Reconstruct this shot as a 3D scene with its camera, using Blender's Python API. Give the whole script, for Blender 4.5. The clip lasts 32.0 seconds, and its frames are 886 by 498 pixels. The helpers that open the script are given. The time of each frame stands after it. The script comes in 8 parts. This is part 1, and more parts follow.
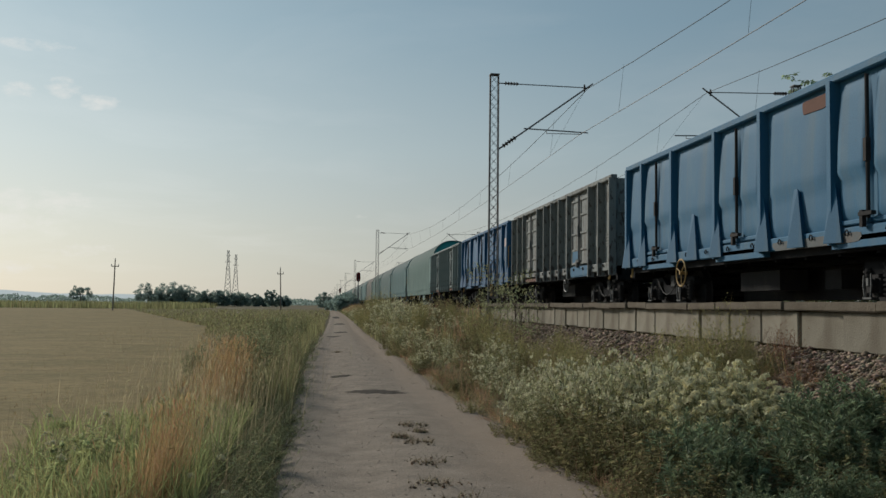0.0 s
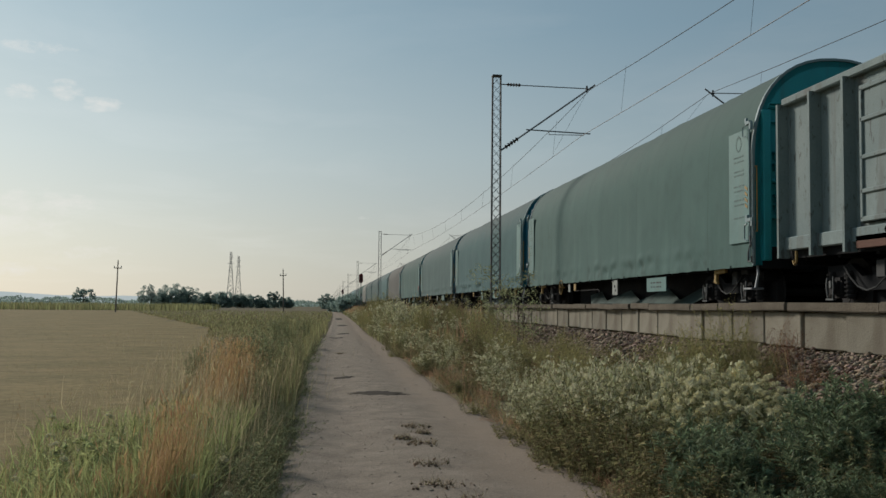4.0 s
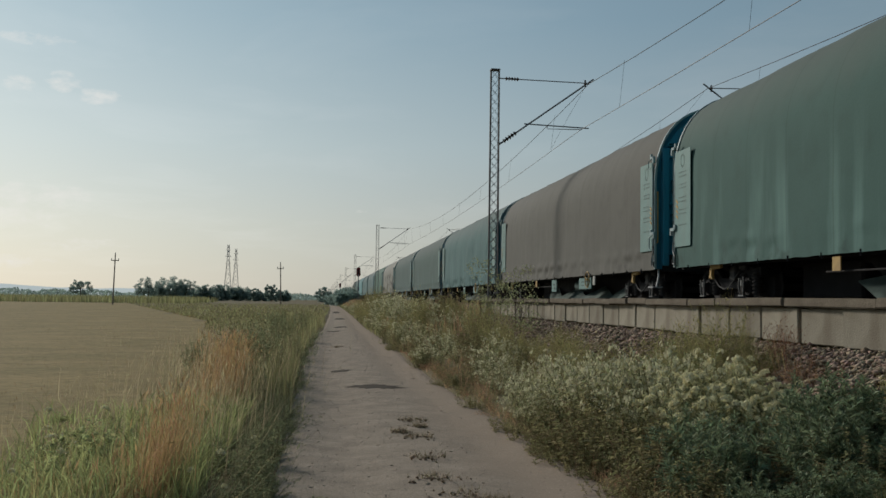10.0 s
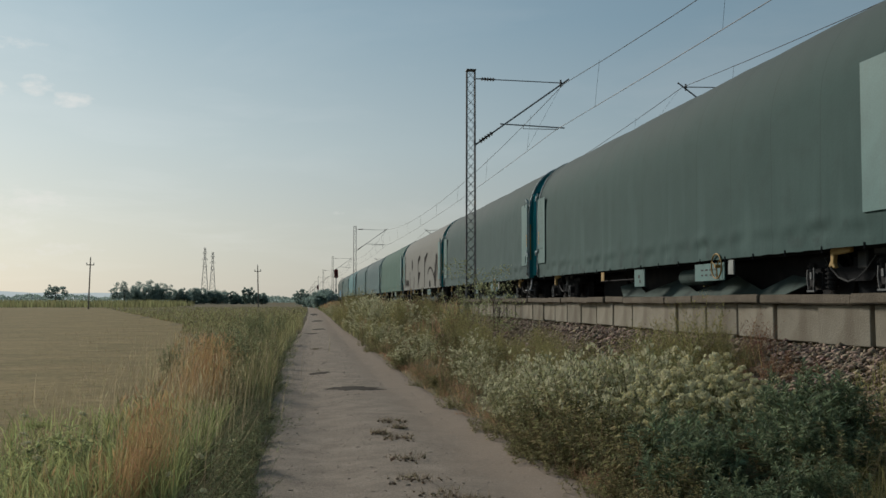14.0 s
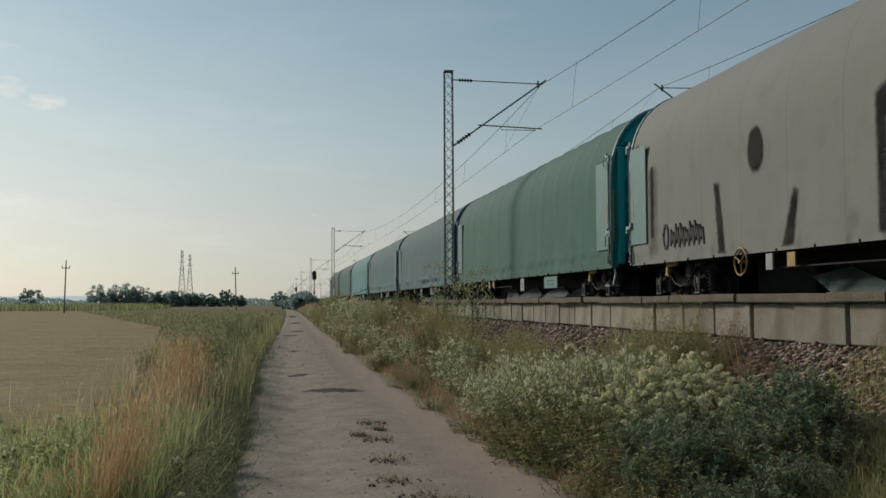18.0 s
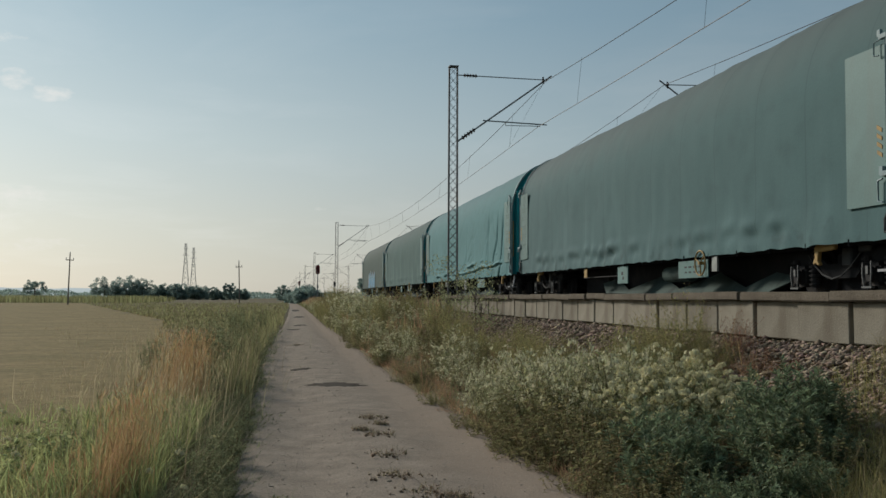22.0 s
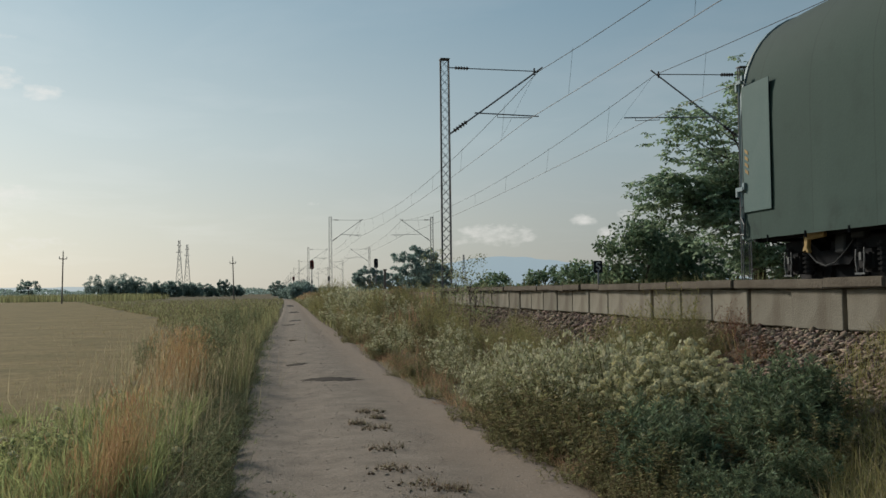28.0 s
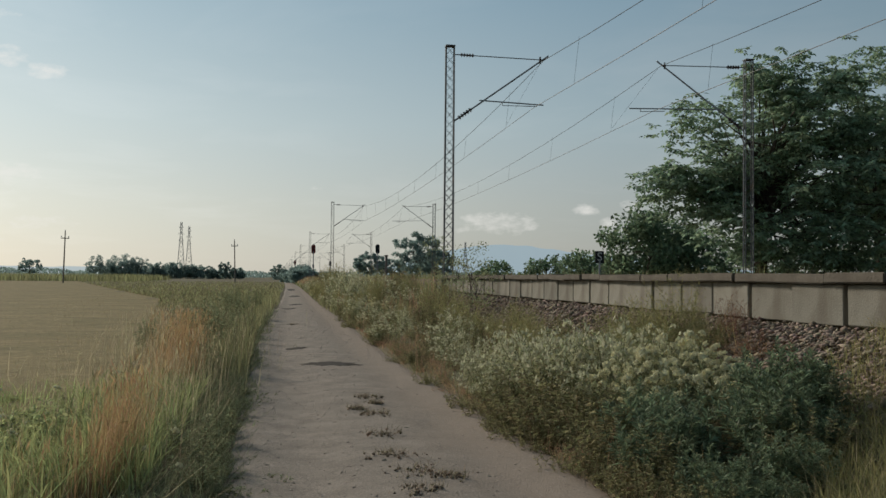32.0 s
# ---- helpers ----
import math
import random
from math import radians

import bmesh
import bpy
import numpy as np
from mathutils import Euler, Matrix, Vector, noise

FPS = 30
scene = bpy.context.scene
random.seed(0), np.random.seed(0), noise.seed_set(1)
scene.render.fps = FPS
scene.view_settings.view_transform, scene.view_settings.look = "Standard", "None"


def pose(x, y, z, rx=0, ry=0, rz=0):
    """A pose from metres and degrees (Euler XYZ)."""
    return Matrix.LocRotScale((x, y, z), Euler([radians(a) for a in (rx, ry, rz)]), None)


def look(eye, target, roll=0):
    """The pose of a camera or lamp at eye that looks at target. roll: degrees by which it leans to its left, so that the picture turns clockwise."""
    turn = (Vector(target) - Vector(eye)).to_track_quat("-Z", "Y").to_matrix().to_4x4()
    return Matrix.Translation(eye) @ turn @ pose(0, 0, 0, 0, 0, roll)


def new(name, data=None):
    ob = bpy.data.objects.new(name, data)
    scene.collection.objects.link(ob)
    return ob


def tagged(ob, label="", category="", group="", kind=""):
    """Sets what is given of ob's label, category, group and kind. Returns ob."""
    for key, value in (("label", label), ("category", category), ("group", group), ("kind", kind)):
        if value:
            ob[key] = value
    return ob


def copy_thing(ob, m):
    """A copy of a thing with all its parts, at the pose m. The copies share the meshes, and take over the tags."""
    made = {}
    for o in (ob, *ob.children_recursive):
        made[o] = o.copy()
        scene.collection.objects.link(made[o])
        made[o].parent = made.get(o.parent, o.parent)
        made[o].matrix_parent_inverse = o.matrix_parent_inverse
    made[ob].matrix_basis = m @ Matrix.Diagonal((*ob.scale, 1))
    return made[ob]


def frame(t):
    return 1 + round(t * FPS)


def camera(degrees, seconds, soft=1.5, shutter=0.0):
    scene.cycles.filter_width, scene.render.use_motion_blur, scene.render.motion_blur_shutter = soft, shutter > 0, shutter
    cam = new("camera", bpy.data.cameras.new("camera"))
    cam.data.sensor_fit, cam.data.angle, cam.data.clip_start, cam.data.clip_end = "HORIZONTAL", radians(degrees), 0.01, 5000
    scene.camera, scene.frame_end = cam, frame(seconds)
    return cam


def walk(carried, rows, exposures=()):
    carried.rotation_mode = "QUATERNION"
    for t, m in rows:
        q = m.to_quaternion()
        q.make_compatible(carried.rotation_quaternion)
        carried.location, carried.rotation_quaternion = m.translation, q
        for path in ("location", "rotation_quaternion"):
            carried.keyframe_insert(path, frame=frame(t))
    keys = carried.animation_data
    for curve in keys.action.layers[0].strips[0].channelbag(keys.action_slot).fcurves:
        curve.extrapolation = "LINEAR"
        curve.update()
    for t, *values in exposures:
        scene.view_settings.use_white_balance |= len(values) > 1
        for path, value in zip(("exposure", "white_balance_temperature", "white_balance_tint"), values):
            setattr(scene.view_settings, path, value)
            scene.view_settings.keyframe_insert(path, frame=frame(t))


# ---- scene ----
cam = camera(47.55, 32.0, soft=1.5)
EYE = Vector((0.0, 0.0, 1.5))
# seconds, degrees to the right of the track, degrees up, lean
PATH = [
    (0, 6.813, 3.198, 0.581), (0.5, 6.766, 3.206, 0.326), (1, 6.716, 3.228, 0.091), (1.5, 6.668, 3.227, 0.147), (2, 6.589, 3.237, 0.201),
    (2.5, 6.530, 3.247, 0.289), (3, 6.506, 3.234, 0.345), (3.5, 6.600, 3.252, 0.421), (5.5, 6.682, 3.293, 0.602), (6, 6.639, 3.297, 0.429),
    (6.5, 6.592, 3.302, 0.407), (7, 6.600, 3.308, 0.454), (7.5, 6.868, 3.321, 0.507), (8, 6.895, 3.297, 0.502), (8.5, 6.823, 2.963, 0.535),
    (9, 6.749, 2.904, 0.645), (9.5, 6.694, 2.902, 0.684), (10, 6.809, 2.922, 0.753), (10.5, 7.006, 2.912, 0.786), (11, 6.986, 2.930, 0.900),
    (11.5, 7.183, 2.943, 0.744), (12, 7.419, 2.947, 0.604), (12.5, 7.560, 2.958, 0.517), (13, 7.533, 2.971, 0.299), (13.5, 7.737, 2.957, 0.086),
    (14, 8.085, 2.969, 0.065), (14.5, 8.329, 2.977, -0.024), (16.5, 9.073, 3.002, -0.222), (17, 9.159, 3.012, -0.334), (17.5, 9.322, 3.018, -0.362),
    (18, 9.318, 3.032, -0.291), (18.5, 9.262, 3.039, -0.190), (19, 9.208, 3.032, -0.164), (19.5, 9.152, 2.833, -0.111), (20, 9.097, 2.708, -0.053),
    (20.5, 9.050, 2.731, 0.044), (21, 9.031, 2.736, 0.111), (21.5, 9.079, 2.751, 0.208), (22, 9.114, 2.763, 0.223), (22.5, 9.066, 2.777, 0.091),
    (23, 9.232, 2.784, 0.050), (23.5, 9.322, 2.781, 0.071), (24, 9.298, 2.776, 0.014), (24.5, 9.231, 2.783, -0.003), (25, 9.196, 2.785, -0.108),
    (25.5, 9.230, 2.811, -0.378), (27.5, 9.491, 2.747, -0.741), (28, 9.463, 2.363, -0.696), (28.5, 9.693, 2.362, -0.644), (29, 9.708, 2.193, -0.566),
    (29.5, 9.656, 1.559, -0.350), (30, 9.596, 1.572, -0.206), (30.5, 9.554, 1.594, -0.006), (31, 9.505, 1.589, 0.231), (31.5, 9.422, 1.601, 0.402),
    (32, 9.362, 1.627, 0.500),
]



def aim(yaw, pitch, lean):
    a, b = radians(yaw), radians(pitch)
    way = Vector((math.sin(a) * math.cos(b), math.cos(a) * math.cos(b), math.sin(b)))
    return look(EYE, EYE + way * 100, lean)


walk(cam, [(t, aim(a, b, c)) for t, a, b, c in PATH], exposures=[(0, -0.06), (14, -0.06), (18, 0.0), (32, 0.02)])

# ---- world, sun, exposure ----
SUN_TURN, SUN_UP = -34.0, 26.0          # degrees from the track's way, degrees up
scene.view_settings.exposure = 0.0


CLOUDS = [(-14.1, 11.3, 1.1, 0.7, 0.62), (-12.3, 10.7, 1.3, 0.6, 0.62), (-16.4, 11.0, 1.0, 0.6, 0.5), (-15.5, 5.3, 3.6, 0.9, 0.50), (-16.5, 4.0, 3.5, 0.9, 0.46), (-16.5, 1.8, 2.6, 0.5, 0.46), (-15.8, 13.4, 3.0, 0.4, 0.44), (-13, 2.8, 3.0, 0.5, 0.40),
          (17.5, 3.9, 1.1, 0.45, 0.70), (18.7, 3.2, 0.6, 0.4, 0.55), (12.2, 3.1, 3.2, 0.9, 0.50), (20.0, 4.1, 0.9, 0.4, 0.5), (2.0, 5.0, 0.8, 0.2, 0.45)]


def make_world():
    w = bpy.data.worlds.new("sky")
    scene.world = w
    w.use_nodes = True
    nt = w.node_tree
    N, K = nt.nodes, nt.links
    N.clear()
    out, bg = N.new("ShaderNodeOutputWorld"), N.new("ShaderNodeBackground")
    sky = N.new("ShaderNodeTexSky")
    sky.sky_type, sky.sun_disc = "NISHITA", False
    sky.sun_elevation, sky.sun_rotation = radians(SUN_UP), radians(SUN_TURN)
    sky.altitude, sky.air_density, sky.dust_density, sky.ozone_density = 100, 1.0, 1.2, 2.0
    # thin cloud: noise on a flat sheet high overhead
    geo = N.new("ShaderNodeTexCoord")
    sep = N.new("ShaderNodeSeparateXYZ")
    K.new(geo.outputs["Generated"], sep.inputs[0])
    add = N.new("ShaderNodeMath"); add.operation = "ADD"; add.inputs[1].default_value = 0.10
    K.new(sep.outputs["Z"], add.inputs[0])
    comb = N.new("ShaderNodeCombineXYZ")
    for i, ax in enumerate("XY"):
        d = N.new("ShaderNodeMath"); d.operation = "DIVIDE"
        K.new(sep.outputs[ax], d.inputs[0]); K.new(add.outputs[0], d.inputs[1])
        K.new(d.outputs[0], comb.inputs[i])
    n1 = N.new("ShaderNodeTexNoise")
    n1.inputs["Scale"].default_value, n1.inputs["Detail"].default_value, n1.inputs["Roughness"].default_value = 1.1, 7, 0.58
    n1.inputs["Distortion"].default_value = 0.4
    K.new(comb.outputs[0], n1.inputs["Vector"])
    r1 = N.new("ShaderNodeValToRGB")
    r1.color_ramp.elements[0].position, r1.color_ramp.elements[1].position = 0.50, 0.80
    K.new(n1.outputs["Fac"], r1.inputs[0])
    fade = N.new("ShaderNodeMapRange")
    fade.inputs["From Min"].default_value, fade.inputs["From Max"].default_value = 0.0, 0.06
    K.new(sep.outputs["Z"], fade.inputs["Value"])
    mul = N.new("ShaderNodeMath"); mul.operation = "MULTIPLY"
    K.new(r1.outputs[0], mul.inputs[0]); K.new(fade.outputs[0], mul.inputs[1])
    amt = N.new("ShaderNodeMath"); amt.operation = "MULTIPLY"; amt.inputs[1].default_value = 0.30
    K.new(mul.outputs[0], amt.inputs[0])
    # clouds take the sky's own light, whitened and raised
    hsv = N.new("ShaderNodeHueSaturation")
    hsv.inputs["Saturation"].default_value, hsv.inputs["Value"].default_value = 0.35, 1.45
    mix = N.new("ShaderNodeMix"); mix.data_type = "RGBA"
    K.new(amt.outputs[0], mix.inputs["Factor"]); K.new(hsv.outputs[0], mix.inputs["B"])
    # a veil of haze over the whole sky, brighter towards the sun
    veils = []
    for stops in (((0.0, (5.9, 5.9, 5.3)), (0.07, (5.85, 6.1, 5.6)), (0.15, (5.1, 5.9, 5.85)), (0.27, (3.55, 4.85, 5.35)), (0.6, (1.8, 3.0, 4.15)), (1.0, (1.35, 2.5, 3.6))),
                  ((0.0, (4.75, 4.9, 4.7)), (0.07, (4.85, 5.25, 5.1)), (0.15, (4.35, 5.45, 5.75)), (0.27, (2.9, 4.35, 5.2)), (0.6, (1.75, 3.0, 4.15)), (1.0, (1.35, 2.5, 3.6)))):
        ramp = N.new("ShaderNodeValToRGB")
        r = ramp.color_ramp
        for pos, c in stops:
            el = r.elements[0] if pos == 0.0 else r.elements[-1] if pos == 1.0 else r.elements.new(pos)
            el.position, el.color = pos, (*c, 1)
        K.new(sep.outputs["Z"], ramp.inputs[0])
        veils.append(ramp)
    dot = N.new("ShaderNodeVectorMath"); dot.operation = "DOT_PRODUCT"
    dot.inputs[1].default_value = (math.sin(radians(SUN_TURN)), math.cos(radians(SUN_TURN)), 0.0)
    K.new(geo.outputs["Generated"], dot.inputs[0])
    gain = N.new("ShaderNodeFloatCurve")
    pts = gain.mapping.curves[0].points
    pts[0].location, pts[1].location = (0.0, 0.40), (1.0, 1.0)
    pts.new(0.71, 0.53)
    gain.mapping.update()
    half = N.new("ShaderNodeMath"); half.operation = "MULTIPLY_ADD"; half.inputs[1].default_value, half.inputs[2].default_value = 0.5, 0.5
    K.new(dot.outputs["Value"], half.inputs[0]); K.new(half.outputs[0], gain.inputs["Value"])
    vs = N.new("ShaderNodeVectorMath"); vs.operation = "SCALE"
    away = N.new("ShaderNodeMapRange"); away.inputs["From Min"].default_value, away.inputs["From Max"].default_value = 0.97, 0.80
    K.new(half.outputs[0], away.inputs["Value"])
    veil = N.new("ShaderNodeMix"); veil.data_type = "RGBA"
    K.new(away.outputs[0], veil.inputs["Factor"]); K.new(veils[0].outputs[0], veil.inputs["A"]); K.new(veils[1].outputs[0], veil.inputs["B"])
    K.new(veil.outputs["Result"], vs.inputs[0]); boost = N.new("ShaderNodeMath"); boost.operation = "MULTIPLY"; boost.inputs[1].default_value = 1.20
    K.new(gain.outputs[0], boost.inputs[0]); K.new(boost.outputs[0], vs.inputs["Scale"])
    haze = N.new("ShaderNodeMix"); haze.data_type = "RGBA"; haze.inputs["Factor"].default_value = 0.86
    K.new(sky.outputs[0], haze.inputs["A"]); K.new(vs.outputs[0], haze.inputs["B"])
    K.new(haze.outputs["Result"], mix.inputs["A"])
    hsv.inputs["Saturation"].default_value, hsv.inputs["Value"].default_value = 0.5, 1.25
    K.new(haze.outputs["Result"], hsv.inputs["Color"])
    col = mix.outputs["Result"]
    # a few small fair weather clouds low in the sky: turn, height, half width, half height (degrees), brightness
    az = N.new("ShaderNodeMath"); az.operation = "ARCTAN2"
    K.new(sep.outputs["X"], az.inputs[0]); K.new(sep.outputs["Y"], az.inputs[1])
    puff = N.new("ShaderNodeTexNoise")
    puff.inputs["Scale"].default_value, puff.inputs["Detail"].default_value, puff.inputs["Roughness"].default_value = 55, 7, 0.62
    stretch = N.new("ShaderNodeMapping"); stretch.inputs["Scale"].default_value = (1, 1, 2.2)
    K.new(geo.outputs["Generated"], stretch.inputs[0]); K.new(stretch.outputs[0], puff.inputs["Vector"])
    total = None
    for a, e, sa, se, amp in CLOUDS:
        terms = []
        for src, mid, wide in ((az.outputs[0], radians(a), radians(sa)), (sep.outputs["Z"], math.sin(radians(e)), radians(se))):
            d = N.new("ShaderNodeMath"); d.operation = "SUBTRACT"; d.inputs[1].default_value = mid
            K.new(src, d.inputs[0])
            q = N.new("ShaderNodeMath"); q.operation = "DIVIDE"; q.inputs[1].default_value = wide
            K.new(d.outputs[0], q.inputs[0])
            p = N.new("ShaderNodeMath"); p.operation = "MULTIPLY"
            K.new(q.outputs[0], p.inputs[0]); K.new(q.outputs[0], p.inputs[1])
            terms.append(p.outputs[0])
        sm = N.new("ShaderNodeMath"); sm.operation = "ADD"; K.new(terms[0], sm.inputs[0]); K.new(terms[1], sm.inputs[1])
        inv = N.new("ShaderNodeMapRange"); inv.inputs["From Min"].default_value, inv.inputs["From Max"].default_value = 1.0, 0.0
        inv.inputs["To Max"].default_value = amp
        K.new(sm.outputs[0], inv.inputs["Value"])
        if total is None:
            total = inv.outputs[0]
        else:
            mxm = N.new("ShaderNodeMath"); mxm.operation = "MAXIMUM"; K.new(total, mxm.inputs[0]); K.new(inv.outputs[0], mxm.inputs[1]); total = mxm.outputs[0]
    ad = N.new("ShaderNodeMath"); ad.operation = "MULTIPLY_ADD"; ad.inputs[1].default_value = 1.7; K.new(total, ad.inputs[2]); K.new(puff.outputs["Fac"], ad.inputs[0])
    edge = N.new("ShaderNodeMapRange"); edge.inputs["From Min"].default_value, edge.inputs["From Max"].default_value, edge.inputs["To Max"].default_value = 1.05, 1.75, 0.62
    K.new(ad.outputs[0], edge.inputs["Value"])
    gate = N.new("ShaderNodeMath"); gate.operation = "MULTIPLY"; gate.use_clamp = True; gate.inputs[1].default_value = 6.0
    K.new(total, gate.inputs[0])
    gated = N.new("ShaderNodeMath"); gated.operation = "MULTIPLY"
    K.new(edge.outputs[0], gated.inputs[0]); K.new(gate.outputs[0], gated.inputs[1])
    lit = N.new("ShaderNodeMix"); lit.data_type = "RGBA"; lit.inputs["B"].default_value = (8.6, 8.4, 8.0, 1)
    K.new(gated.outputs[0], lit.inputs["Factor"]); K.new(col, lit.inputs["A"])
    K.new(lit.outputs["Result"], bg.inputs["Color"])
    bg.inputs["Strength"].default_value = 0.10
    K.new(bg.outputs[0], out.inputs[0])


make_world()
sun = new("sun", bpy.data.lights.new("sun", "SUN"))
sun.data.energy, sun.data.angle, sun.data.color = 3.0, radians(10), (1.0, 0.935, 0.84)
_a, _b = radians(SUN_TURN), radians(SUN_UP)
sun.matrix_world = look((0, 0, 0), (-math.sin(_a) * math.cos(_b), -math.cos(_a) * math.cos(_b), -math.sin(_b)))
sun.location = (-60, 60, 40)

# ---- materials ----
def material(name, base, rough=0.8, metal=0.0, vary=0.25, scale=3.0, fine=40.0, bump=0.15, second=None, spread=0.5, island=0.0, per_object=0.0, leaf=0.0, streak=0.0, dirt=None, stretch=(1, 1, 1)):
    """A surface: base colour, broken up by large stains and a fine grain. second: the stains' colour. leaf: share of light let through."""
    m = bpy.data.materials.new(name)
    m.use_nodes = True
    N, K = m.node_tree.nodes, m.node_tree.links
    N.clear()
    out = N.new("ShaderNodeOutputMaterial")
    tc = N.new("ShaderNodeTexCoord")
    mp = N.new("ShaderNodeMapping")
    mp.inputs["Scale"].default_value = stretch
    K.new(tc.outputs["Object"], mp.inputs[0])
    big, small = N.new("ShaderNodeTexNoise"), N.new("ShaderNodeTexNoise")
    big.inputs["Scale"].default_value, big.inputs["Detail"].default_value, big.inputs["Roughness"].default_value = scale, 6, 0.62
    small.inputs["Scale"].default_value, small.inputs["Detail"].default_value = fine, 3
    K.new(mp.outputs[0], big.inputs["Vector"]); K.new(mp.outputs[0], small.inputs["Vector"])
    ramp = N.new("ShaderNodeMapRange")
    ramp.inputs["From Min"].default_value, ramp.inputs["From Max"].default_value = 0.5 - spread / 2, 0.5 + spread / 2
    K.new(big.outputs["Fac"], ramp.inputs["Value"])
    mix = N.new("ShaderNodeMix"); mix.data_type = "RGBA"
    b = second or tuple(c * (1 - vary) for c in base)
    mix.inputs["A"].default_value, mix.inputs["B"].default_value = (*base, 1), (*b, 1)
    K.new(ramp.outputs[0], mix.inputs["Factor"])
    col = mix.outputs["Result"]
    if dirt:
        wv = N.new("ShaderNodeTexNoise")
        wv.inputs["Scale"].default_value, wv.inputs["Detail"].default_value = 1.0, 4
        mp2 = N.new("ShaderNodeMapping"); mp2.inputs["Scale"].default_value = (3, 3, 0.25) if streak else (2.3, 2.3, 2.3)
        K.new(tc.outputs["Object"], mp2.inputs[0]); K.new(mp2.outputs[0], wv.inputs["Vector"])
        r2 = N.new("ShaderNodeMapRange")
        r2.inputs["From Min"].default_value, r2.inputs["From Max"].default_value, r2.inputs["To Max"].default_value = 0.52, 0.72, 0.7
        K.new(wv.outputs["Fac"], r2.inputs["Value"])
        mx = N.new("ShaderNodeMix"); mx.data_type = "RGBA"; mx.inputs["B"].default_value = (*dirt, 1)
        K.new(r2.outputs[0], mx.inputs["Factor"]); K.new(col, mx.inputs["A"])
        col = mx.outputs["Result"]
    hsv = N.new("ShaderNodeHueSaturation")
    K.new(col, hsv.inputs["Color"])
    gr = N.new("ShaderNodeMapRange")
    gr.inputs["To Min"].default_value, gr.inputs["To Max"].default_value = 1 - vary * 0.6, 1 + vary * 0.6
    K.new(small.outputs["Fac"], gr.inputs["Value"])
    val = gr.outputs[0]
    for amount, src in ((island, "g"), (per_object, "o")):
        if amount:
            nd = N.new("ShaderNodeNewGeometry") if src == "g" else N.new("ShaderNodeObjectInfo")
            mr = N.new("ShaderNodeMapRange")
            mr.inputs["To Min"].default_value, mr.inputs["To Max"].default_value = 1 - amount, 1 + amount
            K.new(nd.outputs["Random Per Island" if src == "g" else "Random"], mr.inputs["Value"])
            ml = N.new("ShaderNodeMath"); ml.operation = "MULTIPLY"
            K.new(val, ml.inputs[0]); K.new(mr.outputs[0], ml.inputs[1])
            val = ml.outputs[0]
            if src == "g":
                hr = N.new("ShaderNodeMapRange")
                hr.inputs["To Min"].default_value, hr.inputs["To Max"].default_value = 0.5 - amount * 0.07, 0.5 + amount * 0.07
                fr = N.new("ShaderNodeMath"); fr.operation = "FRACT"
                k = N.new("ShaderNodeMath"); k.operation = "MULTIPLY"; k.inputs[1].default_value = 37.0
                K.new(nd.outputs["Random Per Island"], k.inputs[0]); K.new(k.outputs[0], fr.inputs[0])
                K.new(fr.outputs[0], hr.inputs["Value"]); K.new(hr.outputs[0], hsv.inputs["Hue"])
    K.new(val, hsv.inputs["Value"])
    col = hsv.outputs["Color"]
    if leaf:
        d, t, mxs = N.new("ShaderNodeBsdfPrincipled"), N.new("ShaderNodeBsdfTranslucent"), N.new("ShaderNodeMixShader")
        d.inputs["Roughness"].default_value = rough
        d.inputs["Specular IOR Level"].default_value = 0.10
        K.new(col, d.inputs["Base Color"]); K.new(col, t.inputs["Color"])
        mxs.inputs[0].default_value = leaf
        K.new(d.outputs[0], mxs.inputs[1]); K.new(t.outputs[0], mxs.inputs[2]); K.new(mxs.outputs[0], out.inputs[0])
        return m
    p = N.new("ShaderNodeBsdfPrincipled")
    p.inputs["Roughness"].default_value, p.inputs["Metallic"].default_value = rough, metal
    p.inputs["Specular IOR Level"].default_value = 0.35
    K.new(col, p.inputs["Base Color"])
    if bump:
        bp = N.new("ShaderNodeBump")
        bp.inputs["Strength"].default_value, bp.inputs["Distance"].default_value = bump, 0.02
        ad = N.new("ShaderNodeMath"); ad.operation = "ADD"
        K.new(big.outputs["Fac"], ad.inputs[0]); K.new(small.outputs["Fac"], ad.inputs[1])
        K.new(ad.outputs[0], bp.inputs["Height"]); K.new(bp.outputs[0], p.inputs["Normal"])
    K.new(p.outputs[0], out.inputs[0])
    return m


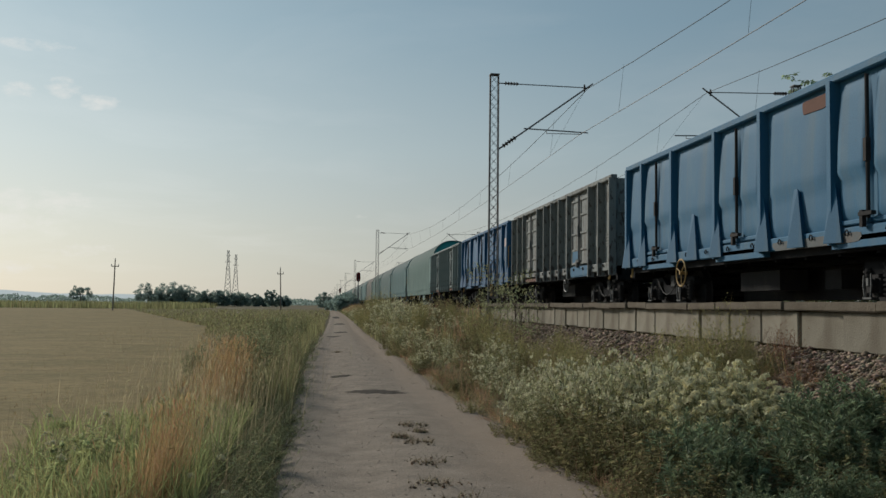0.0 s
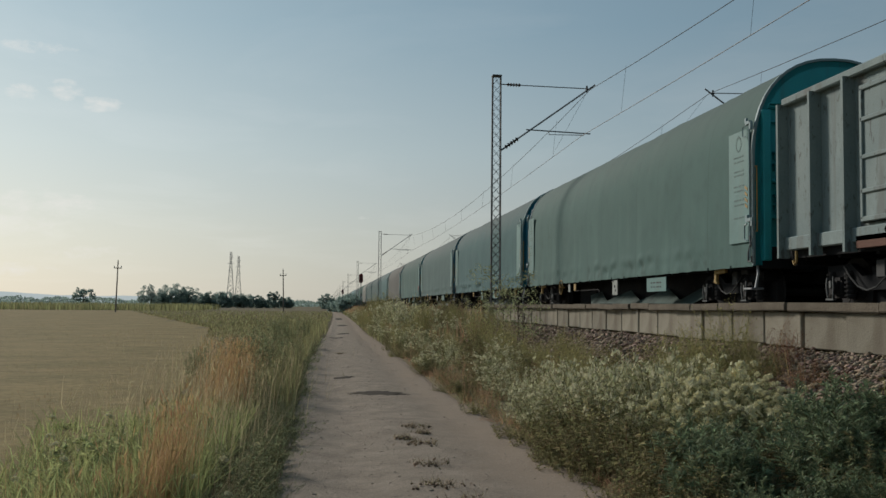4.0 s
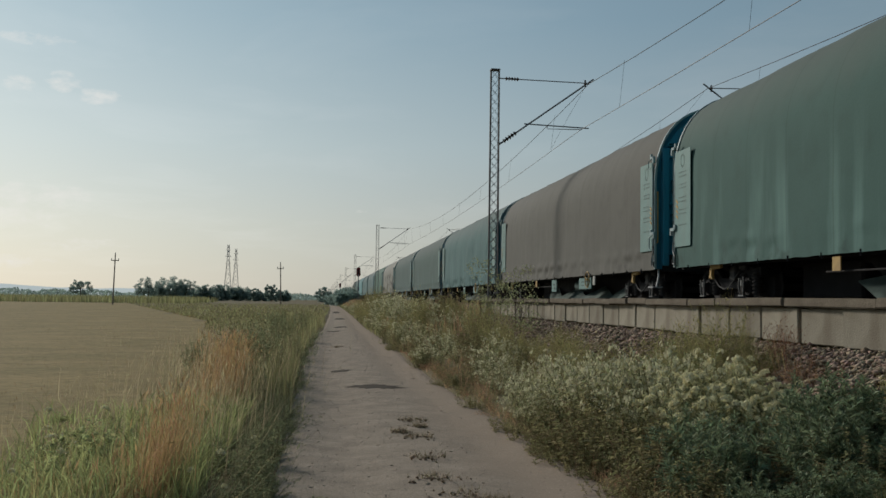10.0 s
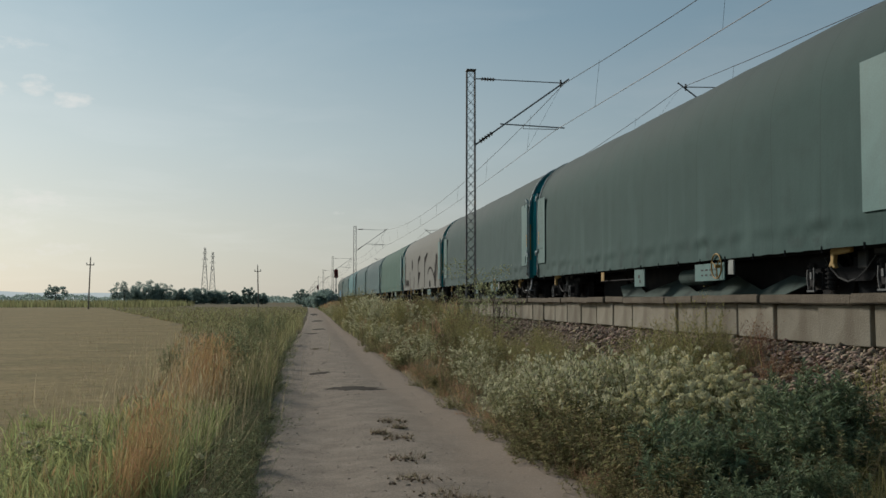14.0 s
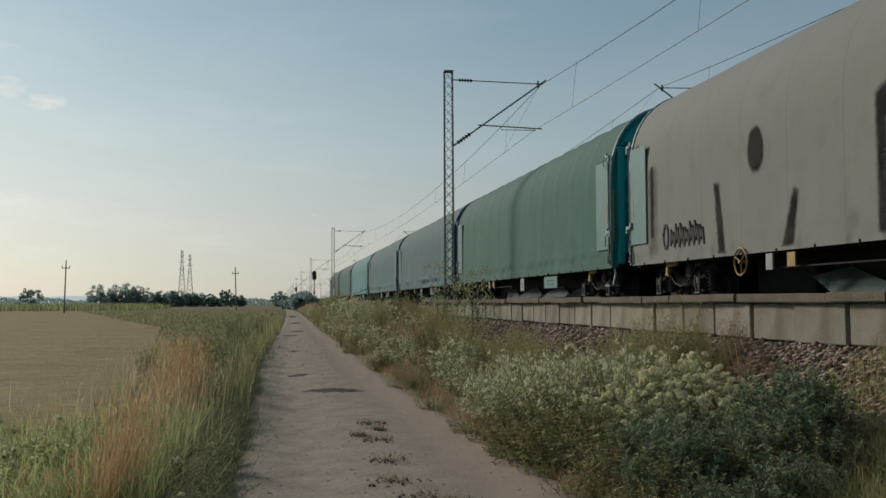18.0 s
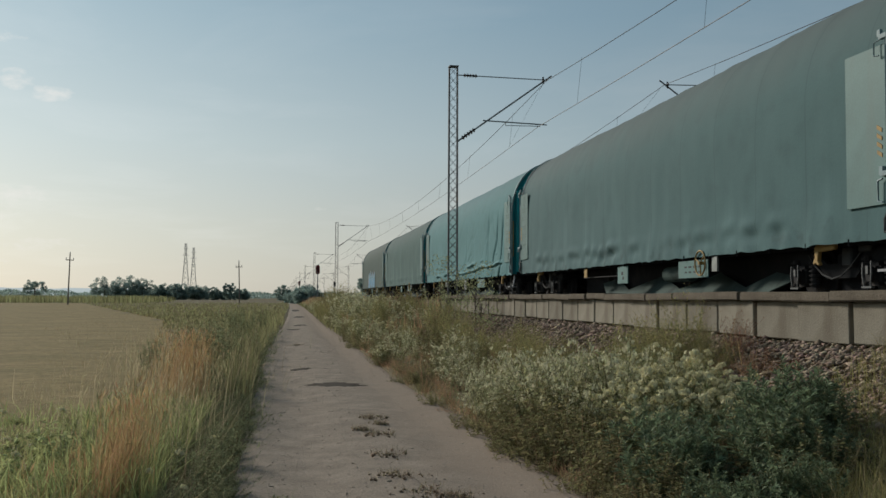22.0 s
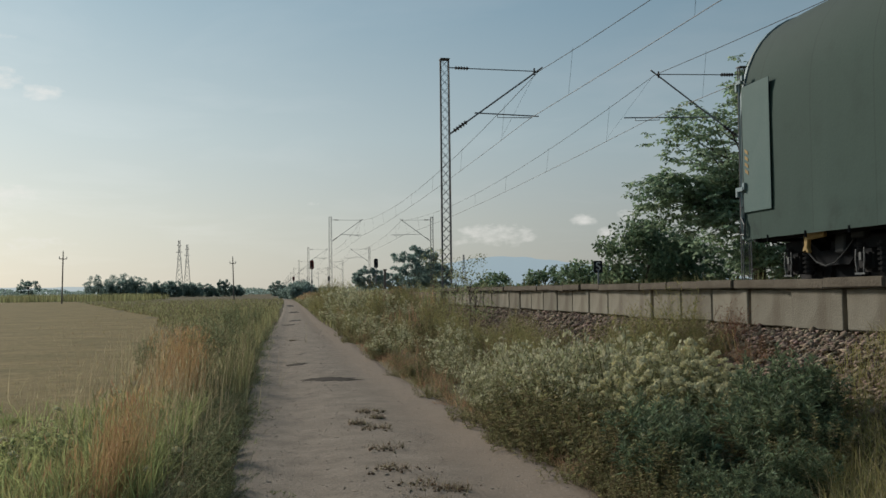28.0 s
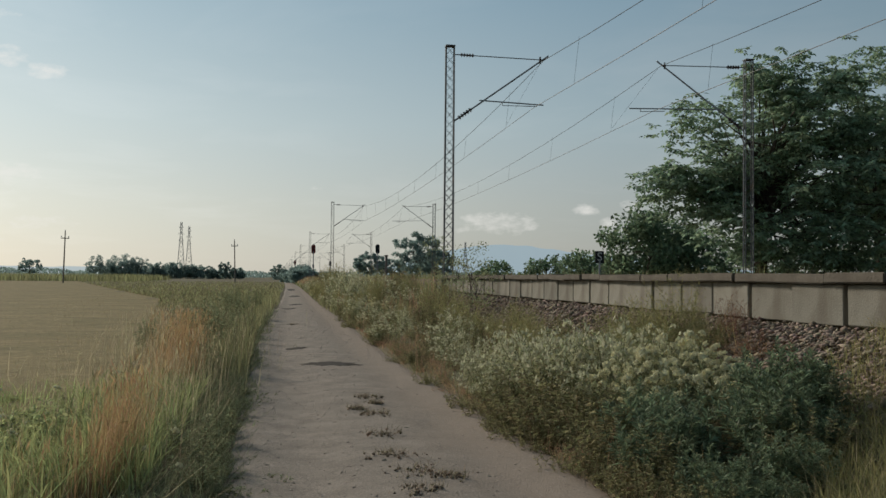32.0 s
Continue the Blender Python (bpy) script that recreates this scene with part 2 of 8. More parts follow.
def wheel_track(m, colour, x0, x1):
    """A strip of bare packed soil along the road, with a wavering edge."""
    N, K = m.node_tree.nodes, m.node_tree.links
    p = [n for n in N if n.type == "BSDF_PRINCIPLED"][0]
    src = p.inputs["Base Color"].links[0].from_socket
    tc = [n for n in N if n.type == "TEX_COORD"][0]
    sep, nz, ad, mr, mx = N.new("ShaderNodeSeparateXYZ"), N.new("ShaderNodeTexNoise"), N.new("ShaderNodeMath"), N.new("ShaderNodeMapRange"), N.new("ShaderNodeMix")
    mx.data_type = "RGBA"; ad.operation = "MULTIPLY_ADD"; ad.inputs[1].default_value = 0.9
    nz.inputs["Scale"].default_value, nz.inputs["Detail"].default_value = 1.6, 6
    K.new(tc.outputs["Object"], sep.inputs[0]); K.new(tc.outputs["Object"], nz.inputs["Vector"])
    K.new(nz.outputs["Fac"], ad.inputs[0]); K.new(sep.outputs["X"], ad.inputs[2])
    mr.inputs["From Min"].default_value, mr.inputs["From Max"].default_value, mr.inputs["To Max"].default_value = x0 + 0.45, x1 + 0.45, 0.8
    K.new(ad.outputs[0], mr.inputs["Value"]); K.new(mr.outputs[0], mx.inputs["Factor"])
    mx.inputs["B"].default_value = (*colour, 1)
    K.new(src, mx.inputs["A"]); K.new(mx.outputs["Result"], p.inputs["Base Color"])


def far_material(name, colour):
    """Hills seen through kilometres of air: the haze is painted in as an even emission."""
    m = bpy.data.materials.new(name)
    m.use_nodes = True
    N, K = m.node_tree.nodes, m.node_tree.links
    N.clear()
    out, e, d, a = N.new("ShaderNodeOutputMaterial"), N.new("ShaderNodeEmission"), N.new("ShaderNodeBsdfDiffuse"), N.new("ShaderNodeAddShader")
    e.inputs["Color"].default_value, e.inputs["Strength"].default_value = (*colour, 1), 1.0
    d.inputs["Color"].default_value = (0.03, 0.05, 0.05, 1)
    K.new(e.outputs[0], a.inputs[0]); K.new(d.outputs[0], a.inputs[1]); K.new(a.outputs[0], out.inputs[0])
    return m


M = {}
M["earth"] = material("dry_earth", (0.19, 0.15, 0.095), 0.95, second=(0.13, 0.115, 0.062), scale=0.8, fine=14, bump=0.5)
M["stubble"] = material("stubble", (0.285, 0.213, 0.097), 0.95, second=(0.185, 0.143, 0.063), scale=0.4, fine=9, bump=0.6, vary=1.0, spread=0.4, stretch=(0.7, 1.0, 1), dirt=(0.23, 0.18, 0.08))
M["road"] = material("dirt_road", (0.335, 0.275, 0.215), 0.95, second=(0.245, 0.202, 0.158), scale=2.4, fine=70, bump=0.6, vary=0.9, spread=0.3, dirt=(0.37, 0.30, 0.235))
ROAD_SPECKS = ((0.43, 0.37, 0.31), 34.0, 0.58, 0.64), ((0.16, 0.13, 0.10), 26.0, 0.60, 0.66)
wheel_track(M["road"], (0.30, 0.235, 0.178), 1.15, 1.75)
M["mud"] = material("dark_mud", (0.08, 0.065, 0.05), 0.85, scale=4, fine=30, bump=0.5)
M["clod"] = material("dry_clod", (0.36, 0.30, 0.245), 0.95, scale=9, fine=60, bump=0.3, island=0.3)
M["stone"] = material("ballast_stone", (0.29, 0.225, 0.17), 0.9, scale=6, fine=50, island=0.55, bump=0.3)
M["bed"] = material("ballast_bed", (0.16, 0.125, 0.1), 0.95, scale=5, fine=22, bump=0.8)
M["concrete"] = material("weathered_concrete", (0.30, 0.278, 0.225), 0.9, second=(0.20, 0.175, 0.135), scale=2.6, fine=45, bump=0.3, per_object=0.17, dirt=(0.13, 0.105, 0.08), streak=1)
M["coping"] = material("coping_concrete", (0.185, 0.158, 0.123), 0.92, second=(0.12, 0.10, 0.078), scale=3.5, fine=45, bump=0.5, per_object=0.1, vary=0.4)
M["rail"] = material("rail_steel", (0.16, 0.10, 0.07), 0.6, 0.6, scale=3)
M["sleeper"] = material("sleeper", (0.20, 0.18, 0.16), 0.9, scale=3)
M["galv"] = material("galvanised_steel", (0.30, 0.31, 0.32), 0.55, 0.5, scale=4, fine=50, bump=0.05)
M["mast"] = material("mast_paint", (0.135, 0.14, 0.145), 0.65, 0.1, scale=3, fine=50, bump=0.05, dirt=(0.17, 0.10, 0.06))
M["insulator"] = material("insulator_brown", (0.05, 0.035, 0.03), 0.3, scale=5, bump=0)
M["wire"] = material("copper_wire", (0.07, 0.065, 0.06), 0.6, 0.5, scale=5, bump=0)
M["black"] = material("underframe_black", (0.020, 0.021, 0.023), 0.75, scale=4, fine=40, bump=0.15, dirt=(0.032, 0.031, 0.030))
M["grime"] = material("brake_dust_iron", (0.045, 0.044, 0.044), 0.75, 0.2, scale=6, fine=50, bump=0.2, dirt=(0.065, 0.058, 0.052))
M["fishbelly"] = material("trough_grey", (0.085, 0.118, 0.106), 0.75, second=(0.055, 0.074, 0.067), scale=1.2, fine=40, bump=0.1, spread=0.35, dirt=(0.035, 0.04, 0.038))
M["teal"] = material("teal_end_paint", (0.02, 0.345, 0.375), 0.55, scale=1.5, fine=40, bump=0.06, second=(0.022, 0.25, 0.275), dirt=(0.05, 0.15, 0.155), streak=1)
M["blue_end"] = material("blue_end_paint", (0.018, 0.19, 0.295), 0.6, scale=1.5, fine=40, bump=0.06, second=(0.022, 0.15, 0.225), dirt=(0.045, 0.11, 0.145), streak=1)
M["grey_end"] = material("faded_end_paint", (0.13, 0.20, 0.205), 0.7, scale=1.5, fine=40, bump=0.06, second=(0.03, 0.15, 0.20), spread=0.3, dirt=(0.09, 0.12, 0.12), streak=1)
M["plate"] = material("pale_green_plate", (0.108, 0.215, 0.20), 0.6, scale=2, fine=40, bump=0.05, per_object=0.12, dirt=(0.10, 0.16, 0.145), streak=1)
M["plate_ink"] = material("faded_print", (0.113, 0.185, 0.172), 0.7, scale=5, bump=0)
M["yellow"] = material("yellow_paint", (0.40, 0.26, 0.085), 0.7, scale=8, fine=50, bump=0.05, dirt=(0.22, 0.14, 0.06))
M["white"] = material("white_sign", (0.62, 0.62, 0.58), 0.7, scale=5, fine=50, bump=0, dirt=(0.35, 0.33, 0.30))
M["board"] = material("dusty_board", (0.34, 0.36, 0.33), 0.75, scale=4, fine=50, bump=0, dirt=(0.18, 0.18, 0.165))
M["sign_black"] = material("sign_black", (0.012, 0.012, 0.014), 0.6, scale=5, bump=0)
M["red"] = material("red_paint", (0.50, 0.07, 0.05), 0.7, scale=6, bump=0)
M["signal_red"] = material("signal_back_red", (0.20, 0.03, 0.025), 0.7, scale=6, bump=0)
M["wood"] = material("old_pole_wood", (0.21, 0.18, 0.15), 0.9, scale=4, fine=60, stretch=(4, 4, 0.4))
M["bark"] = material("bark", (0.10, 0.075, 0.055), 0.95, scale=6, fine=40, bump=0.6, stretch=(2, 2, 0.5))
M["blue_a"] = material("faded_blue_paint", (0.014, 0.112, 0.215), 0.7, second=(0.025, 0.13, 0.225), scale=0.9, fine=40, bump=0.1, dirt=(0.06, 0.13, 0.18), streak=1, spread=0.35)
M["blue_b"] = material("deep_blue_paint", (0.010, 0.088, 0.195), 0.65, second=(0.018, 0.105, 0.205), scale=1.0, fine=40, bump=0.1, dirt=(0.014, 0.07, 0.175), streak=1, spread=0.35)
M["grey_a"] = material("worn_grey_brown_paint", (0.165, 0.185, 0.18), 0.8, second=(0.225, 0.24, 0.225), scale=1.2, fine=40, bump=0.15, dirt=(0.10, 0.065, 0.045), streak=1, spread=0.4)
M["grey_b"] = material("worn_grey_green_paint", (0.165, 0.218, 0.216), 0.8, second=(0.215, 0.262, 0.252), scale=1.2, fine=40, bump=0.15, dirt=(0.10, 0.075, 0.06), streak=1, spread=0.4)
M["post_dark"] = material("dark_grey_post", (0.12, 0.135, 0.135), 0.75, scale=2, fine=40, bump=0.1, dirt=(0.13, 0.10, 0.08), streak=1)
M["latch"] = material("grey_blue_latch", (0.24, 0.33, 0.34), 0.6, 0.0, scale=4, fine=50, bump=0.05, dirt=(0.13, 0.16, 0.16))
M["bright_iron"] = material("worn_bright_iron", (0.12, 0.125, 0.125), 0.5, 0.5, scale=9, fine=50, bump=0.1)
M["cable"] = material("grey_rubber_hose", (0.035, 0.038, 0.038), 0.7, scale=5, bump=0)
M["rust"] = material("rust_red", (0.15, 0.07, 0.048), 0.85, scale=5, fine=50, bump=0.2)
M["grass_green"] = material("green_grass", (0.36, 0.395, 0.17), 0.7, island=0.45, leaf=0.55)
M["grass_mid"] = material("olive_grass", (0.27, 0.26, 0.13), 0.75, island=0.45, leaf=0.55)
M["grass_gold"] = material("golden_dry_grass", (0.46, 0.305, 0.155), 0.8, island=0.35, leaf=0.55)
M["grass_dry"] = material("straw", (0.46, 0.39, 0.24), 0.85, island=0.4, leaf=0.55)
M["grass_russet"] = material("russet_dry_weeds", (0.42, 0.275, 0.165), 0.85, island=0.45, leaf=0.55)
M["leaf_dark"] = material("dark_weed_leaf", (0.23, 0.285, 0.165), 0.45, island=0.55, leaf=0.4)
M["leaf_mid"] = material("olive_weed_leaf", (0.31, 0.285, 0.145), 0.7, island=0.5, leaf=0.42)
M["leaf_bright"] = material("bright_weed_leaf", (0.45, 0.48, 0.23), 0.6, island=0.4, leaf=0.5)
M["leaf_light"] = material("light_weed_leaf", (0.38, 0.385, 0.205), 0.7, island=0.45, leaf=0.45)
M["leaf_verge"] = material("dusty_verge_leaf", (0.30, 0.32, 0.175), 0.75, island=0.5, leaf=0.45)
M["leaf_yellow"] = material("yellow_green_weed", (0.36, 0.33, 0.15), 0.75, island=0.4, leaf=0.45)
M["grass_yellow"] = material("yellow_green_grass", (0.38, 0.35, 0.15), 0.75, island=0.4, leaf=0.45)
M["seed_red"] = material("rusty_seed_head", (0.24, 0.125, 0.08), 0.9, island=0.4, leaf=0.2)
M["leaf_tree"] = material("tree_leaf", (0.20, 0.27, 0.155), 0.55, island=0.5, leaf=0.5)
M["leaf_walnut"] = material("walnut_leaf", (0.34, 0.44, 0.28), 0.5, island=0.5, leaf=0.48)
# leaf of distant trees, paled and blued to stand in for haze
M["leaf_far"] = material("hazy_far_leaf", (0.30, 0.39, 0.345), 0.8, island=0.35, leaf=0.55)
M["stubble_stalk"] = material("stubble_stalk", (0.335, 0.245, 0.115), 0.85, island=0.45, leaf=0.4)
M["floret"] = material("cream_floret", (0.66, 0.63, 0.42), 0.8, island=0.3, leaf=0.4)
M["tuft"] = material("dry_tuft", (0.34, 0.28, 0.19), 0.9, island=0.5, leaf=0.4)
M["flower"] = material("white_umbel", (0.90, 0.84, 0.56), 0.8, island=0.15, leaf=0.15)
M["stem"] = material("weed_stem", (0.15, 0.13, 0.06), 0.85, island=0.3)
M["corn"] = material("maize_crop", (0.29, 0.29, 0.14), 0.8, island=0.4, leaf=0.55)
for _m in ("black", "grime", "fishbelly", "stubble", "road", "earth", "concrete", "coping", "mud", "clod", "stone", "bed"):
    [n for n in M[_m].node_tree.nodes if n.type == "BSDF_PRINCIPLED"][0].inputs["Specular IOR Level"].default_value = 0.06
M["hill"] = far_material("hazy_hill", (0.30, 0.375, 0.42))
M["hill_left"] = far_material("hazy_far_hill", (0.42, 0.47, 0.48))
M["plate_dull"] = material("dull_plate_paint", (0.075, 0.135, 0.122), 0.75, second=(0.095, 0.155, 0.14), scale=2, bump=0.05)
M["primer"] = material("flaking_primer", (0.55, 0.42, 0.36), 0.85, second=(0.60, 0.55, 0.50), scale=8, bump=0.1, spread=0.3)
M["spray_dark"] = material("dark_spray_paint", (0.012, 0.012, 0.012), 0.95, second=(0.04, 0.037, 0.034), scale=2.2, bump=0, spread=0.3)
M["spray_faint"] = material("faint_spray_paint", (0.12, 0.108, 0.096), 0.8, second=(0.205, 0.19, 0.162), scale=1.5, bump=0, spread=0.25)
M["tag_dark"] = material("dark_tag_paint", (0.075, 0.068, 0.062), 0.8, second=(0.12, 0.11, 0.10), scale=6, bump=0)
M["spray_blue"] = material("blue_spray_paint", (0.055, 0.245, 0.41), 0.38, second=(0.075, 0.29, 0.46), scale=1.4, bump=0, spread=0.3)
M["spray_pale"] = material("pale_blue_spray_paint", (0.12, 0.315, 0.44), 0.38, second=(0.17, 0.34, 0.44), scale=1.6, bump=0, spread=0.3)
M["spray_orange"] = material("pink_spray_paint", (0.26, 0.185, 0.185), 0.8, second=(0.19, 0.145, 0.14), scale=2.2, bump=0, spread=0.35)
M["spray_white"] = material("pale_spray_paint", (0.42, 0.45, 0.43), 0.8, second=(0.33, 0.38, 0.38), scale=3, bump=0)
M["spray_yellow"] = material("pale_yellow_spray_paint", (0.48, 0.40, 0.20), 0.8, scale=3, bump=0)
for _m in ("spray_dark", "spray_faint", "tag_dark", "spray_orange", "spray_yellow"):
    [n for n in M[_m].node_tree.nodes if n.type == "BSDF_PRINCIPLED"][0].inputs["Specular IOR Level"].default_value = 0.08


def flecks(m, colour, scale, lo, hi, amount, stretch=(1, 1, 0.4)):
    """Chips and scars in a paint coat that let another colour show."""
    N, K = m.node_tree.nodes, m.node_tree.links
    p = [n for n in N if n.type == "BSDF_PRINCIPLED"][0]
    src = p.inputs["Base Color"].links[0].from_socket
    tc, mp, nz, mr, mx = N.new("ShaderNodeTexCoord"), N.new("ShaderNodeMapping"), N.new("ShaderNodeTexNoise"), N.new("ShaderNodeMapRange"), N.new("ShaderNodeMix")
    mx.data_type = "RGBA"
    mp.inputs["Scale"].default_value = stretch
    nz.inputs["Scale"].default_value, nz.inputs["Detail"].default_value, nz.inputs["Roughness"].default_value = scale, 6, 0.65
    mr.inputs["From Min"].default_value, mr.inputs["From Max"].default_value, mr.inputs["To Max"].default_value = lo, hi, amount
    mx.inputs["B"].default_value = (*colour, 1)
    K.new(tc.outputs["Object"], mp.inputs[0]); K.new(mp.outputs[0], nz.inputs["Vector"]); K.new(nz.outputs["Fac"], mr.inputs["Value"])
    K.new(mr.outputs[0], mx.inputs["Factor"]); K.new(src, mx.inputs["A"]); K.new(mx.outputs["Result"], p.inputs["Base Color"])


flecks(M["stubble"], (0.13, 0.10, 0.045), 1.3, 0.54, 0.70, 0.55, (0.6, 1, 1))
flecks(M["stubble"], (0.40, 0.31, 0.155), 0.9, 0.56, 0.72, 0.5, (0.6, 1, 1))
for _c, _s, _a, _b in ROAD_SPECKS:
    flecks(M["road"], _c, _s, _a, _b, 0.6, (1, 1, 1))
flecks(M["grey_a"], (0.06, 0.045, 0.036), 11.0, 0.545, 0.60, 0.85, (1, 1, 0.30))
flecks(M["grey_a"], (0.30, 0.31, 0.28), 2.2, 0.58, 0.72, 0.5)
flecks(M["grey_b"], (0.06, 0.06, 0.056), 10.0, 0.585, 0.64, 0.7, (1, 1, 0.35))
flecks(M["grey_b"], (0.27, 0.33, 0.32), 2.0, 0.55, 0.7, 0.6)
flecks(M["blue_a"], (0.10, 0.17, 0.22), 1.3, 0.52, 0.72, 0.4, (1, 1, 0.7))
flecks(M["blue_a"], (0.05, 0.06, 0.07), 6.0, 0.66, 0.72, 0.6)
flecks(M["blue_b"], (0.08, 0.145, 0.22), 1.4, 0.55, 0.75, 0.35, (1, 1, 0.6))



# ---- mesh tools ----
def box(bm, c, s, m=None):
    x, y, z = c
    a, b, d = s[0] / 2, s[1] / 2, s[2] / 2
    v = [bm.verts.new((m @ Vector(p)) if m else p) for p in
         [(x - a, y - b, z - d), (x + a, y - b, z - d), (x + a, y + b, z - d), (x - a, y + b, z - d),
          (x - a, y - b, z + d), (x + a, y - b, z + d), (x + a, y + b, z + d), (x - a, y + b, z + d)]]
    for q in ((0, 3, 2, 1), (4, 5, 6, 7), (0, 1, 5, 4), (1, 2, 6, 5), (2, 3, 7, 6), (3, 0, 4, 7)):
        bm.faces.new([v[i] for i in q])
    return bm


def tube(bm, p0, p1, r0, r1=None, n=8):
    p0, p1 = Vector(p0), Vector(p1)
    r1 = r0 if r1 is None else r1
    q = (p1 - p0).to_track_quat("Z", "Y")
    rings = []
    for p, r in ((p0, r0), (p1, r1)):
        rings.append([bm.verts.new(p + q @ Vector((math.cos(k * math.tau / n) * r, math.sin(k * math.tau / n) * r, 0))) for k in range(n)])
    for k in range(n):
        bm.faces.new((rings[0][k], rings[0][(k + 1) % n], rings[1][(k + 1) % n], rings[1][k]))
    bm.faces.new(rings[0][::-1]); bm.faces.new(rings[1])
    return bm


def pipe(bm, pts, r, n=6):
    """A bent bar through the points, in one piece."""
    P = [Vector(p) for p in pts]
    rings = []
    for i, p in enumerate(P):
        d = (P[min(i + 1, len(P) - 1)] - p).normalized() + (p - P[max(i - 1, 0)]).normalized()
        d = d.normalized() if d.length > 1e-6 else Vector((0, 0, 1))
        side = d.cross(Vector((0.31, 0.17, 0.93)) if abs(d.z) < 0.9 else Vector((0.9, 0.3, 0.1))).normalized()
        up = d.cross(side)
        if rings:
            # keep the rings from twisting against each other
            ref = (rings[-1][0].co - P[i - 1])
            ref = (ref - d * ref.dot(d)).normalized()
            side, up = ref, d.cross(ref)
        rings.append([bm.verts.new(p + (side * math.cos(k * math.tau / n) + up * math.sin(k * math.tau / n)) * r) for k in range(n)])
    for p, q in zip(rings, rings[1:]):
        for k in range(n):
            bm.faces.new((p[k], p[(k + 1) % n], q[(k + 1) % n], q[k]))
    bm.faces.new(rings[0][::-1]); bm.faces.new(rings[-1])
    return bm


def prism(bm, outline, axis, lo, hi):
    """The outline (pairs), pushed from lo to hi along the axis."""
    def at(p, w):
        return {"x": (w, p[0], p[1]), "y": (p[0], w, p[1]), "z": (p[0], p[1], w)}[axis]
    a = [bm.verts.new(at(p, lo)) for p in outline]
    b = [bm.verts.new(at(p, hi)) for p in outline]
    n = len(outline)
    for i in range(n):
        bm.faces.new((a[i], a[(i + 1) % n], b[(i + 1) % n], b[i]))
    bm.faces.new(a[::-1]); bm.faces.new(b)
    bmesh.ops.recalc_face_normals(bm, faces=bm.faces[:])
    return bm


def soften(bm, w=0.01, seg=1):
    bmesh.ops.bevel(bm, geom=bm.edges[:], offset=w, segments=seg, affect="EDGES", clamp_overlap=True)
    return bm


def mesh_of(name, bm, mat, smooth=False):
    me = bpy.data.meshes.new(name)
    bm.to_mesh(me)
    bm.free()
    me.materials.append(mat)
    if smooth:
        me.polygons.foreach_set("use_smooth", [True] * len(me.polygons))
    return me


def part(name, bm, mat, parent, label="", at=None, smooth=False, kind=""):
    """One mesh object under a thing or a part; bm may be a mesh that is shared."""
    me = bm if isinstance(bm, bpy.types.Mesh) else mesh_of(name, bm, mat, smooth)
    ob = new(name, me)
    ob.parent = parent
    if at is not None:
        ob.matrix_basis = at
    return tagged(ob, label, kind=kind)


def thing(name, label, category, at=None, group="", kind=""):
    ob = new(name)
    ob.empty_display_size = 0.3
    if at is not None:
        ob.matrix_basis = at
    return tagged(ob, label, category, group, kind)


def solid(name, bm, mat, label, category, at=None, group="", kind="", smooth=False):
    ob = new(name, bm if isinstance(bm, bpy.types.Mesh) else mesh_of(name, bm, mat, smooth))
    if at is not None:
        ob.matrix_basis = at
    return tagged(ob, label, category, group, kind)


def mesh_np(name, verts, faces, mat, smooth=False):
    """A mesh from arrays: verts (n, 3), faces (m, k)."""
    verts, faces = np.asarray(verts, np.float32), np.asarray(faces, np.int32)
    me = bpy.data.meshes.new(name)
    k = faces.shape[1]
    me.vertices.add(len(verts)); me.vertices.foreach_set("co", verts.ravel())
    me.loops.add(faces.size); me.loops.foreach_set("vertex_index", faces.ravel())
    me.polygons.add(len(faces)); me.polygons.foreach_set("loop_start", np.arange(0, faces.size, k, dtype=np.int32))
    if smooth:
        me.polygons.foreach_set("use_smooth", np.ones(len(faces), bool))
    me.update(calc_edges=True)
    me.materials.append(mat)
    return me


RNG = np.random.default_rng(7)


def blades(base, height, width, lean=0.35, seg=3, way=None, droop=0.0):
    """Grass blades as tapered, bent ribbons: (verts, triangles)."""
    n = len(base)
    a = RNG.uniform(0, math.tau, n) if way is None else way
    l = np.abs(RNG.normal(0, lean, n)) * height
    out = np.stack([np.cos(a), np.sin(a), np.zeros(n)], 1)
    b = RNG.uniform(0, math.tau, n)
    side = np.stack([np.cos(b), np.sin(b), np.zeros(n)], 1)
    V = []
    for i in range(seg + 1):
        u = i / seg
        p = base + out * (l * u ** 2)[:, None]
        p = p + np.stack([np.zeros(n), np.zeros(n), height * (u - droop * u ** 3)], 1)
        if i < seg:
            w = (width * (1 - 0.75 * u))[:, None]
            V += [p - side * w, p + side * w]
        else:
            V += [p]
    k = len(V)
    verts = np.stack(V, 1).reshape(-1, 3)
    f = []
    for i in range(seg - 1):
        f += [(2 * i, 2 * i + 1, 2 * i + 3), (2 * i, 2 * i + 3, 2 * i + 2)]
    f.append((2 * seg - 2, 2 * seg - 1, 2 * seg))
    faces = (np.arange(n)[:, None, None] * k + np.array(f)[None]).reshape(-1, 3)
    return verts, faces


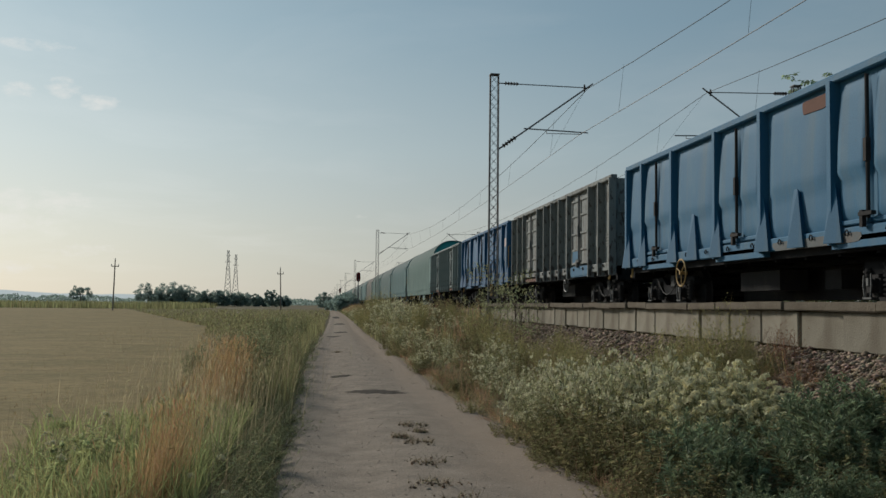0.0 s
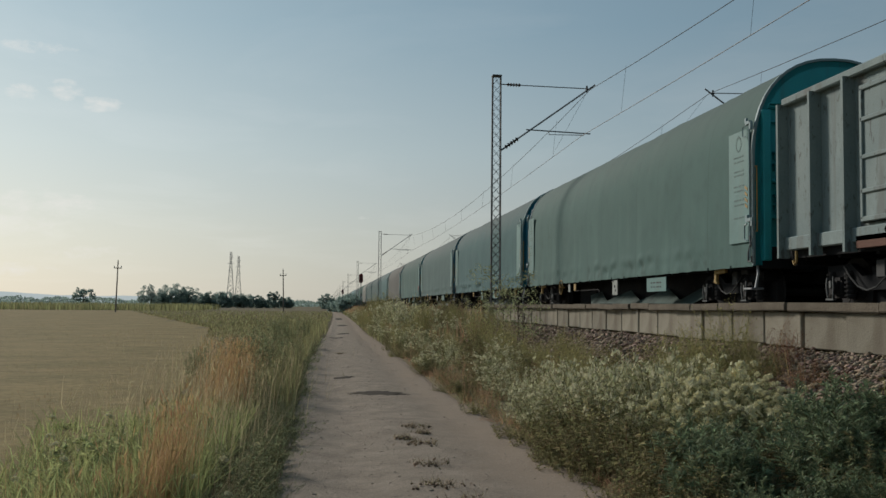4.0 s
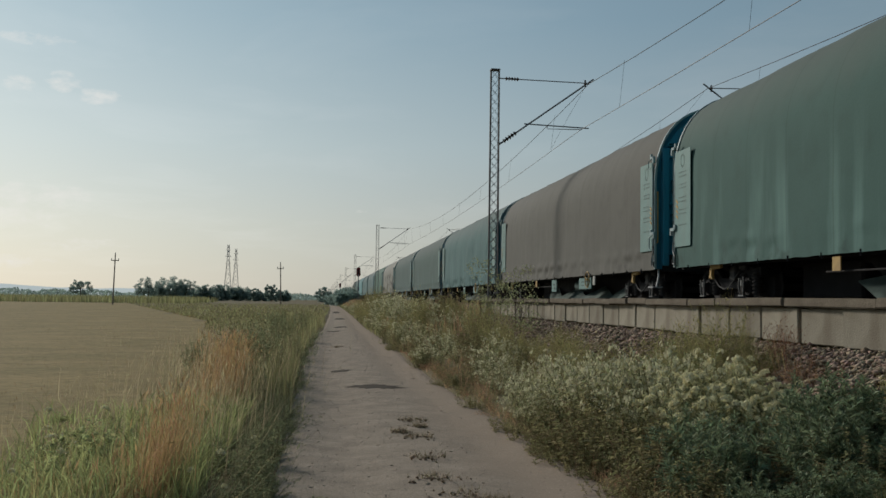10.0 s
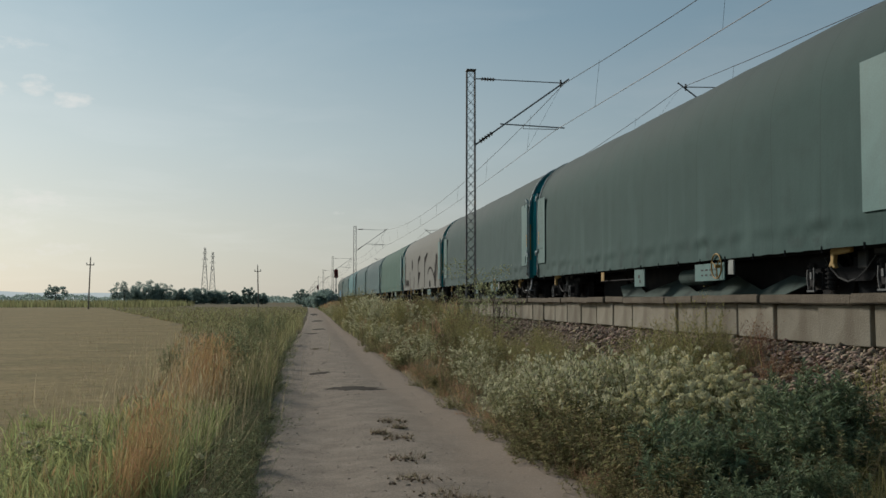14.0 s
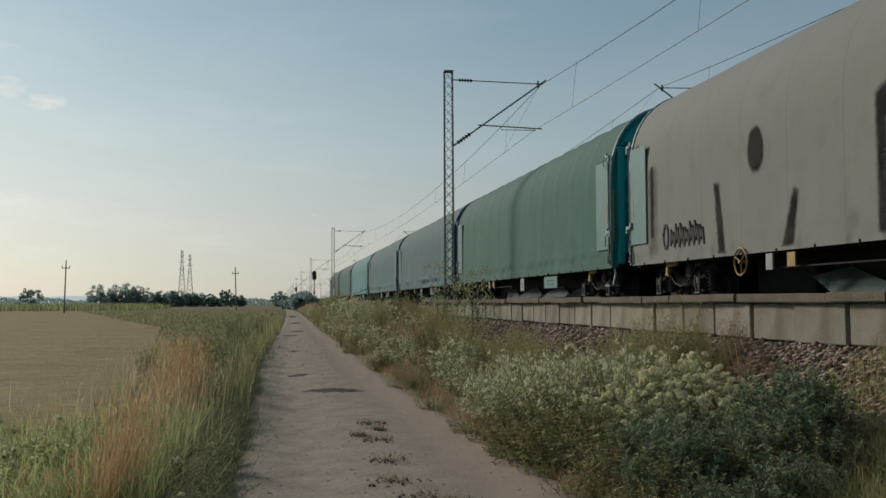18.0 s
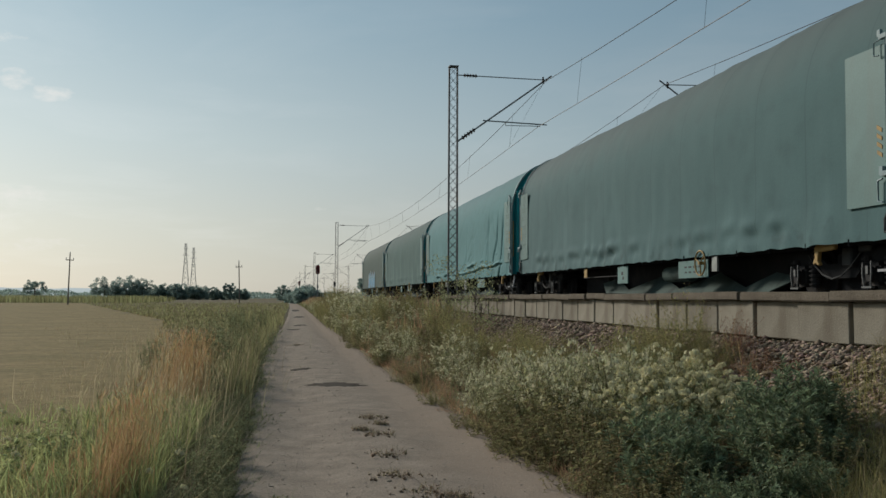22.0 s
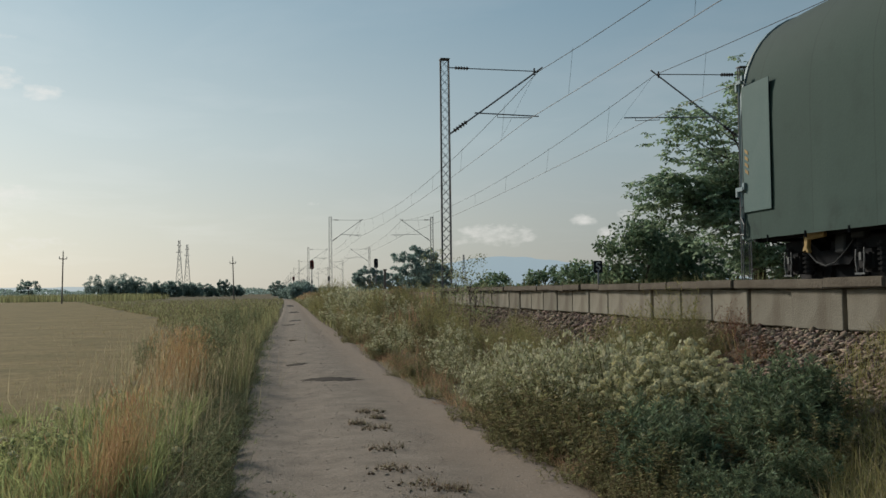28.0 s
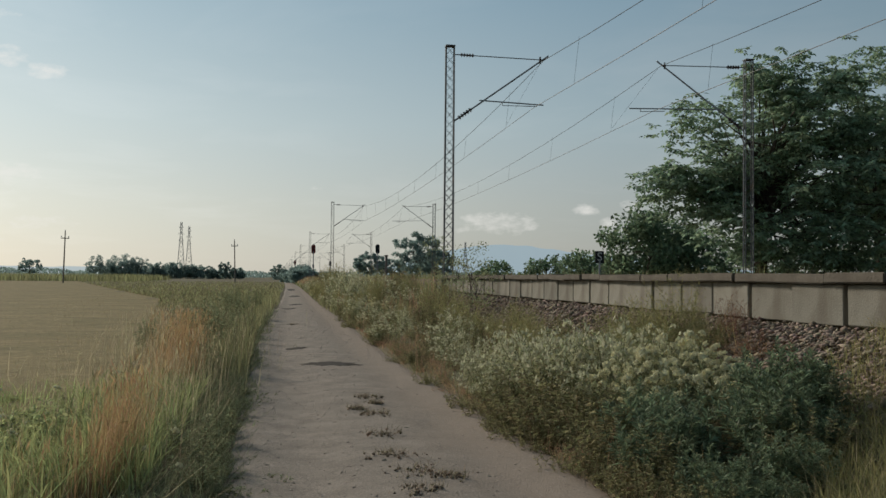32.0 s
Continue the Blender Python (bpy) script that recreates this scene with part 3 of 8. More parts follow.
def leaves(centre, length, width, up=0.3):
    """Leaves as folded diamonds pointing every way: (verts, triangles)."""
    n = len(centre)
    d = RNG.normal(0, 1, (n, 3)); d[:, 2] += up
    d /= np.linalg.norm(d, axis=1)[:, None]
    s = np.cross(d, RNG.normal(0, 1, (n, 3))); s /= np.linalg.norm(s, axis=1)[:, None]
    nn = np.cross(d, s)
    L, W = np.asarray(length).reshape(-1, 1), np.asarray(width).reshape(-1, 1)
    v = np.stack([centre - d * L / 2, centre + s * W / 2 + nn * W * 0.15, centre + d * L / 2, centre - s * W / 2 + nn * W * 0.15], 1).reshape(-1, 3)
    f = (np.arange(n)[:, None, None] * 4 + np.array([(0, 1, 2), (0, 2, 3)])[None]).reshape(-1, 3)
    return v, f


def joined(*pairs):
    V, F, k = [], [], 0
    for v, f in pairs:
        V.append(v); F.append(f + k); k += len(v)
    return np.concatenate(V), np.concatenate(F)


def pebbles(centre, size, flat=0.7):
    """Angular stones: jittered octahedra."""
    n = len(centre)
    o = np.array([(1, 0, 0), (-1, 0, 0), (0, 1, 0), (0, -1, 0), (0, 0, 1), (0, 0, -1)], float)
    v = o[None] * RNG.uniform(0.6, 1.3, (n, 6, 1)) + RNG.normal(0, 0.22, (n, 6, 3))
    a = RNG.uniform(0, math.tau, n)
    c, s = np.cos(a), np.sin(a)
    x = v[:, :, 0] * c[:, None] - v[:, :, 1] * s[:, None]
    y = v[:, :, 0] * s[:, None] + v[:, :, 1] * c[:, None]
    v = np.stack([x, y, v[:, :, 2] * flat], 2) * np.asarray(size).reshape(-1, 1, 1) + centre[:, None]
    f = np.array([(0, 2, 4), (2, 1, 4), (1, 3, 4), (3, 0, 4), (2, 0, 5), (1, 2, 5), (3, 1, 5), (0, 3, 5)])
    return v.reshape(-1, 3), (np.arange(n)[:, None, None] * 6 + f[None]).reshape(-1, 3)



def logy(n, a, b):
    return a * np.exp(RNG.random(n) * math.log(b / a))


# ---- the plan ----
RAIL_Z = 1.36            # top of rail
TRACK, TRACK_B = 8.49, 12.57
WALL_X, PLAT_Z, PLAT_END = 5.35, 1.575, 31.85
MAST_Y, SPAN = 32.1, 69.8
MAST_X, MAST_XB = 5.47, 15.84
MESSENGER_Z, CONTACT_Z = 8.70, 7.15


def road_mid(y):
    return np.interp(y, [-60, 0, 7, 13, 18, 24, 33, 53, 75, 130, 200, 400], [1.0, 1.0, 0.99, 0.94, 0.86, 0.87, 0.98, 1.2, 1.5, 2.1, 2.5, 2.7])


def road_half(y):
    return np.interp(y, [-60, 7, 13, 18, 24, 33, 53, 75, 130, 200], [1.25, 1.25, 1.23, 1.18, 1.22, 1.22, 0.98, 0.95, 0.9, 0.8])


def verge_left(y):
    """Where the stubble begins."""
    return np.interp(y, [-200, 0, 9, 13, 20, 62, 243, 600], [-1.6, -1.6, -1.6, -1.7, -2.2, -6.5, -46.0, -120.0])


def height(x, y):
    """The lie of the ground."""
    x, y = np.asarray(x, float), np.asarray(y, float)
    d = np.abs(x - road_mid(y)) - road_half(y)
    z = np.where(d < 0.1, -0.09, np.clip(d, 0, 0.35) * 0.22)
    bank = np.interp(x, [2.2, 3.2, 4.3, 5.0, 5.5, 15.8, 17.5, 21, 60], [0, 0.14, 0.42, 0.95, 1.06, 1.06, 0.8, 0.45, 0.3])
    far = np.clip((y - 45) / 40, 0, 1)
    bank = bank * (1 - far) + np.interp(x, [3.0, 3.9, 5.2, 5.6, 15.8, 17.5, 21, 60], [0, 0.2, 0.85, 1.06, 1.06, 0.8, 0.45, 0.3]) * far
    z = np.where(d < 0, z, np.maximum(z, bank))
    z = np.where(d < 0.1, -0.09, z)
    return np.where(x < verge_left(y) - 0.4, -0.03, z)


def make_ground():
    def lines(edges):
        out = []
        for a, b, s in edges:
            out += list(np.arange(a, b, s))
        return np.array(out + [edges[-1][1]])
    gx = lines([(-4400, -400, 400), (-400, -40, 40), (-40, -6, 3), (-6, 18, 0.25), (18, 40, 2), (40, 400, 40), (400, 4400, 400)])
    gy = lines([(-4400, -400, 400), (-400, -40, 40), (-40, 0, 4), (0, 60, 1.0), (60, 200, 5), (200, 600, 40), (600, 4400, 380)])
    X, Y = np.meshgrid(gx, gy)
    Z = height(X, Y)
    rough = np.array([noise.noise((a * 1.7, b * 0.9, 3.1)) for a, b in zip(X.ravel(), Y.ravel())]).reshape(X.shape)
    Z = Z + rough * 0.05 * (np.abs(X) < 30) * ((X < 5) | (X > 16))
    v = np.stack([X, Y, Z], 2).reshape(-1, 3)
    w, h = len(gx), len(gy)
    i = np.arange(w * h).reshape(h, w)
    f = np.stack([i[:-1, :-1], i[:-1, 1:], i[1:, 1:], i[1:, :-1]], 2).reshape(-1, 4)
    tagged(new("ground", mesh_np("ground", v, f, M["earth"], True)), "flat dry earth with sparse weeds beside the railway", "ground", kind="structure")


def sheet(name, left, right, ys, z, mat, label, category, n=24, bumps=0.0, kind="structure", slope=None):
    """A strip of land between two edges, given as functions of y."""
    V = []
    for y in ys:
        a, b = left(y), right(y)
        for k in range(n + 1):
            x = a + (b - a) * k / n
            V.append((x, y, z(x, y, k / n) + bumps * noise.noise((x * 2.1, y * 1.3, 0.7))))
    i = np.arange(len(V)).reshape(len(ys), n + 1)
    f = np.stack([i[:-1, :-1], i[:-1, 1:], i[1:, 1:], i[1:, :-1]], 2).reshape(-1, 4)
    return tagged(new(name, mesh_np(name, V, f, mat, True)), label, category, kind=kind)


def road_top(x, y):
    """Height of the road's surface: two worn ruts and a low crown."""
    u = 0.5 + 0.5 * (x - float(road_mid(y))) / (float(road_half(y)) + 0.16)
    rut = 0.03 * (math.exp(-((u - 0.24) / 0.11) ** 2) + math.exp(-((u - 0.76) / 0.11) ** 2))
    edge = 0.05 * max(0.0, abs(u - 0.5) * 2 - 0.86) / 0.14
    return 0.012 - rut + 0.02 * math.sin(max(0, min(1, u)) * math.pi) + 0.007 * noise.noise((x * 2.2, y * 0.9, 9)) + 0.007 * noise.noise((x * 11, y * 7, 2)) - edge


def make_land():
    make_ground()
    ys = np.concatenate([np.arange(-40, 4, 1.0), np.arange(4, 26, 0.12), np.arange(26, 60, 0.5), np.arange(60, 380, 4.0)])

    def rz(x, y, u):
        return road_top(x, y)

    def ragged(s):
        return lambda y: road_mid(y) + s * (road_half(y) + 0.16 + 0.20 * noise.noise((y * 0.8, s, 2.0)) + 0.10 * noise.noise((y * 3.1, s, 5.0)))
    sheet("road", ragged(-1), ragged(1), ys, rz, M["road"], "rutted pale dirt track with loose gravel", "dirt road", n=36)
    fy = np.concatenate([np.arange(-60, 40, 2.0), np.arange(40, 226, 6.0)])
    sheet("field", lambda y: -420.0, lambda y: verge_left(y) + 0.3 * noise.noise((y * 0.4, 1, 1)), fy,
          lambda x, y, u: 0.06 + 0.008 * math.sin((x * 0.9 + y * 0.12)) * (x > -60), M["stubble"], "harvested field of short pale straw stubble", "field", n=150, bumps=0.03)


make_land()


# ---- platform, track bed ----
def make_platform():
    plat = thing("platform", "low concrete railway platform of precast panels", "platform", kind="structure")
    bm = bmesh.new()
    box(bm, ((WALL_X + 0.12 + 6.85) / 2, (PLAT_END - 45) / 2, (1.02 + 1.49) / 2), (6.85 - WALL_X - 0.12, PLAT_END + 45 - 0.2, 1.49 - 1.02))
    part("core", bm, M["earth"], plat)
    for nm, x in (("panel", WALL_X),):
        bms = []
        for k in range(3):
            b = box(bmesh.new(), (0.05, 0, 0), (0.10, 0.965 - 0.012 * k, 0.40))
            soften(b, 0.008 + 0.004 * k)
            bms.append(mesh_of("panel", b, M["concrete"]))
        y, i = PLAT_END - 0.5, 0
        while y > -6:
            part("panel", bms[(i * 7 // 3) % 3], None, plat, at=pose(x + random.uniform(-0.012, 0.03), y + random.uniform(-0.012, 0.012), 1.275 + random.uniform(-0.012, 0.006), random.uniform(-0.5, 0.5), random.uniform(-0.7, 0.7), random.uniform(-0.4, 0.4)))
            y -= 1.0; i += 1
    slabs = []
    for k in range(4):
        b = box(bmesh.new(), (0, 0, 0), (0.42, 0.994, 0.10)); soften(b, 0.012, 2)
        bmesh.ops.subdivide_edges(b, edges=b.edges[:], cuts=1)
        for v in b.verts:
            v.co += Vector((noise.noise(v.co * 5 + Vector((k * 9, 0, 0))), 0.5 * noise.noise(v.co * 5 + Vector((k * 9, 3, 0))), noise.noise(v.co * 4 + Vector((k * 9, 7, 0))))) * 0.007
        slabs.append(mesh_of("coping_slab", b, M["coping"]))
    b = box(bmesh.new(), (0, 0, 0), (1.02, 0.985, 0.07)); soften(b, 0.01)
    paver = mesh_of("platform_slab", b, M["coping"])
    y = PLAT_END - 0.25
    while y > -6:
        part("coping_slab", slabs[random.randrange(4)], None, plat, at=pose(WALL_X + 0.14 + random.uniform(-0.025, 0.025), y, PLAT_Z - 0.05 + random.uniform(-0.007, 0.006), random.uniform(-0.7, 0.7), random.uniform(-0.6, 0.6), random.uniform(-0.4, 0.4)))
        part("platform_slab", paver, None, plat, at=pose(WALL_X + 0.90, y, PLAT_Z - 0.055 + random.uniform(-0.006, 0.006), random.uniform(-0.3, 0.3)))
        y -= 1.0
    bm = bmesh.new()
    box(bm, (WALL_X + 0.06, -25.5, 1.285), (0.12, 38.9, 0.40)); box(bm, (WALL_X + 0.68, -25.5, PLAT_Z - 0.05), (1.4, 38.9, 0.10))
    part("rear_length", bm, M["concrete"], plat)
    # bent end post by the mast
    bm = bmesh.new()
    box(bm, (WALL_X - 0.05, PLAT_END + 0.15, 1.2), (0.16, 0.14, 0.9), Matrix.Rotation(radians(0), 4, "Z")); soften(bm, 0.015)
    part("end_post", bm, M["concrete"], plat)


def make_tracks():
    for x, nm in ((TRACK, "near"), (TRACK_B, "far")):
        tr = thing("railway_track", "worn steel rails on concrete sleepers in ballast", "railway track", kind="structure")
        bm = bmesh.new()
        prism(bm, [(x - 2.2, 1.0), (x - 1.5, 1.16), (x + 1.5, 1.16), (x + 2.2, 1.0)], "y", -400, 1500)
        part("ballast_bed", bm, M["bed"], tr)
        prof = [(-0.07, 0), (0.07, 0), (0.07, 0.02), (0.012, 0.04), (0.012, 0.13), (0.036, 0.14), (0.036, 0.17), (-0.036, 0.17), (-0.036, 0.14), (-0.012, 0.13), (-0.012, 0.04), (-0.07, 0.02)]
        for s in (-0.7535, 0.7535):
            bm = prism(bmesh.new(), [(x + s + a, RAIL_Z - 0.17 + b) for a, b in prof], "y", -400, 1500)
            part("rail", bm, M["rail"], tr)
        bm = bmesh.new()
        for k in range(-30, 260):
            box(bm, (x, k * 0.6, RAIL_Z - 0.24), (2.5, 0.26, 0.14))
        sl = part("sleepers", bm, M["sleeper"], tr)
        sl["kind"] = "stuff"


def make_ballast():
    """Broken stone heaped against the platform, and pebbles on the road."""
    n = 19000
    y = logy(n, 5.5, 33)
    x = RNG.triangular(4.0, 5.15, 5.36, n)
    s = RNG.uniform(0.018, 0.046, n) * np.where(RNG.random(n) < 0.08, 1.5, 1)
    v, f = pebbles(np.stack([x, y, height(x, y) + RNG.uniform(-0.01, 0.045, n)], 1), s, 0.62)
    tagged(new("ballast_stones", mesh_np("ballast_stones", v, f, M["stone"])), "broken reddish grey ballast stones heaped against the platform", "ballast", kind="stuff")
    n = 14000
    y = logy(n, 4.6, 50)
    x = road_mid(y) + road_half(y) * (1.1 - 2.25 * RNG.random(n) ** 0.6)
    size = RNG.exponential(0.0042, n).clip(0.0025, 0.022) * np.clip(y / 14, 1, 2.0)
    v, f = pebbles(np.stack([x, y, np.array([road_top(a, b) for a, b in zip(x, y)])], 1), size, 0.32)
    tagged(new("road_gravel", mesh_np("road_gravel", v, f, M["clod"])), "loose pebbles and dry clods strewn over the track", "gravel", kind="stuff")


# ---- overhead line ----
def insulator_bm(p0, p1, r=0.07, n=5):
    bm = bmesh.new()
    p0, p1 = Vector(p0), Vector(p1)
    tube(bm, p0, p1, r * 0.4, n=6)
    for k in range(n):
        c = p0.lerp(p1, (k + 0.5) / n); d = (p1 - p0).normalized() * 0.022
        tube(bm, c - d, c + d, r, r * 0.6, n=10)
    return bm


def lattice_mast_parts(parent, h, w=0.29, taper=0.9):
    def at(ix, iy, u):
        k = w / 2 * (1 - (1 - taper) * u)
        return Vector((ix * k, iy * k * 0.55, h * u))
    for ix, iy in ((-1, -1), (1, -1), (1, 1), (-1, 1)):
        bm = bmesh.new()
        tube(bm, at(ix, iy, 0), at(ix, iy, 1), 0.022, n=4)
        part("leg", bm, M["mast"], parent)
    bm = bmesh.new()
    n = int(h / 0.29)
    for k in range(n):
        u0, u1 = k / n, (k + 1) / n
        for b in (-1, 1):
            tube(bm, at(-1, b, u0), at(1, b, u1), 0.007, n=3)
            tube(bm, at(1, b, u0), at(-1, b, u1), 0.007, n=3)
        if k % 4 == 0:
            for a in (-1, 1):
                tube(bm, at(a, -1, u0), at(a, 1, u0), 0.012, n=3)
    part("lacing", bm, M["mast"], parent, kind="stuff")
    bm = bmesh.new(); box(bm, (0, 0, h), (w * taper + 0.05, w * taper + 0.05, 0.03)); part("cap", bm, M["mast"], parent)
    bm = bmesh.new(); box(bm, (0, 0, 0.08), (0.62, 0.62, 0.5)); soften(bm, 0.03); part("footing", bm, M["concrete"], parent)


def catenary_mast(side):
    """A lattice mast with its bracket; side 1 reaches to +x, -1 to -x. Its origin is at the foot."""
    foot = 0.95
    t = thing("catenary_mast", "grey lattice steel mast with a bracket for the overhead wire", "catenary mast", group="masts along the railway")
    lattice_mast_parts(t, 9.04 - foot)
    reach = (TRACK - MAST_X) * side
    mz, cz = MESSENGER_Z - foot, CONTACT_Z - foot
    e = 0.16 * side
    bm = bmesh.new(); tube(bm, (e + 0.62 * side, 0, mz + 0.06), (reach + 0.05 * side, 0, mz + 0.02), 0.017, n=6); tube(bm, (e, 0, mz + 0.07), (e + 0.2 * side, 0, mz + 0.07), 0.02, n=6)
    part("tie_rod", bm, M["galv"], t)
    part("top_insulator", insulator_bm((e + 0.18 * side, 0, mz + 0.07), (e + 0.64 * side, 0, mz + 0.06)), M["insulator"], t, "dark ribbed insulator")
    lo, hi = Vector((e, 0, 6.60 - foot)), Vector((reach + 0.28 * side, 0, mz + 0.16))
    way = (hi - lo).normalized()
    bm = bmesh.new(); tube(bm, lo + way * 0.68, hi, 0.028, n=8); tube(bm, lo, lo + way * 0.2, 0.03, n=8)
    part("bracket_tube", bm, M["galv"], t)
    part("lower_insulator", insulator_bm(lo + way * 0.16, lo + way * 0.7, 0.08), M["insulator"], t, "dark ribbed insulator")
    far = reach + (0.12 if side > 0 else -1.25)
    bm = bmesh.new(); tube(bm, (0.98 * side, 0, 7.30 - foot), (far, 0, 7.22 - foot), 0.022, n=6)
    part("registration_arm", bm, M["galv"], t)
    bm = bmesh.new(); pipe(bm, [(1.75, 0, 7.27 - foot), (1.75, 0, 7.16 - foot), (reach - 0.1, 0, cz + 0.02)] if side > 0 else [(far + 0.4, 0, 7.23 - foot), (far + 0.4, 0, 7.13 - foot), (reach, 0, cz + 0.02)], 0.014)
    part("steady_arm", bm, M["galv"], t)
    bm = bmesh.new(); tube(bm, (reach, 0, mz - 0.1), (reach, 0, mz + 0.12), 0.03, n=6); box(bm, (reach, 0, mz), (0.05, 0.18, 0.05))
    part("wire_clamp", bm, M["insulator"], t)
    return t


def make_overhead():
    a, b = catenary_mast(1), catenary_mast(-1)
    a.matrix_basis, b.matrix_basis = pose(MAST_X, MAST_Y, 0.95), pose(MAST_XB, MAST_Y, 0.95)
    for k in list(range(-1, 0)) + list(range(1, 10)):
        copy_thing(a, pose(MAST_X, MAST_Y + SPAN * k, 0.95))
        copy_thing(b, pose(MAST_XB, MAST_Y + SPAN * k, 0.95))
    for x, reach in ((TRACK, 1), (TRACK_B, -1)):
        w = thing("overhead_line", "thin dark messenger and contact wires joined by droppers", "overhead wires", kind="structure")
        for k in range(-1, 9):
            y0 = MAST_Y + SPAN * k
            bm = bmesh.new()
            prev, n = None, 14
            r = 0.010
            for i in range(n + 1):
                u = i / n
                p = (x + 0.12, y0 + SPAN * u, MESSENGER_Z - 4 * 1.05 * u * (1 - u))
                if prev:
                    tube(bm, prev, p, r, n=5)
                prev = p
            part("messenger_wire", bm, M["wire"], w)
            st = -0.17 * (1 if k % 2 else -1)
            bm = bmesh.new(); pipe(bm, [(x - st + 2 * st * u, y0 + SPAN * u, CONTACT_Z - 4 * 0.3 * u * (1 - u)) for u in [q / 8 for q in range(9)]], 0.010, n=5)
            part("contact_wire", bm, M["wire"], w)
            for i in range(8 if k < 3 else 0):
                u = (i + 0.5) / 8
                bm = bmesh.new(); tube(bm, (x, y0 + SPAN * u, MESSENGER_Z - 4 * 1.05 * u * (1 - u)), (x - st + 2 * st * u, y0 + SPAN * u, CONTACT_Z - 4 * 0.3 * u * (1 - u)), 0.004, n=4)
                part("dropper", bm, M["wire"], w)
            # slack stitch wire near the mast
            bm = bmesh.new(); tube(bm, (x, y0, MESSENGER_Z - 0.1), (x - st * 0.9, y0 + 4.2, CONTACT_Z + 0.05), 0.004, n=4)
            part("dropper", bm, M["wire"], w)


def signal(x, y, head_z, label, red=True):
    s = thing("railway_signal", label, "railway signal", at=pose(x, y, 0.9), group="signals along the railway")
    h = head_z - 0.9
    bm = bmesh.new(); tube(bm, (0, 0, 0), (0, 0, h - 0.3), 0.07, n=8); part("post", bm, M["galv"], s)
    bm = bmesh.new()
    prism(bm, [(0.34 * math.cos(i * math.tau / 16), h + (0.42 if math.sin(i * math.tau / 16) > 0 else -0.42) + 0.34 * math.sin(i * math.tau / 16)) for i in range(16)], "y", -0.03, 0.0)
    part("backboard", bm, M["signal_red"] if red else M["sign_black"], s)
    bm = box(bmesh.new(), (0, 0.1, h), (0.34, 0.2, 0.95)); soften(bm, 0.03); part("lamp_housing", bm, M["sign_black"], s)
    for k in (-0.28, 0.0, 0.28):
        bm = tube(bmesh.new(), (0, -0.03, h + k), (0, -0.2, h + k + 0.02), 0.1, 0.11, n=10); part("hood", bm, M["sign_black"], s)
    bm = bmesh.new(); box(bm, (0.0, 0.12, h * 0.45), (0.3, 0.22, 0.5)); part("relay_box", bm, M["galv"], s)
    bm = bmesh.new(); box(bm, (0.0, 0, 0.0), (0.4, 0.4, 0.4)); part("footing", bm, M["concrete"], s)


def make_signals():
    signal(5.75, 163.0, 5.9, "railway signal with a dark red backboard on a post")
    signal(15.6, 158.0, 5.9, "unlit black railway signal on a post", False)
    signal(5.75, 330.0, 5.9, "distant railway signal with a dark red backboard", True)
    signal(15.6, 300.0, 5.4, "distant unlit black railway signal on a post", False)
    b = thing("speed_board", "small black board with a white letter S on a post", "sign", at=pose(10.5, 31.9, 1.2))
    bm = bmesh.new(); tube(bm, (0, 0, 0), (0, 0, 0.95), 0.03, n=8); part("post", bm, M["galv"], b)
    bm = box(bmesh.new(), (0, 0, 1.02), (0.30, 0.02, 0.40)); soften(bm, 0.006); part("board", bm, M["sign_black"], b)
    cu = bpy.data.curves.new("letter", "FONT")
    cu.body, cu.size, cu.extrude, cu.align_x, cu.align_y = "S", 0.40, 0.004, "CENTER", "CENTER"
    ob = new("letter", cu); cu.materials.append(M["white"])
    ob.parent = b; ob.matrix_basis = pose(0, -0.016, 1.02, 90)


make_platform(); make_tracks(); make_overhead(); make_signals(); make_ballast()

# ---- the train ----
SPEED = 12.328
LONG, OPEN = 19.70, 13.80       # over buffers
HALF = 1.45                    # half width
WHEELSETS, WAGONS = [], []


def wheelset_mesh():
    bm = bmesh.new()
    tube(bm, (-1.0, 0, 0), (1.0, 0, 0), 0.08, n=10)
    for s in (-1, 1):
        tube(bm, (s * 0.69, 0, 0), (s * 0.72, 0, 0), 0.49, 0.46, n=28)
        tube(bm, (s * 0.72, 0, 0), (s * 0.82, 0, 0), 0.46, 0.455, n=28)
        tube(bm, (s * 0.82, 0, 0), (s * 0.84, 0, 0), 0.38, 0.2, n=28)
        for k in range(6):
            a = k * math.tau / 6
            tube(bm, (s * 0.835, math.cos(a) * 0.25, math.sin(a) * 0.25), (s * 0.845, math.cos(a) * 0.25, math.sin(a) * 0.25), 0.05, n=6)
    return mesh_of("wheelset", bm, M["grime"])


PARTS = {}


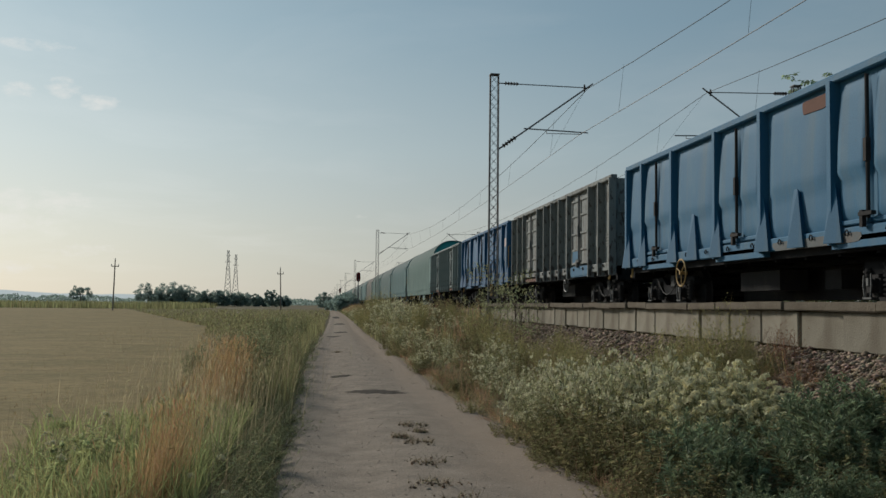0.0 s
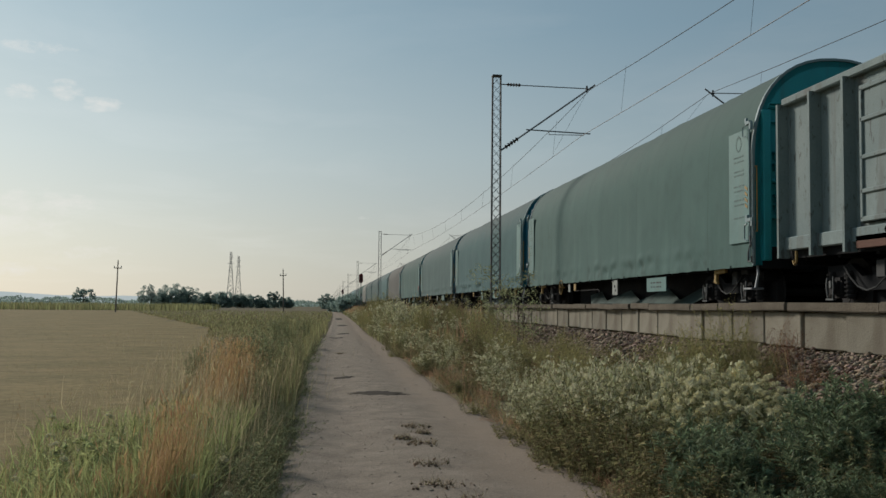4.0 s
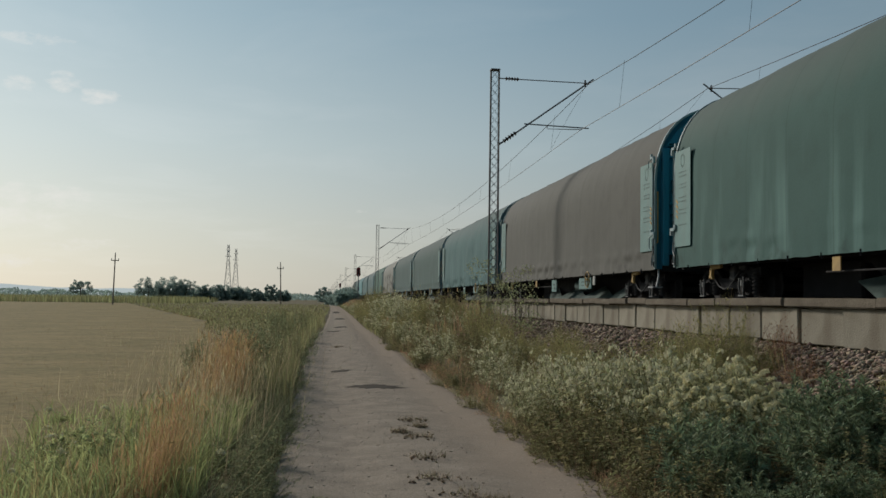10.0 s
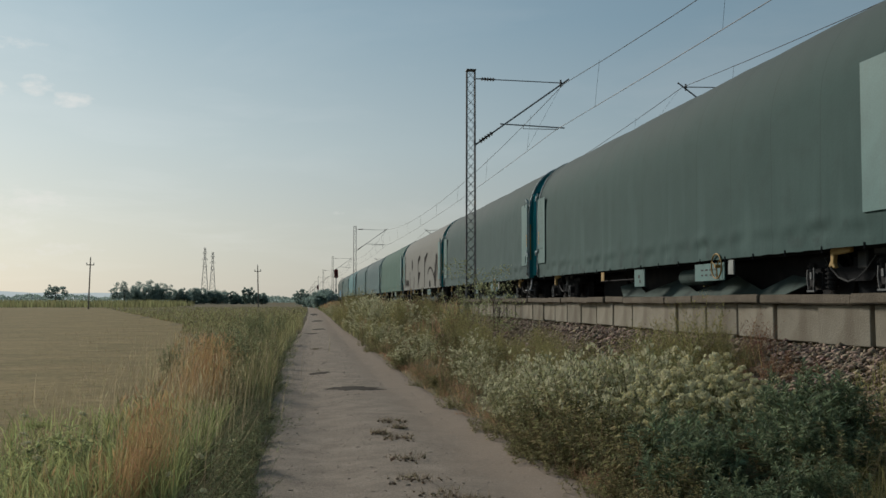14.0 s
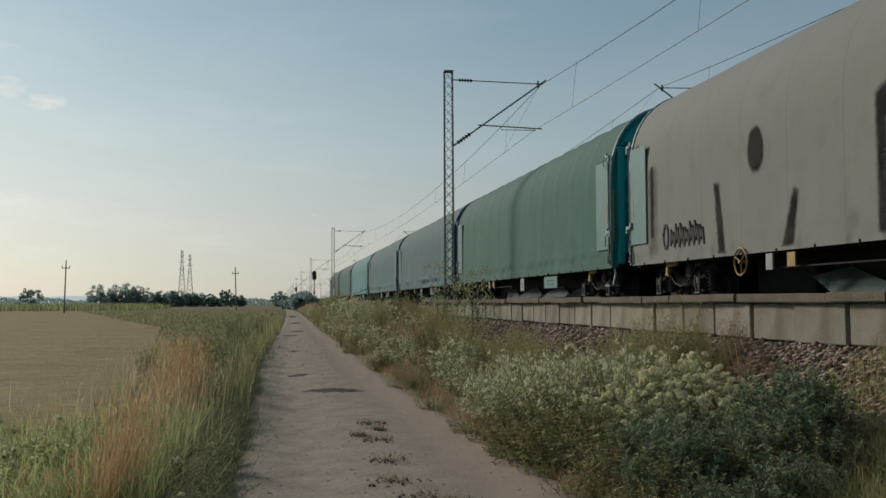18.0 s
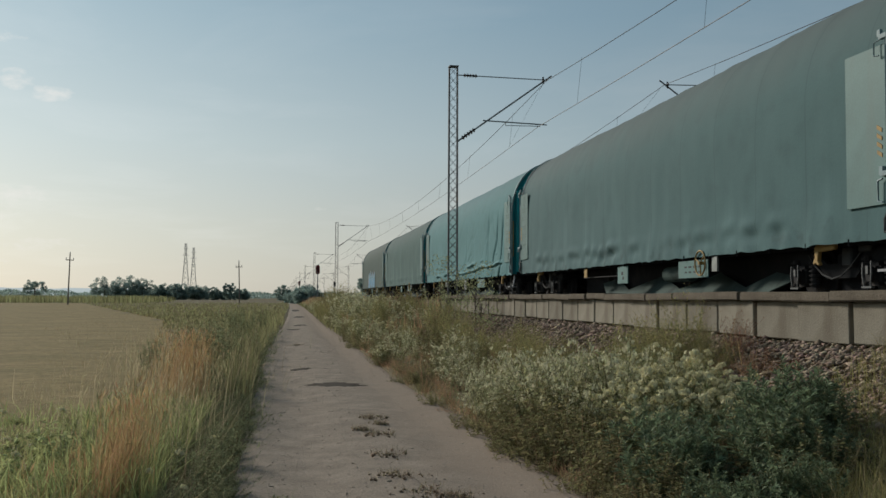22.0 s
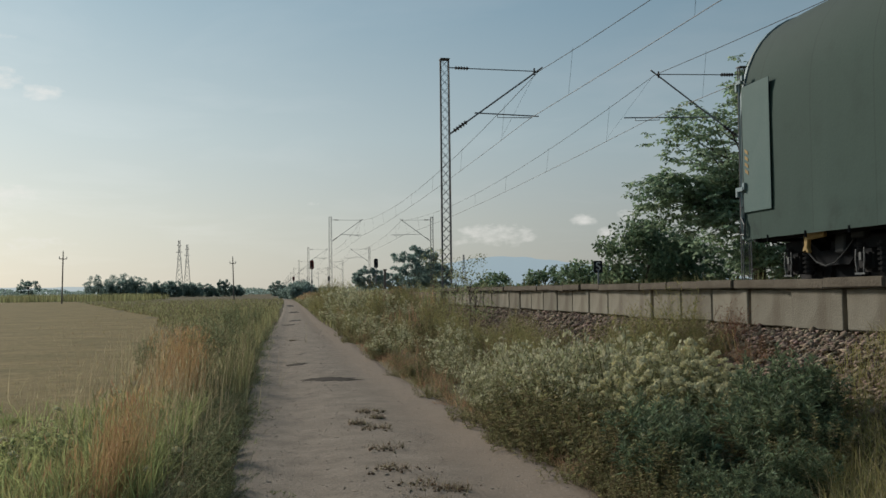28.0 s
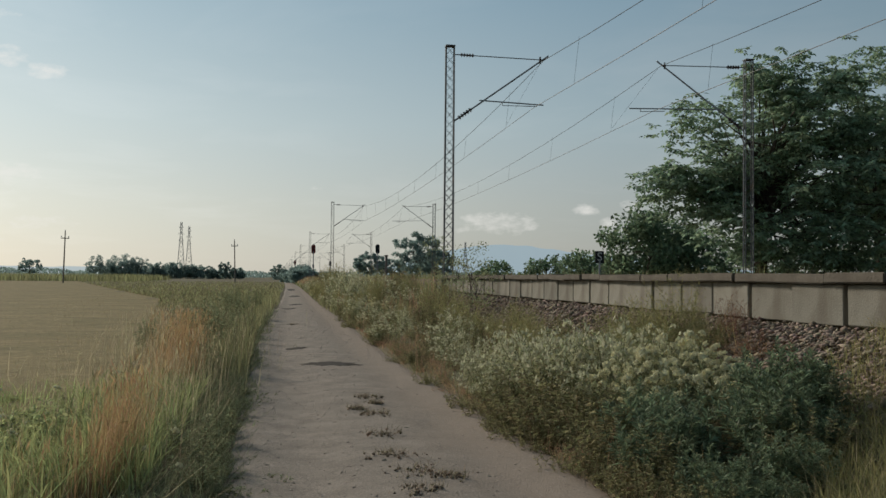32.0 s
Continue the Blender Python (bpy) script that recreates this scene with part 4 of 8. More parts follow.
def bogie_meshes():
    def keep(key, bm, mat):
        PARTS[key] = mesh_of(key, bm, M[mat])
    PARTS["wheelset"] = wheelset_mesh()
    bm = bmesh.new()
    for s in (-1, 1):
        prism(bm, [(-1.3, 0.62), (-1.3, 0.78), (-0.65, 0.80), (-0.35, 0.62), (0.35, 0.62), (0.65, 0.80), (1.3, 0.78), (1.3, 0.62), (0.6, 0.62), (0.35, 0.42), (-0.35, 0.42), (-0.6, 0.62)], "x", s * 1.0 - 0.05, s * 1.0 + 0.05)
    box(bm, (0, 0, 0.62), (1.9, 0.5, 0.26)); box(bm, (0, 1.25, 0.68), (2.0, 0.12, 0.12)); box(bm, (0, -1.25, 0.68), (2.0, 0.12, 0.12))
    # bolster block made oversized to close off daylight behind the wheels
    box(bm, (0, 0, 0.48), (1.7, 0.62, 0.5)); keep("bogie", bm, "black")
    bm = bmesh.new(); box(bm, (0, 0, 0), (0.24, 0.26, 0.30)); soften(bm, 0.05, 2)
    tube(bm, (-0.12, 0, 0), (-0.17, 0, 0), 0.10, n=12)
    keep("axle_box", bm, "grime")
    bm = bmesh.new(); pipe(bm, [(-0.18, -0.09, 0.16), (-0.185, -0.10, 0.0), (-0.18, -0.07, -0.16)], 0.012, n=5); pipe(bm, [(-0.18, 0.09, 0.14), (-0.185, 0.10, 0.0), (-0.18, 0.07, -0.16)], 0.012, n=5)
    box(bm, (-0.17, 0, -0.17), (0.05, 0.22, 0.025)); box(bm, (-0.178, 0.0, 0.05), (0.02, 0.05, 0.10))
    keep("axle_strap", bm, "bright_iron")
    bm = bmesh.new()
    rings = []
    for k in range(13):
        q = 0.088 if k % 2 else 0.06
        for z in (-0.18 + k * 0.031, -0.152 + k * 0.031):
            rings.append([bm.verts.new((q * math.cos(i * math.tau / 12), q * math.sin(i * math.tau / 12), z)) for i in range(12)])
    for p, q in zip(rings, rings[1:]):
        for i in range(12):
            bm.faces.new((p[i], p[(i + 1) % 12], q[(i + 1) % 12], q[i]))
    bm.faces.new(rings[0][::-1]); bm.faces.new(rings[-1])
    keep("spring", bm, "grime")
    bm = bmesh.new(); pipe(bm, [(-1.14, -0.62, 0.74), (-1.15, -0.42, 0.58), (-1.15, -0.18, 0.45), (-1.15, 0.05, 0.41), (-1.15, 0.28, 0.47), (-1.15, 0.48, 0.60), (-1.14, 0.66, 0.76)], 0.013)
    keep("brake_cable", bm, "cable")
    bm = bmesh.new(); prism(bm, [(-0.30, 0.86), (-0.30, 0.79), (0.10, 0.77), (0.12, 0.66), (0.08, 0.60), (0.13, 0.585), (0.16, 0.62), (0.24, 0.60), (0.24, 0.65), (0.20, 0.70), (0.21, 0.83), (0.16, 0.875)], "x", -1.35, -1.29); soften(bm, 0.010)
    keep("corner_lever", bm, "yellow")
    bm = bmesh.new(); box(bm, (-1.06, -0.28, 0.70), (0.16, 0.24, 0.26)); box(bm, (-1.06, -0.66, 0.80), (0.12, 0.30, 0.10)); soften(bm, 0.02)
    keep("valve_box", bm, "cable")
    bm = bmesh.new(); tube(bm, (0, 0, 0), (0, 0.42, 0), 0.10, 0.085, n=12); tube(bm, (0, 0.42, 0), (0, 0.60, 0), 0.06, n=12)
    tube(bm, (0, 0.58, 0), (0, 0.62, 0), 0.22, 0.21, n=18)
    keep("buffer", bm, "grime")
    bm = bmesh.new(); pipe(bm, [(0, 0.0, 0), (0, 0.3, -0.05), (0, 0.45, -0.22), (0, 0.3, -0.3)], 0.03); box(bm, (0, 0.1, 0), (0.12, 0.3, 0.12))
    keep("coupling_hook", bm, "grime")
    bm = bmesh.new()
    n = 20
    for k in range(n):
        a, b = k * math.tau / n, (k + 1) * math.tau / n
        tube(bm, (0, 0.21 * math.cos(a), 0.21 * math.sin(a)), (0, 0.21 * math.cos(b), 0.21 * math.sin(b)), 0.015, n=6)
    for k in range(3):
        a = k * math.tau / 3 + 0.4
        tube(bm, (0, 0, 0), (0, 0.21 * math.cos(a), 0.21 * math.sin(a)), 0.011, n=6)
    tube(bm, (-0.03, 0, 0), (0.12, 0, 0), 0.03, n=10)
    keep("brake_wheel", bm, "yellow")
    for key, mat in (("pale_wheel", "bright_iron"), ("rusty_wheel", "rust")):
        PARTS[key] = PARTS["brake_wheel"].copy()
        PARTS[key].materials[0] = M[mat]


bogie_meshes()


def add_bogie(wagon, y, lever=True):
    b = part("bogie", PARTS["bogie"], None, wagon, at=pose(0, y, 0))
    for s in (-0.9, 0.9):
        w = part("wheelset", PARTS["wheelset"], None, b, at=pose(0, s, 0.46))
        WHEELSETS.append((w, s))
        for x in (-1.05, 1.05):
            part("axle_box", PARTS["axle_box"], None, b, at=pose(x, s, 0.46, 0, 0, 0 if x < 0 else 180))
            part("axle_strap", PARTS["axle_strap"], None, b, "worn bright iron strap", at=pose(x, s, 0.46, 0, 0, 0 if x < 0 else 180))
            for d in (-0.25, 0.25):
                part("spring", PARTS["spring"], None, b, at=pose(x, s + d, 0.48))
    part("brake_cable", PARTS["brake_cable"], None, b)
    if lever:
        part("corner_lever", PARTS["corner_lever"], None, b, "yellow painted brake lever", at=pose(0, 0.05 * (1 if y > 0 else -1), 0))
    part("valve_box", PARTS["valve_box"], None, b)


def running_gear(wagon, half, centre, lever=True):
    for s in (-1, 1):
        add_bogie(wagon, s * centre, lever)
        for x in (-0.875, 0.875):
            part("buffer", PARTS["buffer"], None, wagon, at=pose(x, s * half, 1.05, 0, 0, 0 if s > 0 else 180))
        part("coupling_hook", PARTS["coupling_hook"], None, wagon, at=pose(0, s * half, 1.0, 0, 0, 0 if s > 0 else 180))


# ---- tarpaulin wagons ----
BODY = 18.48


def arch(u, grow=0.0):
    """The cover's outline, u from 0 (sill, near side) over the roof to 1: pairs x, z."""
    lo, spring, top = 0.87, 2.62, 4.36
    side = spring - lo
    per = 2 * side + 4.6
    s = u * per
    if s < side:
        return -HALF - grow, lo + s
    if s > per - side:
        return HALF + grow, lo + per - s
    a = math.pi * (s - side) / 4.6
    c, d = math.cos(a), math.sin(a)
    p = 0.86
    return -math.copysign(abs(c) ** p, c) * (HALF + grow), spring + (abs(d) ** p) * (top - spring + grow)


def cover_mesh(seed, ribs=0.4, wave=0.5, sag=0.4, torn=0.0):
    """A tarpaulin over hoops: slack between the hoops, a loose hem, creases."""
    us = np.concatenate([np.linspace(0, 0.105, 18), np.linspace(0.125, 0.90, 28), np.linspace(0.93, 1, 4)]) if torn < 0.4 else np.concatenate([np.linspace(0, 0.11, 44), np.linspace(0.12, 0.30, 22), np.linspace(0.33, 0.88, 24), np.linspace(0.90, 1, 6)]) if torn > 0.9 else np.linspace(0, 1, 73)
    nu, nv = len(us) - 1, 190 if torn < 0.4 else 330
    V = []
    for j in range(nv + 1):
        y = -BODY / 2 + 0.035 + (BODY - 0.07) * j / nv
        hoop = (y * 0.72 + seed * 0.3) % 1.0
        tight = math.exp(-((hoop - 0.5) / 0.10) ** 2)
        for i in range(nu + 1):
            u = us[i]
            x, z = arch(u)
            sx = -1 if x < 0 else 1
            roof = max(0.0, min(1.0, (z - 2.7) / 1.0))
            n1 = noise.noise((y * 0.55, z * 0.9, seed * 3.7 + sx))
            n2 = noise.noise((y * 2.2, z * 1.6, seed * 5.1 + sx))
            d = ribs * 0.045 * (tight - 0.4) * max(0.08, min(1.0, (z - 2.3) / 0.8)) + sag * 0.05 * n1 + (0.15 + 0.6 * wave) * (0.018 if torn < 0.9 else 0.004) * n2
            hem = max(0.0, 1 - (z - 0.87) / 0.55)
            d += wave * (0.07 if torn < 0.9 else 0.015) * hem * abs(noise.noise((y * 2.4, seed * 1.3, 7.0 + sx))) * (1 if z < 2 else 0)
            # pillows between the hem's lashings
            if z < 2:
                q = (z - 1.15 - 0.09 * noise.noise((y * 0.9, seed, 3.0))) / 0.10
                lash = max(0.0, abs(math.sin(math.pi * (y + 0.8 * noise.noise((y * 0.5, seed * 2.0, 1.0))) / 0.86)) - 0.25)
                slack = max(0.0, 0.45 + 1.1 * noise.noise((y * 0.45, seed * 1.7, 9.0)))
                d += wave * (0.10 if torn < 0.9 else 0.0) * lash * slack * (math.exp(-(q - 0.9) ** 2) - 1.3 * math.exp(-(q + 0.7) ** 2))
            # sharp creases running across
            cr = abs(noise.noise((y * 0.9 + z * 1.1, z * 0.35 - y * 0.3, seed * 2.2)))
            d -= torn * 0.02 * max(0, 0.05 - cr) / 0.05
            if torn > 0.3 and z < 3.2:
                # pulled diagonal folds near the front end, tucks along the hem
                near = max(0.0, min(1.0, (-BODY / 2 + 4.2 - y) / 2.2))
                fold = abs(math.sin(y * 2.6 + z * 0.9 + 1.6 * noise.noise((y * 0.8, z * 0.7, seed))))
                d -= 0.10 * torn * near * max(0.0, 1 - fold * 3.2) * min(1, (3.2 - z))
                tuck = noise.noise((y * 1.1 + z * 0.8, z * 2.6, seed * 1.9))
                if torn < 0.9:
                    d -= 0.20 * torn * max(0.0, 1 - abs(tuck) * 7) * max(0.0, 1 - (z - 0.9) / 0.55)
                else:
                    # long broken folds that hang over the lashed hem and climb towards the front end
                    for n, (lift, deep) in enumerate(((0.0, 0.085), (0.15, 0.075))):
                        rise = 0.05 * max(0.0, -y - 1.0) * (1 + n)
                        at = 1.07 + lift + rise * 0.6 + 0.10 * noise.noise((y * 0.55, n * 3.0, 4.0)) + 0.035 * noise.noise((y * 2.3, n * 5.0, 8.0))
                        gap = (z - at) / (0.042 + 0.012 * n)
                        run = max(0.0, min(0.8, 0.05 - 0.10 * n + 2.6 * noise.noise((y * 0.95, n * 7.0, 2.5)) + (0.2 * max(0.0, 3.0 - y) / 4)))
                        if gap > 0:
                            d += deep * run * 0.9 * gap / 0.25 * math.exp(1 - gap / 0.25) if gap < 0.25 else deep * run * 0.9 * math.exp(-(gap - 0.25) ** 2 / 1.8)
                        else:
                            d -= deep * run * min(1.0, -gap * 6) * max(0.0, 1 + gap / 2.2)
            d = max(d, -0.20)
            e = min(1.0, min(j, nv - j) / (nv * 0.09))
            d *= e * e * (3 - 2 * e)
            nx = sx * (1 - roof)
            x += nx * d
            z += roof * d
            if i in (0, nu):
                z += wave * 0.03 * noise.noise((y * 3.1, seed, 2)) - 0.02
            V.append((x, y, z))
    i = np.arange(len(V)).reshape(nv + 1, nu + 1)
    f = np.stack([i[:-1, :-1], i[1:, :-1], i[1:, 1:], i[:-1, 1:]], 2).reshape(-1, 4)
    return np.array(V), f


def tarp_material(name, base, roof, streaks=0.3):
    m = material(name, base, 0.88, second=tuple(c * 0.88 for c in base), scale=0.5, fine=25, bump=0.10, vary=0.12, dirt=tuple(c * 0.80 for c in base))
    N, K = m.node_tree.nodes, m.node_tree.links
    p = [n for n in N if n.type == "BSDF_PRINCIPLED"][0]
    src = p.inputs["Base Color"].links[0].from_socket
    tc = [n for n in N if n.type == "TEX_COORD"][0]
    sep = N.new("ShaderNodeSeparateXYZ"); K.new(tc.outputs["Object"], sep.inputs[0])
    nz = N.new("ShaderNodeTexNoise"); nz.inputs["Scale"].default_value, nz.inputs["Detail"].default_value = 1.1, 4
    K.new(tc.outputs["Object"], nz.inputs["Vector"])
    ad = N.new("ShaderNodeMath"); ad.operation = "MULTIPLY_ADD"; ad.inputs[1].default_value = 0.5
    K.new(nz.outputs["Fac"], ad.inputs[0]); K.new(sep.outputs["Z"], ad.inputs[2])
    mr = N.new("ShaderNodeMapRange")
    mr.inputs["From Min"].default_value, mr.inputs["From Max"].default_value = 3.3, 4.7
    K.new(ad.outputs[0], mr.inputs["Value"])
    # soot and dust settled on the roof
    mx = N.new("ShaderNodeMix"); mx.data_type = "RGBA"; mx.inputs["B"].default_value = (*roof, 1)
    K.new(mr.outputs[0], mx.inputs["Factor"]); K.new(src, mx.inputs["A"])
    # pale washed streaks down the lower side
    st = N.new("ShaderNodeTexNoise"); st.inputs["Scale"].default_value, st.inputs["Detail"].default_value = 1.0, 5
    mp = N.new("ShaderNodeMapping"); mp.inputs["Scale"].default_value = (0.2, 2.2, 0.3)
    K.new(tc.outputs["Object"], mp.inputs[0]); K.new(mp.outputs[0], st.inputs["Vector"])
    m2 = N.new("ShaderNodeMapRange"); m2.inputs["From Min"].default_value, m2.inputs["From Max"].default_value, m2.inputs["To Max"].default_value = 0.5, 0.75, streaks
    K.new(st.outputs["Fac"], m2.inputs["Value"])
    low = N.new("ShaderNodeMapRange"); low.inputs["From Min"].default_value, low.inputs["From Max"].default_value = 3.1, 1.4
    K.new(sep.outputs["Z"], low.inputs["Value"])
    ml = N.new("ShaderNodeMath"); ml.operation = "MULTIPLY"; K.new(m2.outputs[0], ml.inputs[0]); K.new(low.outputs[0], ml.inputs[1])
    mx2 = N.new("ShaderNodeMix"); mx2.data_type = "RGBA"; mx2.inputs["B"].default_value = (*[min(1, c * 1.7 + 0.05) for c in base], 1)
    K.new(ml.outputs[0], mx2.inputs["Factor"]); K.new(mx.outputs["Result"], mx2.inputs["A"])
    col = mx2.outputs["Result"]
    # welded seams every 1.45 m and grime splashed along the hem
    fr = N.new("ShaderNodeMath"); fr.operation = "PINGPONG"; fr.inputs[1].default_value = 0.725; K.new(sep.outputs["Y"], fr.inputs[0])
    ln = N.new("ShaderNodeMapRange"); ln.inputs["From Min"].default_value, ln.inputs["From Max"].default_value, ln.inputs["To Min"].default_value, ln.inputs["To Max"].default_value = 0.006, 0.02, 0.30, 0.0
    K.new(fr.outputs[0], ln.inputs["Value"])
    sp = N.new("ShaderNodeTexNoise"); sp.inputs["Scale"].default_value, sp.inputs["Detail"].default_value = 2.6, 5
    K.new(tc.outputs["Object"], sp.inputs["Vector"])
    s1 = N.new("ShaderNodeMapRange"); s1.inputs["From Min"].default_value, s1.inputs["From Max"].default_value, s1.inputs["To Max"].default_value = 0.55, 0.68, 0.55
    K.new(sp.outputs["Fac"], s1.inputs["Value"])
    s2 = N.new("ShaderNodeMapRange"); s2.inputs["From Min"].default_value, s2.inputs["From Max"].default_value = 1.35, 1.0
    K.new(sep.outputs["Z"], s2.inputs["Value"])
    s3 = N.new("ShaderNodeMath"); s3.operation = "MULTIPLY"; K.new(s1.outputs[0], s3.inputs[0]); K.new(s2.outputs[0], s3.inputs[1])
    s4 = N.new("ShaderNodeMath"); s4.operation = "MAXIMUM"; K.new(s3.outputs[0], s4.inputs[0]); K.new(ln.outputs[0], s4.inputs[1])
    mx3 = N.new("ShaderNodeMix"); mx3.data_type = "RGBA"; mx3.inputs["B"].default_value = (*[c * 0.4 for c in base], 1)
    K.new(s4.outputs[0], mx3.inputs["Factor"]); K.new(col, mx3.inputs["A"])
    K.new(mx3.outputs["Result"], p.inputs["Base Color"])
    return m


def shared_tarp_parts():
    # end arch: the teal bow and end wall
    bm = bmesh.new()
    pts = [arch(k / 40, -0.02) for k in range(41)]
    ins = [arch(k / 40, -0.12) for k in range(41)]
    for k in range(40):
        q = [bm.verts.new((a[0], y, a[1])) for y in (0, 0.34) for a in (pts[k], pts[k + 1], ins[k + 1], ins[k])]
        for f in ((0, 1, 2, 3), (7, 6, 5, 4), (0, 4, 5, 1), (3, 2, 6, 7)):
            bm.faces.new([q[i] for i in f])
    bmesh.ops.remove_doubles(bm, verts=bm.verts[:], dist=0.001)
    bmesh.ops.recalc_face_normals(bm, faces=bm.faces[:])
    PARTS["end_bow"] = mesh_of("end_bow", bm, M["teal"])
    bm = bmesh.new()
    prism(bm, [arch(k / 24, -0.06) for k in range(25)], "y", 0.20, 0.26)
    PARTS["end_wall"] = mesh_of("end_wall", bm, M["teal"])
    # end frame: the arch with a wide recess left open
    bm = prism(bmesh.new(), [arch(k / 48, -0.005) for k in range(49)] + [(1.19, 0.87), (1.19, 3.58), (-1.19, 3.58), (-1.19, 0.87)], "y", 0.0, 0.12)
    PARTS["end_frame"] = mesh_of("end_frame", bm, M["teal"])
    bm = bmesh.new()
    box(bm, (0, 0.03, 2.17), (0.14, 0.26, 2.46)); box(bm, (0, -0.03, 3.42), (0.16, 0.14, 0.08)); soften(bm, 0.015)
    PARTS["end_post"] = mesh_of("end_post", bm, M["teal"])
    bm = bmesh.new(); box(bm, (0, 0.13, 0), (2.36, 0.14, 0.06)); soften(bm, 0.015)
    PARTS["end_beam"] = mesh_of("end_beam", bm, M["teal"])
    bm = box(bmesh.new(), (0, 0, 0), (0.16, 0.12, 0.035)); box(bm, (0, 0.03, -0.06), (0.10, 0.05, 0.10)); soften(bm, 0.006)
    PARTS["step_bracket"] = mesh_of("step_bracket", bm, M["teal"])
    for key in ("end_bow", "end_wall", "end_frame", "end_post", "end_beam", "step_bracket"):
        for tint in ("blue", "grey"):
            PARTS[key + "_" + tint] = PARTS[key].copy()
            PARTS[key + "_" + tint].materials[0] = M[tint + "_end"]
    bm = bmesh.new(); box(bm, (0.008, 0, 0), (0.010, 0.85, 1.91)); soften(bm, 0.003)
    PARTS["side_plate"] = mesh_of("side_plate", bm, M["plate"])
    # latches: y points along the wagon towards its middle
    bm = bmesh.new(); tube(bm, (0, 0, 0.98), (0, 0, 3.24), 0.014, n=6)
    PARTS["locking_rod"] = mesh_of("locking_rod", bm, M["latch"])
    bm = bmesh.new(); box(bm, (0, 0.02, 3.25), (0.06, 0.16, 0.06)); box(bm, (0, -0.07, 3.19), (0.05, 0.06, 0.13)); box(bm, (0, 0.11, 3.30), (0.04, 0.07, 0.09)); pipe(bm, [(-0.02, 0.06, 3.22), (-0.035, 0.18, 3.20), (-0.035, 0.18, 3.04), (-0.02, 0.10, 3.03)], 0.012, n=5); soften(bm, 0.008)
    PARTS["upper_latch"] = mesh_of("upper_latch", bm, M["latch"])
    bm = bmesh.new(); box(bm, (0, 0, 1.62), (0.07, 0.20, 0.06)); box(bm, (0, -0.11, 1.58), (0.06, 0.06, 0.14)); box(bm, (0, 0.10, 1.66), (0.05, 0.07, 0.10)); pipe(bm, [(-0.02, 0.07, 1.56), (-0.03, 0.15, 1.54), (-0.03, 0.15, 1.30), (-0.02, 0.07, 1.28)], 0.014, n=5)
    PARTS["lower_latch"] = mesh_of("lower_latch", bm, M["latch"])
    bm = bmesh.new(); pipe(bm, [(0, 0, 1.36), (0, -0.02, 1.2), (0, 0.07, 1.08), (0, 0.07, 0.93), (0, -0.06, 0.93), (0, -0.06, 1.02)], 0.018, n=6)
    PARTS["release_handle"] = mesh_of("release_handle", bm, M["bright_iron"])
    bm = bmesh.new()
    rim_a, rim_b = [arch(k / 40, 0.022) for k in range(41)], [arch(k / 40, -0.02) for k in range(41)]
    for k in range(40):
        q = [bm.verts.new((a[0], y, a[1])) for y in (-0.03, 0.03) for a in (rim_a[k], rim_a[k + 1], rim_b[k + 1], rim_b[k])]
        for f in ((0, 1, 2, 3), (7, 6, 5, 4), (0, 4, 5, 1), (3, 2, 6, 7)):
            bm.faces.new([q[i] for i in f])
    bmesh.ops.remove_doubles(bm, verts=bm.verts[:], dist=0.001); bmesh.ops.recalc_face_normals(bm, faces=bm.faces[:])
    PARTS["rim"] = mesh_of("rim", bm, M["latch"])
    bm = prism(bmesh.new(), [(-0.11, -0.09), (0.11, -0.09), (0.0, 0.11)], "y", -0.006, 0.0)
    PARTS["warning_sign"] = mesh_of("warning_sign", bm, M["yellow"])
    bm = bmesh.new(); pipe(bm, [(0, 0, 0), (0, 0.06, 0), (0, 0.06, 1.08), (0, 0, 1.08)], 0.014)
    PARTS["grab_rail"] = mesh_of("grab_rail", bm, M["yellow"])
    bm = bmesh.new()
    for k in range(4):
        prism(bm, [(-0.05, -0.2 + 0.1 * k), (0.05, -0.15 + 0.1 * k), (0.05, -0.10 + 0.1 * k), (-0.05, -0.15 + 0.1 * k)], "x", -0.008, 0.008)
    PARTS["warning_strip"] = mesh_of("warning_strip", bm, M["yellow"])
    bm = bmesh.new()
    for k, (a, b) in enumerate([(0.52, 0.34), (0.44, 0.44), (0.28, 0.30), (0.21, 0.40), (0.02, 0.36), (-0.06, 0.28), (-0.22, 0.40), (-0.30, 0.44), (-0.52, 0.22)]):
        for j in range(4):
            box(bm, (-0.002, -0.16 + j * 0.11 + 0.02 * math.sin(k * 3.1 + j), a), (0.004, 0.055 + 0.04 * abs(math.sin(k * 2.3 + j * 1.7)), 0.028))
    for k in range(16):
        q = k * math.tau / 16
        box(bm, (-0.002, 0.10 * math.cos(q), 0.74 + 0.12 * math.sin(q)), (0.004, 0.03, 0.03))
    PARTS["plate_print"] = mesh_of("plate_print", bm, M["plate_ink"])
    bm = bmesh.new()
    for s in (-1, 1):
        box(bm, (s * 1.18, 0, 0.93), (0.10, BODY, 0.20))
        box(bm, (s * 0.45, 0, 0.95), (0.16, BODY, 0.34))
    for k in range(-9, 10):
        box(bm, (0, k, 0.98), (2.4, 0.08, 0.14))
    box(bm, (0, 0, 1.10), (2.5, BODY, 0.05))
    for s in (-1, 1):
        box(bm, (0, s * (BODY / 2 - 0.06), 1.0), (2.6, 0.14, 0.36))
    PARTS["underframe"] = mesh_of("underframe", bm, M["black"])
